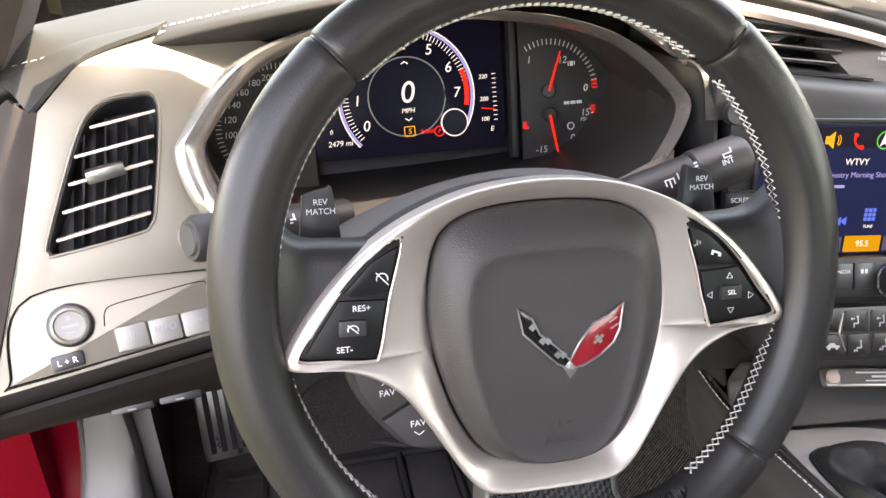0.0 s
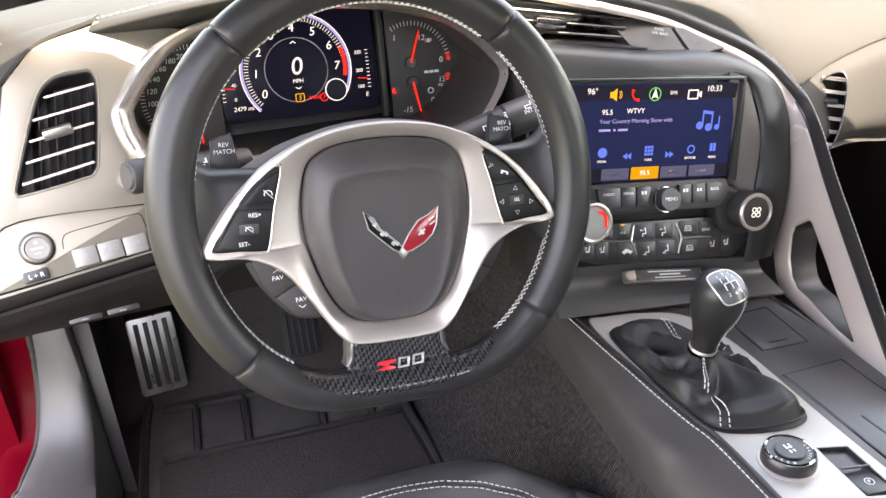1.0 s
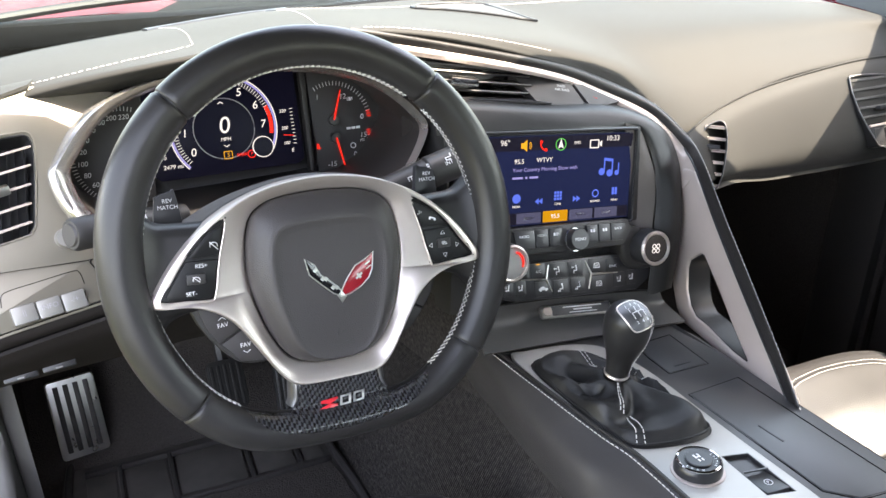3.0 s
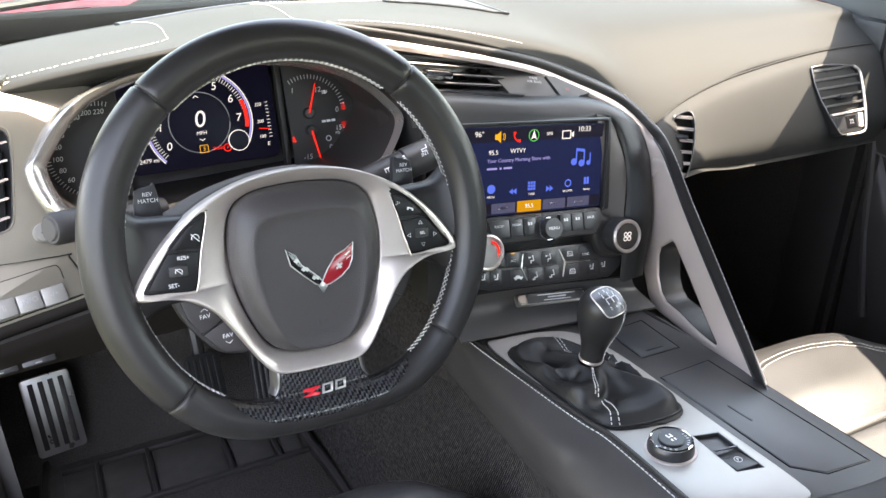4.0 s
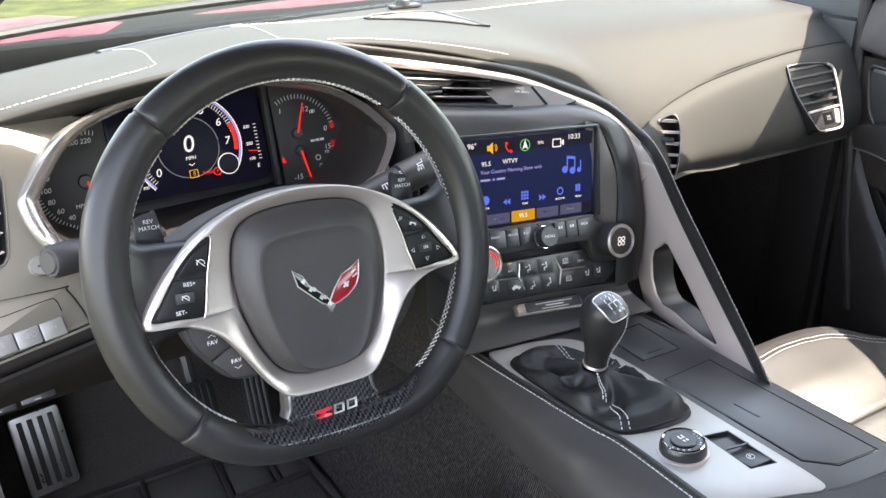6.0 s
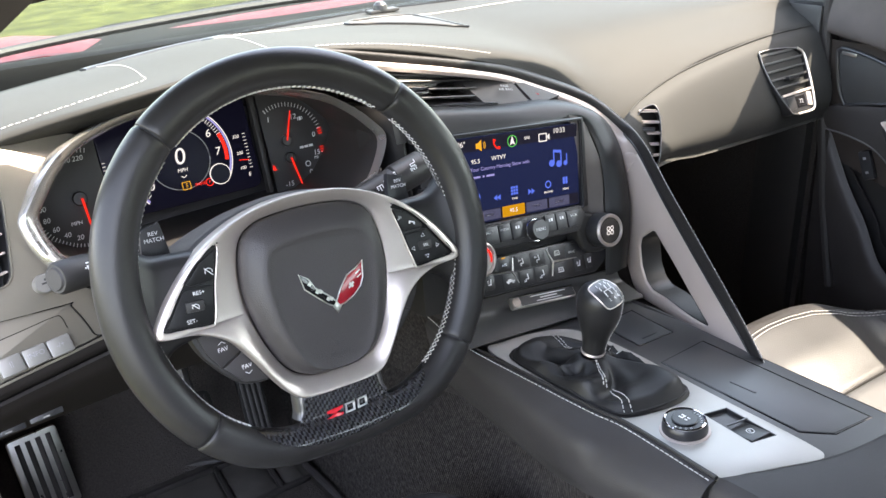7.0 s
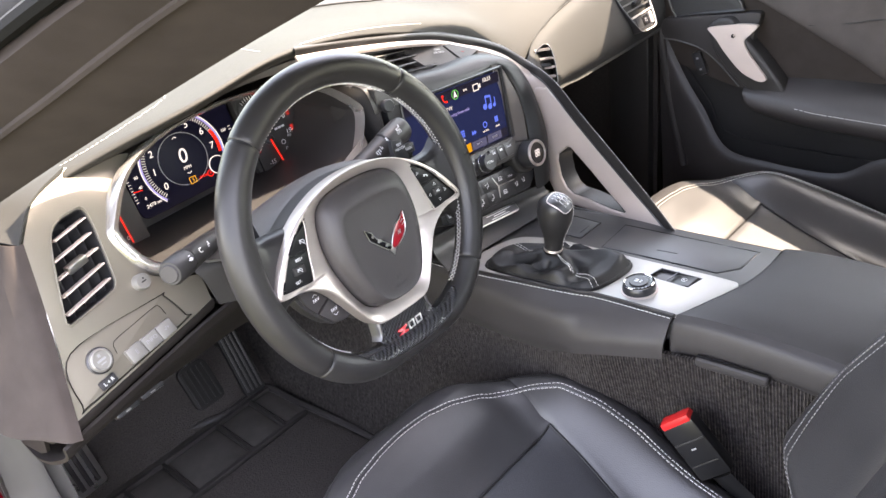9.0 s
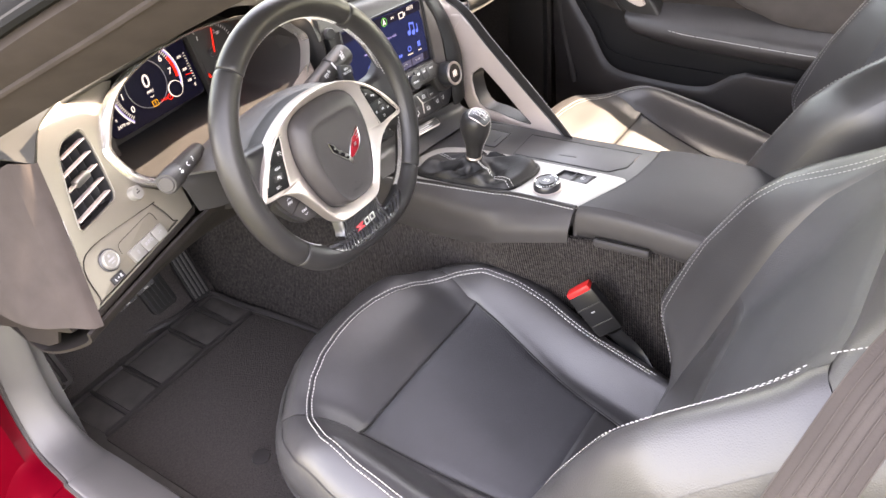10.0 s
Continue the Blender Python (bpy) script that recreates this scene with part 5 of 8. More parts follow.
corner_top = loft([[LEFT @ Vector((-0.036, 0.086, 0)), LEFT @ Vector((0.0, 0.116, -0.002)), LEFT @ Vector((0.05, 0.131, -0.004))], [Vector((-0.30, 0.24, 0.845)), Vector((-0.25, 0.26, 0.865)), Vector((-0.19, 0.255, 0.876))], [Vector((-0.345, 0.31, 0.815)), Vector((-0.30, 0.33, 0.84)), Vector((-0.19, 0.30, 0.87))]], 16, 12, 0.003)
part("corner_filler", corner_top, DASH_SKIN, dash, angle=60)
duct = thing("side_defroster", (-0.31, 0.25, 0.85), "small black side window defroster grille at the pillar foot", "vent")
part("grille_body", block(0.05, 0.016, 0.020, 0.004, pose(-0.322, 0.262, 0.858, 25, 10, -62)), SMOOTH_PLASTIC, duct)
for k in range(5):
    part("grille_slat", block(0.044, 0.0015, 0.003, 0.0004, pose(-0.3245, 0.259 , 0.8695 - 0.0036 * k, 25, 10, -62)), PLASTIC, duct)

knee = thing("knee_panel", (-0.2, 0.2, 0.6), "dark grey knee panel with two small release levers", "dashboard panel")
k1 = [(-0.335, 0.112, 0.668), (-0.25, 0.128, 0.675), (-0.14, 0.150, 0.682), (-0.06, 0.152, 0.690), (0.02, 0.150, 0.69)]
k2 = [(-0.335, 0.128, 0.645), (-0.25, 0.145, 0.650), (-0.14, 0.165, 0.655), (-0.06, 0.168, 0.665), (0.02, 0.165, 0.66)]
k3 = [(-0.335, 0.235, 0.578), (-0.25, 0.240, 0.580), (-0.14, 0.245, 0.582), (-0.06, 0.245, 0.585), (0.02, 0.24, 0.58)]
k4 = [(-0.335, 0.30, 0.566), (-0.25, 0.31, 0.568), (-0.14, 0.32, 0.568), (-0.06, 0.32, 0.568), (0.02, 0.32, 0.566)]
k5 = [(-0.335, 0.42, 0.62), (-0.25, 0.43, 0.62), (-0.14, 0.43, 0.62), (-0.06, 0.43, 0.62), (0.02, 0.43, 0.62)]
part("panel_skin", loft([k1, k2, k3, k4, k5], 30, 20, 0.004), KNEE_PLASTIC, knee, "dark brownish plastic skin", angle=60)
part("panel_end", sheet([[(-0.332, 0.190, 0.640), (-0.332, 0.215, 0.600), (-0.332, 0.25, 0.578), k4[0]], [(-0.332, 0.200, 0.668), (-0.332, 0.24, 0.668), (-0.332, 0.30, 0.668), (-0.332, 0.38, 0.668)]], 0.004), KNEE_PLASTIC, knee, "")
part("panel_floor", block(0.285, 0.24, 0.006, 0.001, pose(-0.163, 0.305, 0.676)), PLASTIC, knee, "")
for x in (-0.250, -0.217):
    lv = part("release_lever", block(0.030, 0.010, 0.008, 0.002, pose(x, 0.176 + (x + 0.247) * 0.15, 0.6195, -32, 0, 6)), SMOOTH_PLASTIC, knee, "small black release lever")
    part("lever_mark", block(0.006, 0.0008, 0.0014, 0, pose(x, 0.1700 + (x + 0.247) * 0.15, 0.6210, -32, 0, 6)), DIM_PRINT, lv)

# ---- centre stack ----
SC = pose(0.409, 0.158, 0.722, 80, 0, 0) @ pose(-0.089, 0.011, 0, 0, 0, -5.3)
stack = thing("center_stack", SC, "black centre stack with a lit colour touch screen and climate keys", "centre stack")
LS = dict(local=True)


def at(u, v, w=0.0, rx=0, ry=0, rz=0):
    return pose(u, v, w, rx, ry, rz)


# moulded body: recessed screen surround, shelf, side walls
part("backing", slab([(-0.125, 0.058), (0.106, 0.054), (0.112, -0.15), (-0.125, -0.15)], -0.06, -0.014, 0.002), PLASTIC, stack, **LS)
surround = slab([(-0.130, 0.062), (0.1085, 0.0565), (0.1140, -0.0550), (-0.120, -0.0550)], -0.014, 0.0, 0.002, None, 2, [rounded(0.204, 0.106, 0.003)])
part("screen_surround", surround, SMOOTH_PLASTIC, stack, "black screen surround", True)
part("screen_rim", tube([Vector((x, y, 0.001)) for x, y in rounded(0.208, 0.110, 0.004)], 0.0016, 6, True), SMOOTH_PLASTIC, stack, **LS)
scr = part("touch_screen", slab(rounded(0.200, 0.100, 0.002), -0.006, -0.003, 0), SCREEN_BLUE, stack, "lit blue touch screen", True)
Z = -0.0028


def screen_word(body, size, u, v, mat_, align="CENTER"):
    return words(body, size, at(u, v, Z), mat_, scr, align=align, depth=0.00008)


def screen_bars(name, spec, mat_):
    return part(name, bars(spec, Matrix(), Z), mat_, scr, **LS)


screen_bars("status_bar", [(0, 0.0415, 0.200, 0.015)], SCREEN_DARK)
Z = -0.0024
screen_word("96°", 0.0085, -0.068, 0.0430, GLOW_WHITE)
screen_word("10:33", 0.0085, 0.0720, 0.0440, GLOW_WHITE)
part("speaker_icon", slab([(-0.0485, 0.0365), (-0.0455, 0.0365), (-0.0410, 0.0330), (-0.0410, 0.0460), (-0.0455, 0.0425), (-0.0485, 0.0425)], Z, Z + 0.0003), GLOW_AMBER, scr, **LS)
for k in range(2):
    part("sound_wave", tube([Vector((-0.0405 + (0.003 + 0.002 * k) * math.cos(a), 0.0395 + (0.004 + 0.0012 * k) * math.sin(a), Z + 0.0003)) for a in (radians(d) for d in range(-50, 51, 20))], 0.0004, 4), GLOW_AMBER, scr, **LS)
part("phone_icon", tube(glide([(-0.0225, 0.0445, Z), (-0.0235, 0.0395, Z), (-0.0205, 0.0350, Z), (-0.0160, 0.0340, Z)], 10), [0.0019, 0.0016, 0.001, 0.0008, 0.0008, 0.0008, 0.0009, 0.0011, 0.0016, 0.0018], 6), GLOW_RED, scr, **LS)
part("compass_icon", tube([Vector((0.0024 + 0.0065 * math.cos(a), 0.0395 + 0.0065 * math.sin(a), Z)) for a in (radians(d) for d in range(0, 360, 20))], 0.0006, 4, True), GLOW_GREEN, scr, **LS)
part("compass_arrow", slab([(-0.0012, 0.0350), (0.0024, 0.0370), (0.0060, 0.0350), (0.0024, 0.0455)], Z, Z + 0.0003), GLOW_WHITE, scr, **LS)
screen_word("SMS", 0.0050, 0.0240, 0.0405, GLOW_WHITE)
part("camera_icon", slab(rounded(0.0125, 0.0100, 0.001), Z, Z + 0.0003, 0, at(0.0470, 0.0385), holes=[rounded(0.0100, 0.0075, 0.001)]), GLOW_WHITE, scr, **LS)
part("camera_lens", slab([(0.0540, 0.0370), (0.0570, 0.0350), (0.0570, 0.0420), (0.0540, 0.0400)], Z, Z + 0.0003), GLOW_WHITE, scr, **LS)
screen_word("95.5", 0.0072, -0.0500, 0.0220, GLOW_WHITE)
screen_word("WTVY", 0.0072, -0.0180, 0.0228, GLOW_WHITE)
screen_word("Your Country Morning Show with", 0.0060, -0.0580, 0.0128, GLOW_LILAC, "LEFT")
screen_bars("name_bar", [(-0.0515, 0.0040, 0.0130, 0.0022), (-0.0405, 0.0040, 0.0025, 0.0022), (-0.0310, 0.0040, 0.0110, 0.0022)], GLOW_LILAC)
part("note_icon", join(lathe([(0.0042, 0), (0.0042, 0.0003)], 16, at(0.0590, 0.0060, Z)), lathe([(0.0042, 0), (0.0042, 0.0003)], 16, at(0.0700, 0.0040, Z)), block(0.0016, 0.016, 0.0003, 0, at(0.0625, 0.0130, Z)), block(0.0016, 0.016, 0.0003, 0, at(0.0735, 0.0110, Z)), block(0.0126, 0.0034, 0.0003, 0, at(0.0680, 0.0195, Z, 0, 0, -8)), lathe([(0.0030, 0), (0.0030, 0.0003)], 16, at(0.0800, 0.0040, Z)), block(0.0014, 0.012, 0.0003, 0, at(0.0822, 0.0095, Z))), GLOW_BLUE, scr, **LS)
part("media_icon", lathe([(0.0052, 0), (0.0052, 0.0003)], 20, at(-0.0520, -0.0190, Z)), GLOW_BLUE, scr, **LS)
for s, u in ((-1, -0.0240), (1, 0.0270)):
    part("seek_icon", join(*[slab([(u + s * (0.0045 - d), -0.0235), (u + s * (-0.0005 - d), -0.0200), (u + s * (-0.0005 - d), -0.0270)], Z, Z + 0.0003) for d in (0, 0.0048)]), GLOW_BLUE, scr, **LS)
part("tune_icon", join(*[block(0.0028, 0.0028, 0.0003, 0, at(-0.0020 + 0.0036 * i, -0.0150 - 0.0036 * j, Z)) for i in range(3) for j in range(3)]), GLOW_BLUE, scr, **LS)
part("browse_icon", tube([Vector((0.0521 + 0.0040 * math.cos(a), -0.0190 + 0.0040 * math.sin(a), Z)) for a in (radians(d) for d in range(0, 360, 30))], 0.0008, 4, True), GLOW_BLUE, scr, **LS)
part("menu_icon", bars([(0.0765, -0.0175, 0.0030, 0.0085), (0.0805, -0.0175, 0.0030, 0.0085)], Matrix(), Z), GLOW_BLUE, scr, **LS)
for body, u in (("MEDIA", -0.0520), ("TUNE", 0.0016), ("BROWSE", 0.0521), ("MENU", 0.0790)):
    screen_word(body, 0.0034, u, -0.0282, GLOW_WHITE)
for k in range(6):
    u = -0.090 + 0.0345 * k
    tab = part("preset_tab", slab(rounded(0.0325, 0.0130, 0.0008), Z - 0.0003, Z + 0.0001, 0, at(min(max(u, -0.0835), 0.0835), -0.0420)), SCREEN_DARK, scr, **LS)
part("chosen_preset", slab(rounded(0.0325, 0.0130, 0.0008), Z + 0.0001, Z + 0.0003, 0, at(-0.0010, -0.0420)), glowing("preset_amber", (0.85, 0.42, 0.02), 0.045), scr, **LS)
words("95.5", 0.0068, at(-0.0010, -0.0420, Z + 0.0004), GLOW_WHITE, scr, depth=0.00008)
for u in (-0.0355, 0.0335, 0.0680):
    part("preset_face", slab(rounded(0.0315, 0.0120, 0.0008), Z + 0.0001, Z + 0.0002, 0, at(u, -0.0420)), glowing("preset_grey", (0.30, 0.33, 0.62), 0.015), scr, **LS)
    screen_bars("preset_bar", [(u, -0.0420, 0.012, 0.0028)], DIM_PRINT)

# shelf with the radio keys
part("key_shelf", slab([(-0.085, -0.0555), (0.088, -0.0555), (0.095, -0.068), (0.080, -0.087), (-0.072, -0.087), (-0.092, -0.068)], -0.020, 0.0135, 0.004, at(0, 0, 0, -14) @ at(0, 0.006, -0.012)), PLASTIC, stack, "black key shelf", True)
KT = at(0, 0, 0, -14) @ at(0, 0.006, -0.012)
for k, (u, w, tx) in enumerate(((-0.0525, 0.0270, "RADIO"), (-0.0300, 0.0165, "MEDIA"), (-0.0125, 0.0165, ""), (0.0365, 0.0150, ""), (0.0530, 0.0160, ""), (0.0720, 0.0200, "BACK"))):
    slant = 0.004 if k in (0, 5) else 0.0
    o = [(u - w / 2 + (slant if k == 0 else 0), -0.0800), (u + w / 2 - (slant if k == 5 else 0), -0.0800), (u + w / 2, -0.0600), (u - w / 2, -0.0600)]
    key = part("radio_key", slab(o, 0.0130, 0.0165, 0.0010, KT), SMOOTH_PLASTIC, stack, "black push key", True)
    if tx:
        words(tx, 0.0040, KT @ at(u, -0.0665, 0.0166), PRINT, key)
    else:
        part("key_symbol", bars([(u - 0.0015, -0.0665, 0.0022, 0.0034), (u + 0.0020, -0.0665, 0.0022, 0.0034)], KT, 0.0166), PRINT, key, **LS)


menu = part("menu_knob", lathe([(0.0125, 0), (0.0125, 0.013), (0.0114, 0.015), (0.0, 0.015)], 36, KT @ at(0.0125, -0.0745, 0.0125)), SMOOTH_PLASTIC, stack, "ribbed menu knob", True)
words("MENU", 0.0052, KT @ at(0.0125, -0.0745, 0.0277), PRINT, menu)
part("menu_ring", lathe([(0.0130, 0.002), (0.0136, 0.0035), (0.0130, 0.005)], 36, KT @ at(0.0125, -0.0745, 0.0125)), CHROME, menu, "", True)
for s in (-1, 1):
    pod = [(0.0215 + s * 0.062, -0.060), (0.0215 + s * 0.092, -0.064), (0.0215 + s * 0.118, -0.080), (0.0215 + s * 0.118, -0.104), (0.0215 + s * 0.100, -0.114), (0.0215 + s * 0.070, -0.104)]
    part("knob_pod", slab(soft_outline(pod if s > 0 else pod[::-1], 36)[::-1], -0.030, 0.012, 0.008, None, 3), PLASTIC, stack, "swollen black pod", True, 60)
    cx = 0.0215 + s * 0.0955
    kn = part("climate_knob", lathe([(0.0215, 0.0), (0.0210, 0.018), (0.0195, 0.0205), (0.0, 0.0205)], 40, at(cx, -0.0845, 0.012, -6)), SMOOTH_PLASTIC, stack, "round climate knob", True)
    part("knob_ring", lathe([(0.0200, 0.0195), (0.0205, 0.0215), (0.0185, 0.0230), (0.0165, 0.0222), (0.0162, 0.0205)], 40, at(cx, -0.0845, 0.012, -6)), SILVER, kn, "chrome ring", True)
    part("knob_face", lathe([(0.0162, 0.0206), (0.0162, 0.0212), (0.0, 0.0212)], 36, at(cx, -0.0845, 0.012, -6)), GLOSS if s > 0 else BRIGHT, kn, "", True)
    if s > 0:
        part("fan_sign", join(*[tube([Vector((cx + dx + 0.0024 * math.cos(a), -0.0845 + dy + 0.002 + 0.0024 * math.sin(a), 0.0335)) for a in (radians(d) for d in range(0, 360, 40))], 0.0006, 4, True) for dx, dy in ((0.0028, 0.0028), (-0.0028, 0.0028), (0.0028, -0.0028), (-0.0028, -0.0028))]), GLOW_WHITE, kn, **LS)
    else:
        part("warm_arc", tube([Vector((cx + 0.0135 * math.cos(a), -0.0845 + 0.002 + 0.0135 * math.sin(a), 0.0336)) for a in (radians(d) for d in range(-20, 71, 10))], 0.0012, 4), GLOW_RED, kn, "", True)

# climate keys on a dark six-sided plate
hv = [(-0.056, -0.0945), (0.085, -0.0950), (0.100, -0.101), (0.134, -0.118), (0.128, -0.129), (0.112, -0.1400), (-0.055, -0.1370), (-0.083, -0.129), (-0.080, -0.114)]
HT = at(0, -0.124, 0.0, -12) @ at(0, 0.124, 0.004)
cp = part("climate_plate", slab(hv[::-1], -0.02, 0.004, 0.002, HT), SMOOTH_PLASTIC, stack, "black climate panel", True)
rows_ = [(-0.045, -0.1045, 0.019, "AUTO"), (-0.024, -0.1045, 0.019, "A/C"), (0.0015, -0.1060, 0.022, ""), (0.0252, -0.1065, 0.021, ""), (0.0550, -0.1055, 0.022, ""), (0.0780, -0.1075, 0.019, "SYNC"), (-0.0650, -0.1205, 0.015, ""), (-0.0480, -0.1220, 0.014, ""), (-0.0190, -0.1255, 0.022, ""), (0.0050, -0.1260, 0.021, ""), (0.0285, -0.1260, 0.021, ""), (0.0570, -0.1270, 0.021, ""), (0.0860, -0.1250, 0.016, ""), (0.1035, -0.1240, 0.014, "")]


def icon(k, u, v):
    """Small key signs: a seated figure with an arrow, a screen with rays, or a seat."""
    z0 = 0.0047
    if k in (4, 11):
        a = [slab([(u - 0.0045, v - 0.003), (u + 0.0045, v - 0.003), (u + 0.0035, v + 0.003), (u - 0.0035, v + 0.003)], z0, z0 + 0.0002, 0, HT, holes=[[(u - 0.0035, v - 0.0022), (u + 0.0035, v - 0.0022), (u + 0.0027, v + 0.0022), (u - 0.0027, v + 0.0022)]])]
        a += [block(0.0006, 0.0048, 0.0002, 0, HT @ at(u + d, v - 0.001, z0 + 0.0002, 0, 0, 12)) for d in (-0.0018, 0, 0.0018)]
    elif k == 8:
        a = [slab([(u - 0.006, v - 0.0015), (u + 0.006, v - 0.0015), (u + 0.006, v + 0.0002), (u + 0.003, v + 0.0006), (u + 0.001, v + 0.0025), (u - 0.0025, v + 0.0025), (u - 0.0045, v + 0.0006), (u - 0.006, v + 0.0002)], z0, z0 + 0.0002, 0, HT)]
        a += [lathe([(0.0013, 0), (0.0013, 0.0003)], 10, HT @ at(u + d, v - 0.0018, z0)) for d in (-0.0035, 0.0035)]
    elif k in (6, 7, 12, 13):
        a = [block(0.0014, 0.0060, 0.0002, 0, HT @ at(u + 0.0015, v + 0.001, z0, 0, 0, -12)), block(0.0046, 0.0014, 0.0002, 0, HT @ at(u - 0.0004, v - 0.0022, z0))]
        a += [block(0.0006, 0.0034, 0.0002, 0, HT @ at(u - 0.0016 - d, v + 0.0012, z0)) for d in (0, 0.0014)]
    else:
        a = [lathe([(0.0010, 0), (0.0010, 0.0002)], 10, HT @ at(u + 0.0012, v + 0.0034, z0)), block(0.0011, 0.0045, 0.0002, 0, HT @ at(u + 0.0018, v + 0.0002, z0, 0, 0, 8)), block(0.0042, 0.0011, 0.0002, 0, HT @ at(u + 0.0002, v - 0.0020, z0)), block(0.0011, 0.0036, 0.0002, 0, HT @ at(u - 0.0018, v - 0.0034, z0))]
        a += [block(0.0030, 0.0008, 0.0002, 0, HT @ at(u - 0.0026, v + (0.0018 if k < 6 else -0.0042), z0)), block(0.0012, 0.0020, 0.0002, 0, HT @ at(u - 0.0040, v + (0.0018 if k < 6 else -0.0042), z0))]
    return join(*a)


for i, (u, v, w, tx) in enumerate(rows_):
    key = part("climate_key", slab(rounded(w, 0.0175, 0.002), 0.003, 0.0046, 0.0006, HT @ at(u, v)), SMOOTH_PLASTIC, cp, "black climate key", True)
    if tx:
        words(tx, 0.0042, HT @ at(u, v - 0.001, 0.0048), PRINT, cp)
    else:
        part("symbol", icon(i, u, v), PRINT, cp, **LS)
for u in (-0.045, -0.024):
    part("key_light", block(0.0050, 0.0014, 0.0006, 0, HT @ at(u, -0.0970, 0.0046)), GLOW_AMBER, cp, **LS)
for mid, tips in (((-0.0145, -0.1150), ((-0.0105, -0.0990), (-0.0072, -0.1300), (-0.0475, -0.1125))), ((0.0470, -0.1150), ((0.0400, -0.0990), (0.0430, -0.1320), (0.0840, -0.1165)))):
    for tip in tips:
        part("silver_rib", tube([HT @ Vector((*mid, 0.0048)), HT @ Vector((*tip, 0.0042))], [0.0014, 0.0007], 6), BRIGHT, cp, "thin silver rib", True)

# right cheek of the stack: brown-grey inner wall, black band outside it that turns into the shelf over the screen
band_out = [(0.175, 0.204, 0.834), (0.25, 0.208, 0.820), (0.33, 0.208, 0.807), (0.40, 0.209, 0.801), (0.455, 0.201, 0.783), (0.488, 0.188, 0.760), (0.496, 0.168, 0.727), (0.487, 0.148, 0.702), (0.483, 0.135, 0.673), (0.479, 0.128, 0.648), (0.481, 0.130, 0.615), (0.470, 0.122, 0.580)]
band_in = [(0.175, 0.178, 0.823), (0.25, 0.178, 0.809), (0.33, 0.175, 0.797), (0.39, 0.174, 0.788), (0.427, 0.174, 0.783), (0.446, 0.168, 0.770), (0.455, 0.155, 0.738), (0.457, 0.146, 0.712), (0.455, 0.139, 0.690), (0.450, 0.131, 0.665), (0.447, 0.126, 0.630), (0.440, 0.118, 0.580)]
band_mid = [((a[0] + b[0]) / 2 - 0.001, (a[1] + b[1]) / 2 - 0.005, (a[2] + b[2]) / 2 + 0.004) for a, b in zip(band_out, band_in)]
band_turn = [(0.175, 0.170, 0.800), (0.25, 0.170, 0.796), (0.33, 0.169, 0.788), (0.39, 0.170, 0.781), (0.424, 0.174, 0.776), (0.441, 0.170, 0.764), (0.449, 0.158, 0.736), (0.450, 0.150, 0.711), (0.448, 0.143, 0.690), (0.443, 0.136, 0.665), (0.440, 0.130, 0.630), (0.434, 0.122, 0.580)]
part("outer_band", loft([[(x + 0.001, y + 0.006, z - 0.004) for x, y, z in band_out], band_out, band_mid, band_in, band_turn], 90, 18, 0.003), BAND_BLACK, stack, "smooth black band round the screen", angle=70)
cheek = loft([[(0.414, 0.172, 0.784), (0.420, 0.162, 0.725), (0.417, 0.150, 0.655)], [(0.430, 0.172, 0.778), (0.437, 0.156, 0.722), (0.434, 0.142, 0.655)], [(0.441, 0.171, 0.766), (0.450, 0.152, 0.715), (0.442, 0.137, 0.655)]], 16, 10, 0.003)
part("cheek", cheek, CHEEK_BROWN, stack, "brownish grey inner cheek", angle=60)
lower = loft([[(0.22, 0.145, 0.60), (0.33, 0.14, 0.592), (0.455, 0.128, 0.580)], [(0.215, 0.150, 0.575), (0.33, 0.145, 0.568), (0.465, 0.125, 0.558)], [(0.21, 0.12, 0.552), (0.33, 0.11, 0.548), (0.47, 0.09, 0.548)]], 20, 10, 0.003)
part("stack_foot", lower, CONSOLE_PLASTIC, stack, "black slope down to the console", angle=60)
side_l = sheet([[(0.185, 0.175, 0.83), (0.19, 0.165, 0.70), (0.215, 0.150, 0.575)], [(0.17, 0.25, 0.83), (0.17, 0.25, 0.70), (0.20, 0.25, 0.575)]], 0.003)
part("left_side", side_l, PLASTIC, stack)
# engraved plaque on the slope
PQ = pose(0.335, 0.1280, 0.5780, 40, 0, -3) @ pose(0, 0, 0, 0, 0, -6)
plq = part("plaque", slab(rounded(0.091, 0.0150, 0.003), -0.003, 0.0020, 0.001, SC.inverted() @ PQ), BRIGHT, stack, "small chrome dealer plaque", True)
part("plaque_face", slab(rounded(0.076, 0.0118, 0.001), 0.0020, 0.0024, 0, SC.inverted() @ PQ @ at(0.0065, 0)), SMOKED, plq, "", True)
part("plaque_bar", bars([(0.008, 0.0034, 0.050, 0.0012), (0.008, 0.0, 0.024, 0.0016), (0.008, -0.0034, 0.036, 0.0010)], SC.inverted() @ PQ, 0.0026), PRINT, plq, **LS)
part("plaque_seal", lathe([(0.0058, 0.002), (0.0056, 0.0032), (0.0, 0.0036)], 24, SC.inverted() @ PQ @ at(-0.0372, 0)), TAUPE_SILVER, plq, "", True)

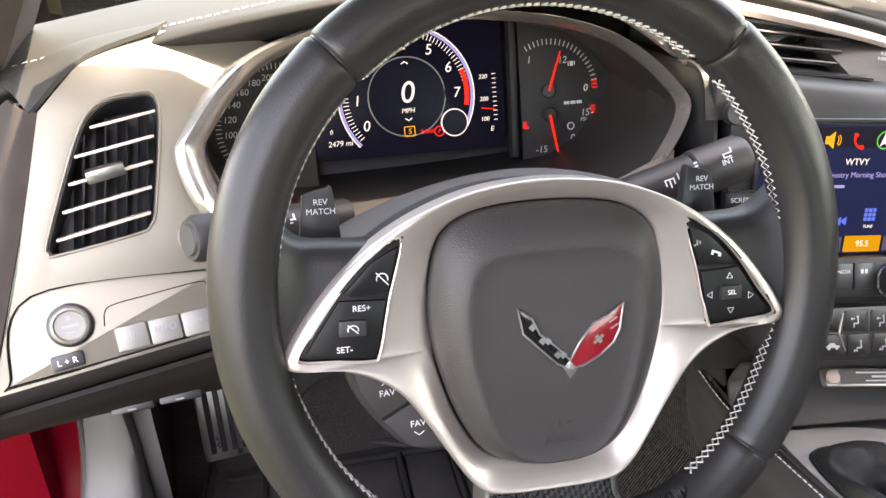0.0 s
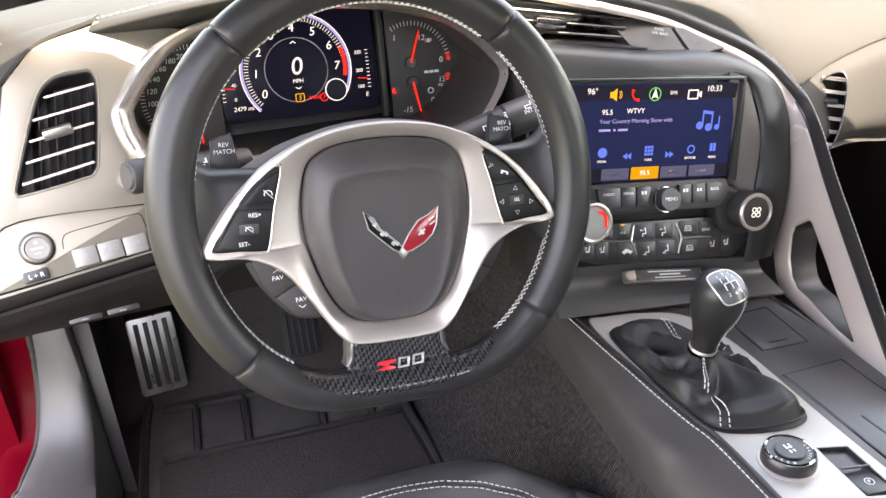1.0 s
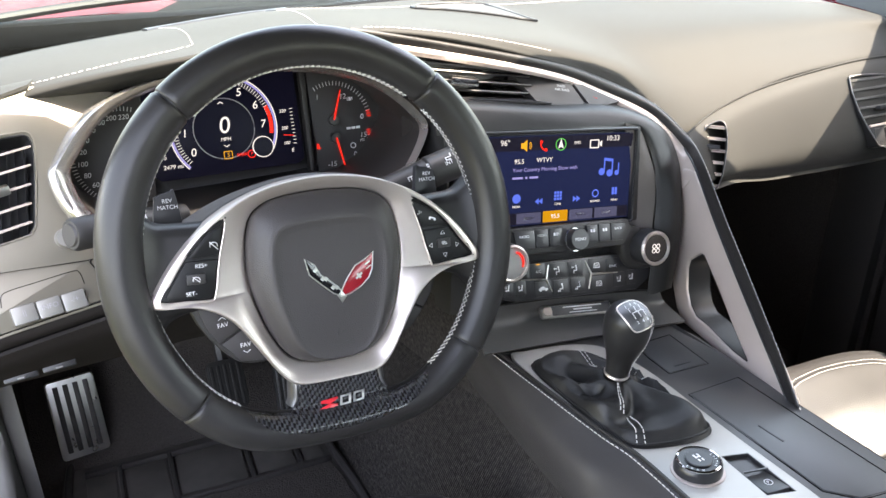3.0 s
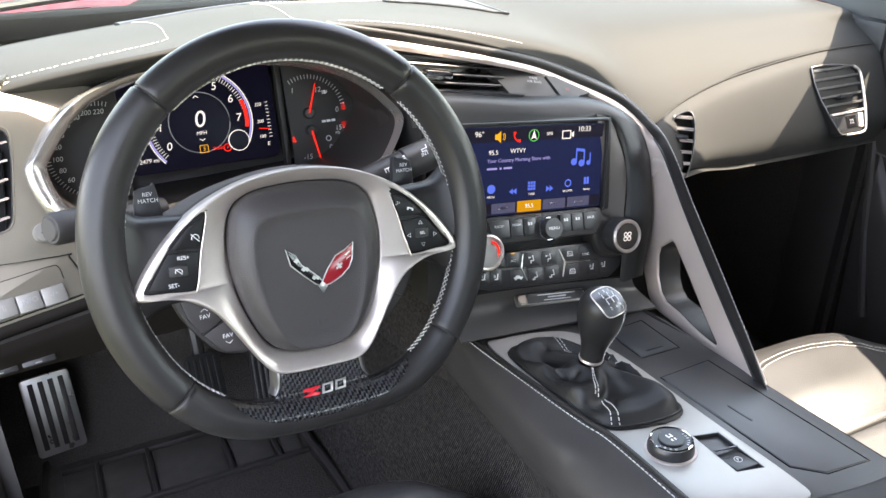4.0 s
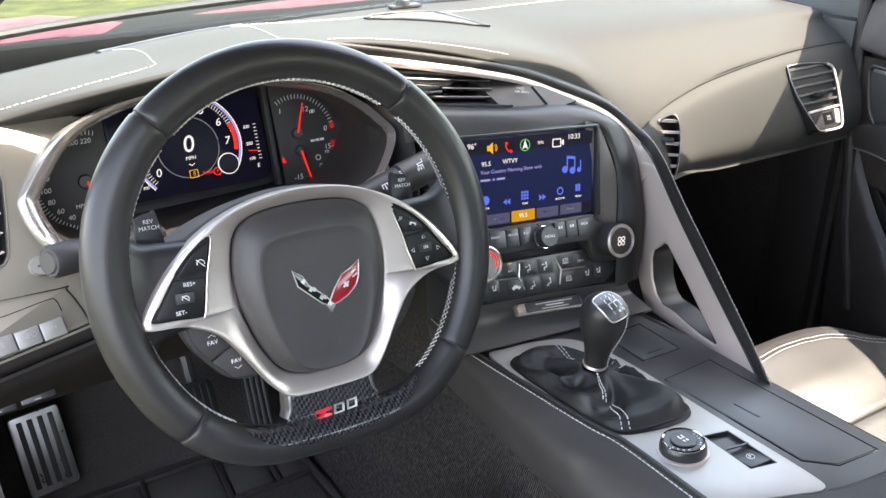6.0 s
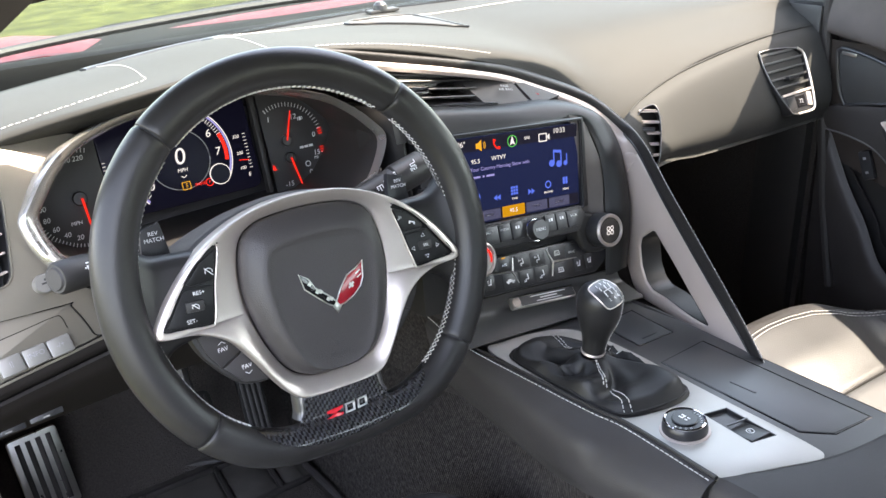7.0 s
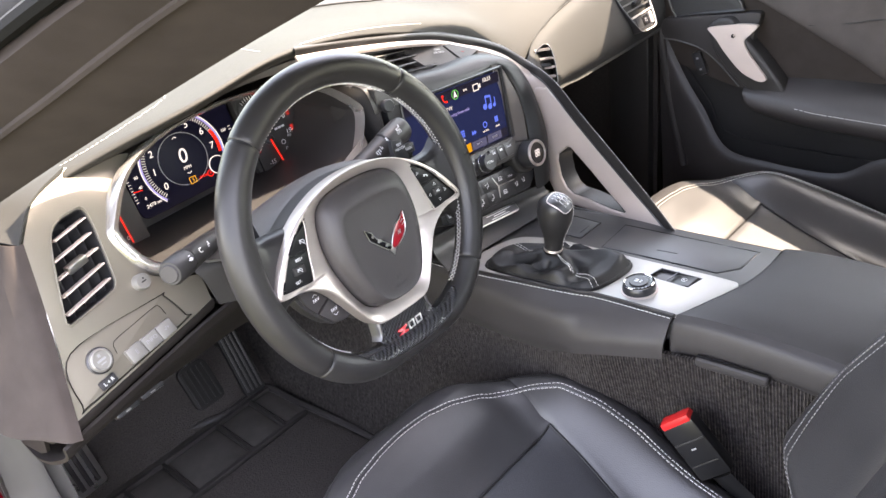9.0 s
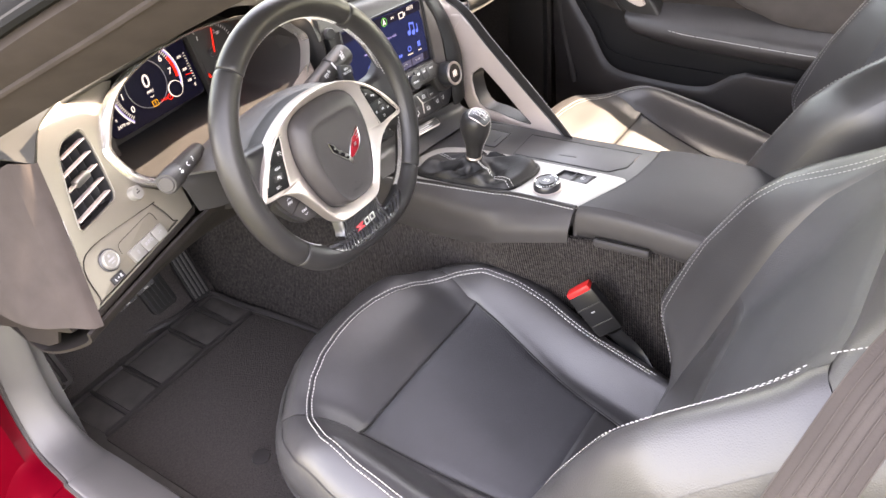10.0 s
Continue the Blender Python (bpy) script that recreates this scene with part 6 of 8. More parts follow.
# central air vents and warning keys under the arch
cv = thing("center_air_vent", (0.27, 0.24, 0.80), "black centre air vent with thin chrome vanes", "air vent")
part("vent_duct", sheet([[(0.17, 0.222, 0.868), (0.33, 0.232, 0.838)], [(0.17, 0.30, 0.86), (0.33, 0.31, 0.832)], [(0.17, 0.30, 0.825), (0.33, 0.31, 0.80)], [(0.17, 0.205, 0.832), (0.33, 0.20, 0.808)]], 0.002), SMOOTH_PLASTIC, cv)
for k in range(3):
    part("vane", tube([(0.165, 0.222 - 0.004 * k, 0.861 - 0.0095 * k), (0.318, 0.232 - 0.005 * k, 0.834 - 0.0085 * k)], 0.0017, 6, False, (0, 0, 1), 0.5), BRIGHT if k == 0 else SMOOTH_PLASTIC, cv, "thin vane")
    part("vane_blade", block(0.150, 0.016, 0.0016, 0.0004, pose(0.242, 0.236 - 0.004 * k, 0.847 - 0.0092 * k, 6, 10, 3)), SMOOTH_PLASTIC, cv)
for k in range(5):
    part("cross_vane", block(0.0014, 0.020, 0.028, 0.0003, pose(0.19 + 0.026 * k, 0.262, 0.848 - 0.0045 * k, 0, 0, 12)), SMOOTH_PLASTIC, cv)
part("vent_tab", block(0.034, 0.010, 0.0085, 0.002, pose(0.225, 0.212, 0.843, 8, 10, 3)), CHROME, cv, "chrome slider")
HZ = [Vector((0.300, 0.246, 0.835)), Vector((0.372, 0.232, 0.824)), Vector((0.426, 0.206, 0.798)), Vector((0.382, 0.196, 0.796)), Vector((0.319, 0.206, 0.8045))]
hz = thing("warning_key_panel", (0.37, 0.21, 0.79), "black hazard and airbag indicator panel", "switch panel")


def facet(pts_, lift, bevel=0.0):
    n = (pts_[1] - pts_[0]).cross(pts_[-1] - pts_[0]).normalized()
    if n.z < 0:
        n = -n
    bm = bmesh.new()
    top = [bm.verts.new(p + n * lift) for p in pts_]
    low_ = [bm.verts.new(p - n * 0.008) for p in pts_]
    bm.faces.new(top)
    for i in range(len(pts_)):
        j = (i + 1) % len(pts_)
        bm.faces.new((top[i], top[j], low_[j], low_[i]))
    return bm


part("airbag_pane", facet([HZ[0], HZ[1].lerp(HZ[0], 0.05), HZ[3].lerp(HZ[4], 0.08), HZ[4]], 0.003), CONSOLE_LEATHER, hz, "dark passenger airbag indicator")
part("hazard_key", facet([HZ[1], HZ[2], HZ[3]], 0.003), CONSOLE_LEATHER, hz, "black hazard key")
part("hazard_mark", block(0.008, 0.0012, 0.005, 0, pose(0.392, 0.2080, 0.8055, -30, 15, -20)), RED_MARK, hz)
m_pab = hz.matrix_basis.inverted() @ pose(0.352, 0.2155, 0.8195, 36, 9, -10)
for body, dv in (("PASS", 0.0045), ("AIR BAG", -0.001)):
    words(body, 0.0050, m_pab @ at(0.0, dv, 0.0006), DIM_PRINT, hz)

# ---- arch and strut ----
arch = thing("console_arch", (0.45, 0.0, 0.57), "satin silver grab strut edged in stitched black leather", "trim")
STRUT = pose(0.465, 0, 0.6, 90, 0, -99.7)


def on_strut(pts_, w=0.0):
    return [tuple(STRUT @ Vector((u, v, w - 0.05 * max(0.0, -0.09 - u)))) for u, v in pts_]


O_ = [(0.10, 0.206, 0.9100), (0.20, 0.222, 0.886), (0.35, 0.237, 0.848), (0.42, 0.232, 0.822), (0.486, 0.213, 0.788), (0.512, 0.176, 0.754)] + on_strut([(-0.113, 0.143), (-0.062, 0.103), (-0.0155, 0.0675), (0.041, 0.0235), (0.080, -0.0075), (0.112, -0.0360)], 0.001)
I_ = [(0.10, 0.206, 0.8990), (0.20, 0.220, 0.876), (0.345, 0.230, 0.838), (0.413, 0.224, 0.811), (0.478, 0.206, 0.778), (0.506, 0.172, 0.741)] + on_strut([(-0.131, 0.1320), (-0.075, 0.0885), (-0.024, 0.0487), (0.030, 0.0085), (0.062, -0.0150), (0.0945, -0.0400)], 0.0015)
S_ = [(0.10, 0.208, 0.8890), (0.20, 0.222, 0.866), (0.343, 0.227, 0.830), (0.409, 0.220, 0.804), (0.470, 0.203, 0.769), (0.496, 0.176, 0.733), (0.488, 0.146, 0.700)]
Oo = [(x + 0.008, y + 0.008, z - 0.006) for x, y, z in O_]
Od = [(x + 0.014, y + 0.014, z - 0.030) for x, y, z in O_]
part("leather_edge", loft([I_, [((a[0] + b[0]) / 2 - 0.002, (a[1] + b[1]) / 2 - 0.004, (a[2] + b[2]) / 2 + 0.003) for a, b in zip(I_, O_)], O_, Oo, Od], 70, 12, 0.003), LEATHER, arch, "stitched black leather edge", angle=70)
part("edge_thread", stitches(glide([(x - 0.0005, y + 0.000, z + 0.0012) for x, y, z in O_[4:]], 60), (-0.4, -0.3, 0.9), 0.0036, 0.002, 0.0004), GREY_THREAD, arch, "pale stitching")
part("edge_piping", tube(glide([(x - 0.001, y - 0.001, z) for x, y, z in I_[5:]], 50), 0.0013, 6), SMOOTH_PLASTIC, arch, "")
part("silver_strip", loft([I_[:7], [((a[0] + b[0]) / 2, (a[1] + b[1]) / 2 - 0.003, (a[2] + b[2]) / 2) for a, b in zip(I_[:7], S_)], S_], 40, 8, 0.003), TAUPE_SILVER, arch, "satin silver strip", angle=60)
out_s = [(-0.158, 0.122), (-0.131, 0.1285), (-0.075, 0.0885), (-0.024, 0.0487), (0.030, 0.0085), (0.062, -0.0150), (0.0955, -0.0410), (0.100, -0.0500), (0.069, -0.0520), (0.030, -0.0560), (-0.014, -0.0590), (-0.060, -0.0620), (-0.090, -0.0640), (-0.112, -0.0655), (-0.129, -0.0545), (-0.1445, -0.0300), (-0.1510, 0.0), (-0.157, 0.040), (-0.168, 0.090)]
hole = [(-0.0935, 0.0375), (-0.0870, 0.0380), (-0.0485, 0.0112), (-0.0105, -0.0175), (0.0200, -0.0385), (0.0185, -0.0420), (-0.008, -0.0440), (-0.031, -0.0433), (-0.058, -0.0415), (-0.086, -0.0430), (-0.1000, -0.0360), (-0.1110, -0.0190), (-0.1165, 0.0080), (-0.1140, 0.0200)]
hole = [(x, y) for i, p in enumerate(hole) for x, y in (p, ((p[0] + hole[(i + 1) % len(hole)][0]) / 2, (p[1] + hole[(i + 1) % len(hole)][1]) / 2))]
part("strut", slab(out_s[::-1], -0.012, 0.0, 0.0045, STRUT, 4, [hole]), TAUPE_SILVER, arch, "satin silver strut with a three-cornered opening", angle=40)
lip_rows = [[(x, y, -0.002) for x, y in hole], [(x * 0.97 - 0.0015, y * 0.95 - 0.001, -0.012) for x, y in hole], [(x * 0.97 - 0.0015, y * 0.95 - 0.001, -0.030) for x, y in hole]]
part("opening_lip", moved(sheet(lip_rows, 0.001, True), STRUT), BAND_BLACK, arch, "black lining of the opening", angle=60)

# ---- centre console ----
CON = pose(0, 0, 0.557, -4.9, 0, 0)
con = thing("center_console", CON, "black leather and satin silver centre console between the seats", "console")


top_o = [(0.222, 0.150), (0.330, 0.150), (0.455, 0.120), (0.462, 0.060), (0.452, -0.100), (0.446, -0.262), (0.345, -0.262), (0.245, -0.215)]
boot_o = soft_outline([(0.247, 0.078), (0.275, 0.085), (0.304, 0.083), (0.320, 0.060), (0.334, 0.0), (0.341, -0.080), (0.339, -0.104), (0.318, -0.113), (0.285, -0.108), (0.256, -0.094), (0.248, -0.06), (0.245, 0.0)], 96)
part("top_plate", slab(top_o[::-1], -0.03, -0.0035, 0.002, None, 2), CONSOLE_PLASTIC, con, "smooth black console top", True)
plate_o = [(0.240, 0.108), (0.262, 0.114), (0.300, 0.108), (0.335, 0.092), (0.350, 0.060), (0.356, 0.0), (0.352, -0.12), (0.350, -0.225), (0.343, -0.251), (0.315, -0.242), (0.275, -0.224), (0.252, -0.208), (0.247, -0.10), (0.242, 0.0)]
brake_o = [(0.318, -0.140), (0.343, -0.147), (0.340, -0.206), (0.314, -0.199)]
PLATE_SILVER = material("shifter_plate_silver", (0.43, 0.412, 0.382), 0.36, metal=0.2, grain=0.05, grain_scale=1800, vary=0.04, vary_scale=16, rough_vary=0.05)
part("silver_plate", slab(soft_outline(plate_o, 70)[::-1], -0.004, 0.0010, 0.0012, None, 2, [boot_o, brake_o]), PLATE_SILVER, con, "satin silver shifter plate", True)
# mode knob
md = part("mode_knob", lathe([(0.0212, 0), (0.0212, 0.006), (0.0200, 0.0105), (0.0188, 0.0120), (0.0150, 0.0116), (0.0, 0.0114)], 44, pose(0.285, -0.1475, 0.001)), SMOOTH_PLASTIC, con, "round drive mode knob", True)
part("mode_ring", lathe([(0.0194, 0.0108), (0.0197, 0.0122), (0.0186, 0.0130), (0.0176, 0.0125), (0.0174, 0.0114)], 44, pose(0.285, -0.1475, 0.001)), CHROME, md, "chrome ring", True)
part("mode_collar", lathe([(0.0240, 0.0), (0.0232, 0.0022), (0.0214, 0.0026)], 44, pose(0.285, -0.1475, 0.0)), TAUPE_SILVER, md, "", True)
part("mode_button", lathe([(0.0118, 0.0112), (0.0118, 0.0128), (0.0112, 0.0134), (0.0, 0.0136)], 36, pose(0.285, -0.1475, 0.001)), SMOOTH_PLASTIC, md, "", True)
part("button_gap", lathe([(0.0126, 0.0116), (0.0126, 0.0121), (0.0119, 0.0121)], 36, pose(0.285, -0.1475, 0.001)), GLOSS, md, "", True)
for body, a0, a1 in (("MODE", 245, 190), ("SELECT", 300, 365)):
    for k, ch in enumerate(body):
        a = a0 + (a1 - a0) * k / (len(body) - 1)
        words(ch, 0.0028, pose(0.285 + 0.0152 * math.cos(radians(a)), -0.1475 + 0.0152 * math.sin(radians(a)), 0.0128, 0, 0, a + 90 if a > 200 else a - 90), PRINT, md)
part("mode_symbol", bars([(0.2830, -0.1445, 0.0014, 0.0050), (0.2870, -0.1445, 0.0014, 0.0050), (0.2850, -0.1460, 0.0050, 0.0010), (0.2832, -0.1505, 0.0014, 0.0030), (0.2868, -0.1505, 0.0014, 0.0030)], Matrix(), 0.0147), PRINT, md, local=True)
# parking brake switch in its well
part("brake_well", slab(brake_o[::-1], -0.022, -0.014, 0.0, None), GLOSS, con, "black switch well", True)
part("well_wall", sheet([[(x, y, 0.0005) for x, y in brake_o], [(x, y, -0.022) for x, y in brake_o]], 0.0008, True), SMOOTH_PLASTIC, con, "", True)
sw = part("brake_switch", block(0.0235, 0.030, 0.010, 0.002, pose(0.3275, -0.1860, -0.0045, -8, 0, -4)), SMOOTH_PLASTIC, con, "black parking brake switch", True)
part("switch_edge", block(0.0235, 0.0016, 0.0016, 0.0003, pose(0.3290, -0.1710, 0.0022, 0, 0, -10)), SMOKED, sw, "", True)
part("brake_symbol", tube([Vector((0.3275 + 0.0036 * math.cos(a), -0.1870 + 0.0036 * math.sin(a), 0.0014)) for a in (radians(d) for d in range(0, 360, 30))], 0.0004, 4, True), PRINT, sw, "", True)
words("P", 0.0050, pose(0.3275, -0.1870, 0.0012, 0, 0, -5), PRINT, sw)
# storage lids
part("cup_lid", slab([(0.3680, -0.0410), (0.4345, -0.0380), (0.4300, -0.2380), (0.3850, -0.2330), (0.3650, -0.2120)][::-1], -0.010, -0.0026, 0.0010), CONSOLE_PLASTIC, con, "black sliding lid", True)
part("lid_gap", tube([Vector((x, y, -0.0036)) for x, y in ((0.3665, -0.0392), (0.4360, -0.0362), (0.4315, -0.2398), (0.3842, -0.2348), (0.3635, -0.2126))], 0.0007, 5, True), GLOSS, con, "", True)
part("lid_grip", block(0.030, 0.0025, 0.0014, 0.0005, pose(0.388, -0.130, -0.0026, 0, 0, -88)), SMOOTH_PLASTIC, con, "", True)
part("small_lid", slab([(0.3800, 0.0420), (0.3780, 0.0050), (0.4270, 0.0030), (0.4340, 0.0750), (0.3860, 0.0720)], -0.010, -0.0026, 0.0010), CONSOLE_PLASTIC, con, "small black lid", True)
part("lid_gap", tube([Vector((x, y, -0.0036)) for x, y in ((0.3785, 0.0420), (0.3765, 0.0035), (0.4285, 0.0015), (0.4355, 0.0765), (0.3845, 0.0735))], 0.0007, 5, True), GLOSS, con, "", True)
part("lid_grip", block(0.022, 0.0022, 0.0014, 0.0005, pose(0.402, 0.0130, -0.0026)), SMOOTH_PLASTIC, con, "", True)

# padded flank on the driver's side, with its stitched edge
fl_a = [(0.225, 0.215, 0.552), (0.228, 0.144, 0.5455), (0.238, 0.0, 0.558), (0.2440, -0.070, 0.5645), (0.249, -0.113, 0.569), (0.247, -0.214, 0.578)]
fl_b = [(0.219, 0.215, 0.548), (0.221, 0.144, 0.5435), (0.230, 0.0, 0.556), (0.2355, -0.070, 0.5620), (0.240, -0.113, 0.566), (0.238, -0.214, 0.575)]
fl_c = [(0.216, 0.215, 0.535), (0.216, 0.144, 0.528), (0.211, 0.0, 0.534), (0.212, -0.070, 0.545), (0.222, -0.113, 0.552), (0.230, -0.214, 0.565)]
fl_d = [(0.229, 0.215, 0.472), (0.226, 0.144, 0.474), (0.217, 0.0, 0.486), (0.208, -0.070, 0.509), (0.208, -0.113, 0.529), (0.222, -0.214, 0.552)]
fl_e = [(0.254, 0.215, 0.422), (0.249, 0.144, 0.430), (0.237, 0.0, 0.447), (0.219, -0.070, 0.480), (0.208, -0.113, 0.504), (0.220, -0.214, 0.532)]
part("padded_flank", loft([fl_a, fl_b, fl_c, fl_d, fl_e], 50, 18, 0.004), CONSOLE_LEATHER, con, "padded black leather flank", angle=70)
part("flank_thread", stitches(glide([(x - 0.0045, y, z - 0.0002) for x, y, z in fl_a], 50), (-0.3, 0, 1), 0.0040, 0.0018, 0.0006), THREAD, con, "pale stitching")
part("flank_piping", tube(glide([(x + 0.002, y, z + 0.001) for x, y, z in fl_a], 50), 0.0022, 6), LEATHER, con, "")
# ribbed carpet on the tunnel below
tn = [[(0.262, 0.70, 0.40), (0.262, 0.40, 0.415), (0.254, 0.144, 0.437), (0.242, 0.0, 0.454), (0.225, -0.070, 0.486), (0.214, -0.113, 0.511), (0.228, -0.214, 0.540), (0.250, -0.50, 0.552), (0.255, -0.90, 0.55)],
      [(0.175, 0.70, 0.30), (0.182, 0.40, 0.31), (0.186, 0.144, 0.32), (0.196, 0.0, 0.34), (0.212, -0.070, 0.36), (0.226, -0.113, 0.38), (0.240, -0.214, 0.38), (0.245, -0.50, 0.38), (0.25, -0.90, 0.38)],
      [(0.125, 0.70, 0.165), (0.130, 0.40, 0.165), (0.135, 0.144, 0.165), (0.170, 0.0, 0.165), (0.195, -0.070, 0.165), (0.222, -0.113, 0.165), (0.232, -0.214, 0.165), (0.24, -0.50, 0.165), (0.245, -0.90, 0.165)]]
RIBBED = material("ribbed_black_carpet", (0.082, 0.073, 0.069), 0.95, grain=0.8, grain_scale=380, vary=0.5, vary_scale=190, spec=0.1)
pile(RIBBED)
rt = RIBBED.node_tree
wave = rt.nodes.new("ShaderNodeTexWave")
wave.bands_direction = "Y"
wave.inputs["Scale"].default_value = 85
wave.inputs["Distortion"].default_value = 0.5
wave.inputs["Detail"].default_value = 2
wave.inputs["Detail Scale"].default_value = 2.0
rco = [q for q in rt.nodes if q.bl_idname == "ShaderNodeTexCoord"][0]
rbump = rt.nodes.new("ShaderNodeBump")
rbump.inputs["Strength"].default_value = 1.0
rbump.inputs["Distance"].default_value = 0.0040
rt.links.new(rco.outputs["Object"], wave.inputs["Vector"])
rmix = rt.nodes.new("ShaderNodeMix")
rmix.data_type, rmix.blend_type = "RGBA", "MULTIPLY"
rmix.inputs[0].default_value = 0.65
rbase = rt.nodes["Principled BSDF"].inputs["Base Color"]
rt.links.new(rbase.links[0].from_socket, rmix.inputs[6])
rt.links.new(wave.outputs["Color"], rmix.inputs[7])
rt.links.new(rmix.outputs[2], rbase)
rt.links.new(wave.outputs["Fac"], rbump.inputs["Height"])
fine = [q for q in rt.nodes if q.bl_idname == "ShaderNodeBump" and q is not rbump][0]
rt.links.new(fine.outputs["Normal"], rbump.inputs["Normal"])
rt.links.new(rbump.outputs["Normal"], rt.nodes["Principled BSDF"].inputs["Normal"])
part("tunnel_carpet", loft(tn, 80, 12, 0.006), RIBBED, con, "ribbed black carpet on the tunnel", angle=70)
part("tunnel_carpet", loft([[(0.71 - x, y, z - 0.03 if z > 0.2 else z) for x, y, z in r] for r in tn][::-1], 60, 10, 0.006), RIBBED, con, "ribbed black carpet on the tunnel", angle=70)
part("tunnel_carpet", loft([[(0.226, 0.19, 0.565), (0.222, 0.40, 0.575), (0.21, 0.74, 0.58)], [(0.240, 0.19, 0.50), (0.225, 0.40, 0.50), (0.205, 0.74, 0.48)], [(0.256, 0.19, 0.42), (0.228, 0.40, 0.40), (0.19, 0.74, 0.36)]], 20, 10, 0.005), RIBBED, con, "black carpet below the centre stack", angle=70)
part("right_flank", loft([[(0.452, 0.16, 0.548), (0.456, 0.0, 0.553), (0.448, -0.262, 0.575)], [(0.475, 0.16, 0.520), (0.472, 0.0, 0.520), (0.462, -0.262, 0.540)], [(0.53, 0.16, 0.40), (0.49, 0.0, 0.42), (0.466, -0.262, 0.46)]], 20, 10, 0.004), LEATHER, con, angle=70)

# armrest
arm = thing("armrest", (0.34, -0.45, 0.52), "padded black leather console armrest with a latch", "armrest")
AF = ((0.2455, -0.2150), (0.275, -0.2330), (0.315, -0.2520), (0.345, -0.2610), (0.385, -0.2660), (0.430, -0.2650))


def arm_row(dy, dz, shrink=0.0):
    return [(x + (0.338 - x) * shrink, y + dy, 0.557 - y * 0.086 + dz - 0.006 * abs((x - 0.338) / 0.1) ** 3) for x, y in AF]


ar = [arm_row(0.0, -0.045), arm_row(-0.001, -0.006), arm_row(-0.004, 0.008), arm_row(-0.012, 0.0165), arm_row(-0.08, 0.024), arm_row(-0.20, 0.022), arm_row(-0.36, 0.010), arm_row(-0.50, -0.010), arm_row(-0.54, -0.06)]
part("pad", loft(ar, 24, 50), CONSOLE_LEATHER, arm, "padded leather top", angle=75)
L_ = [r[0] for r in ar[1:-1]]
flank = [[(x, y, z) for x, y, z in L_], [(x - 0.010, y, z - 0.010) for x, y, z in L_], [(x - 0.014, y - 0.004, z - 0.035) for x, y, z in L_], [(x - 0.008, y - 0.012, z - 0.050) for x, y, z in L_]]
part("pad_side", loft(flank, 50, 14, 0.003), CONSOLE_LEATHER, arm, "rolled leather side", angle=75)
R_ = [r[-1] for r in ar[1:-1]]
part("pad_side", loft([[(x, y, z) for x, y, z in R_], [(x + 0.012, y, z - 0.012) for x, y, z in R_], [(x + 0.012, y, z - 0.06) for x, y, z in R_]], 40, 10, 0.003), LEATHER, arm, "rolled leather side", angle=75)
part("side_core", block(0.030, 0.30, 0.060, 0.006, pose(0.255, -0.375, 0.535)), LEATHER, arm, "")
part("latch", block(0.016, 0.086, 0.014, 0.006, pose(0.231, -0.296, 0.546, -4, 0, 1), 3), CONSOLE_LEATHER, arm, "black moulded latch")
part("latch_gap", block(0.004, 0.082, 0.0020, 0.0008, pose(0.2275, -0.296, 0.5545, -4, 0, 1)), GLOSS, arm, "")
part("pad_thread", stitches(glide([(x, y - 0.0065, z + 0.0008) for x, y, z in ar[2]], 30), (0, 0.3, 1), 0.0040, 0.0022, 0.0006), THREAD, arm, "pale stitching")

# ---- gear lever ----
lever = thing("gear_lever", CON @ Matrix.Translation((0.296, -0.012, 0)), "leather gear lever with a silver shift pattern cap and black gaiter", "gear lever")


S0, S1 = Vector((0.2985, -0.0045, 0.578)), Vector((0.3018, -0.0112, 0.652))
apex = S0
n = len(boot_o)
FOLDS = ((1.9, 0.10, 0.9), (-2.35, 0.55, 1.0), (-1.20, 0.30, 1.0), (0.35, 0.45, 0.8), (2.75, 0.42, 0.8), (-0.45, 0.62, 0.7))
rows = []
for k in range(33):
    f = k / 32
    ring = []
    for i, (x, y) in enumerate(boot_o):
        p0 = CON @ Vector((x, y, 0.0015))
        a = math.atan2(y - S0.y, x - S0.x)
        rad = Vector((math.cos(a), math.sin(a), 0))
        p1 = apex + rad * 0.0132
        p = p0.lerp(p1, f)
        # a slack bag: it swells just inside the opening, sinks, then climbs a short neck
        p.z = p0.z + 0.0100 * sstep(0.0, 0.16, f) - 0.0100 * sstep(0.30, 0.80, f) + (p1.z - p0.z) * sstep(0.46, 1.0, f) ** 0.85
        lift = 0.0
        for fa, turn_, amp in FOLDS:
            d = (a - fa - turn_ * 1.7 * (f - 0.4) + math.pi) % (2 * math.pi) - math.pi
            lift += amp * (math.exp(-(d / 0.22) ** 2) - 0.9 * math.exp(-((d - 0.36) / 0.15) ** 2))
        lift += 0.22 * noise.noise(Vector((rad.x * 2.6, rad.y * 2.6, f * 4.5)))
        w = (math.sin(math.pi * min(1.0, f * 1.02)) ** 0.7) * (1 - 0.35 * f) * (1 - 0.75 * sstep(0.62, 0.92, f))
        p = p + Vector((0, 0, 0.0115 * lift * w)) + rad * (0.0070 * lift * w * (1 if f > 0.35 else f / 0.35))
        p.z = max(p.z, p0.z - 0.005)
        ring.append(p)
    rows.append(ring)
part("gaiter", sheet(rows, 0.0, True), GAITER_LEATHER, lever, "folded black leather gaiter", angle=80)
part("gaiter_hem", tube([q + Vector((0, 0, 0.0012)) for q in rows[1]], 0.0012, 5, True), GAITER_LEATHER, lever, "", angle=80)
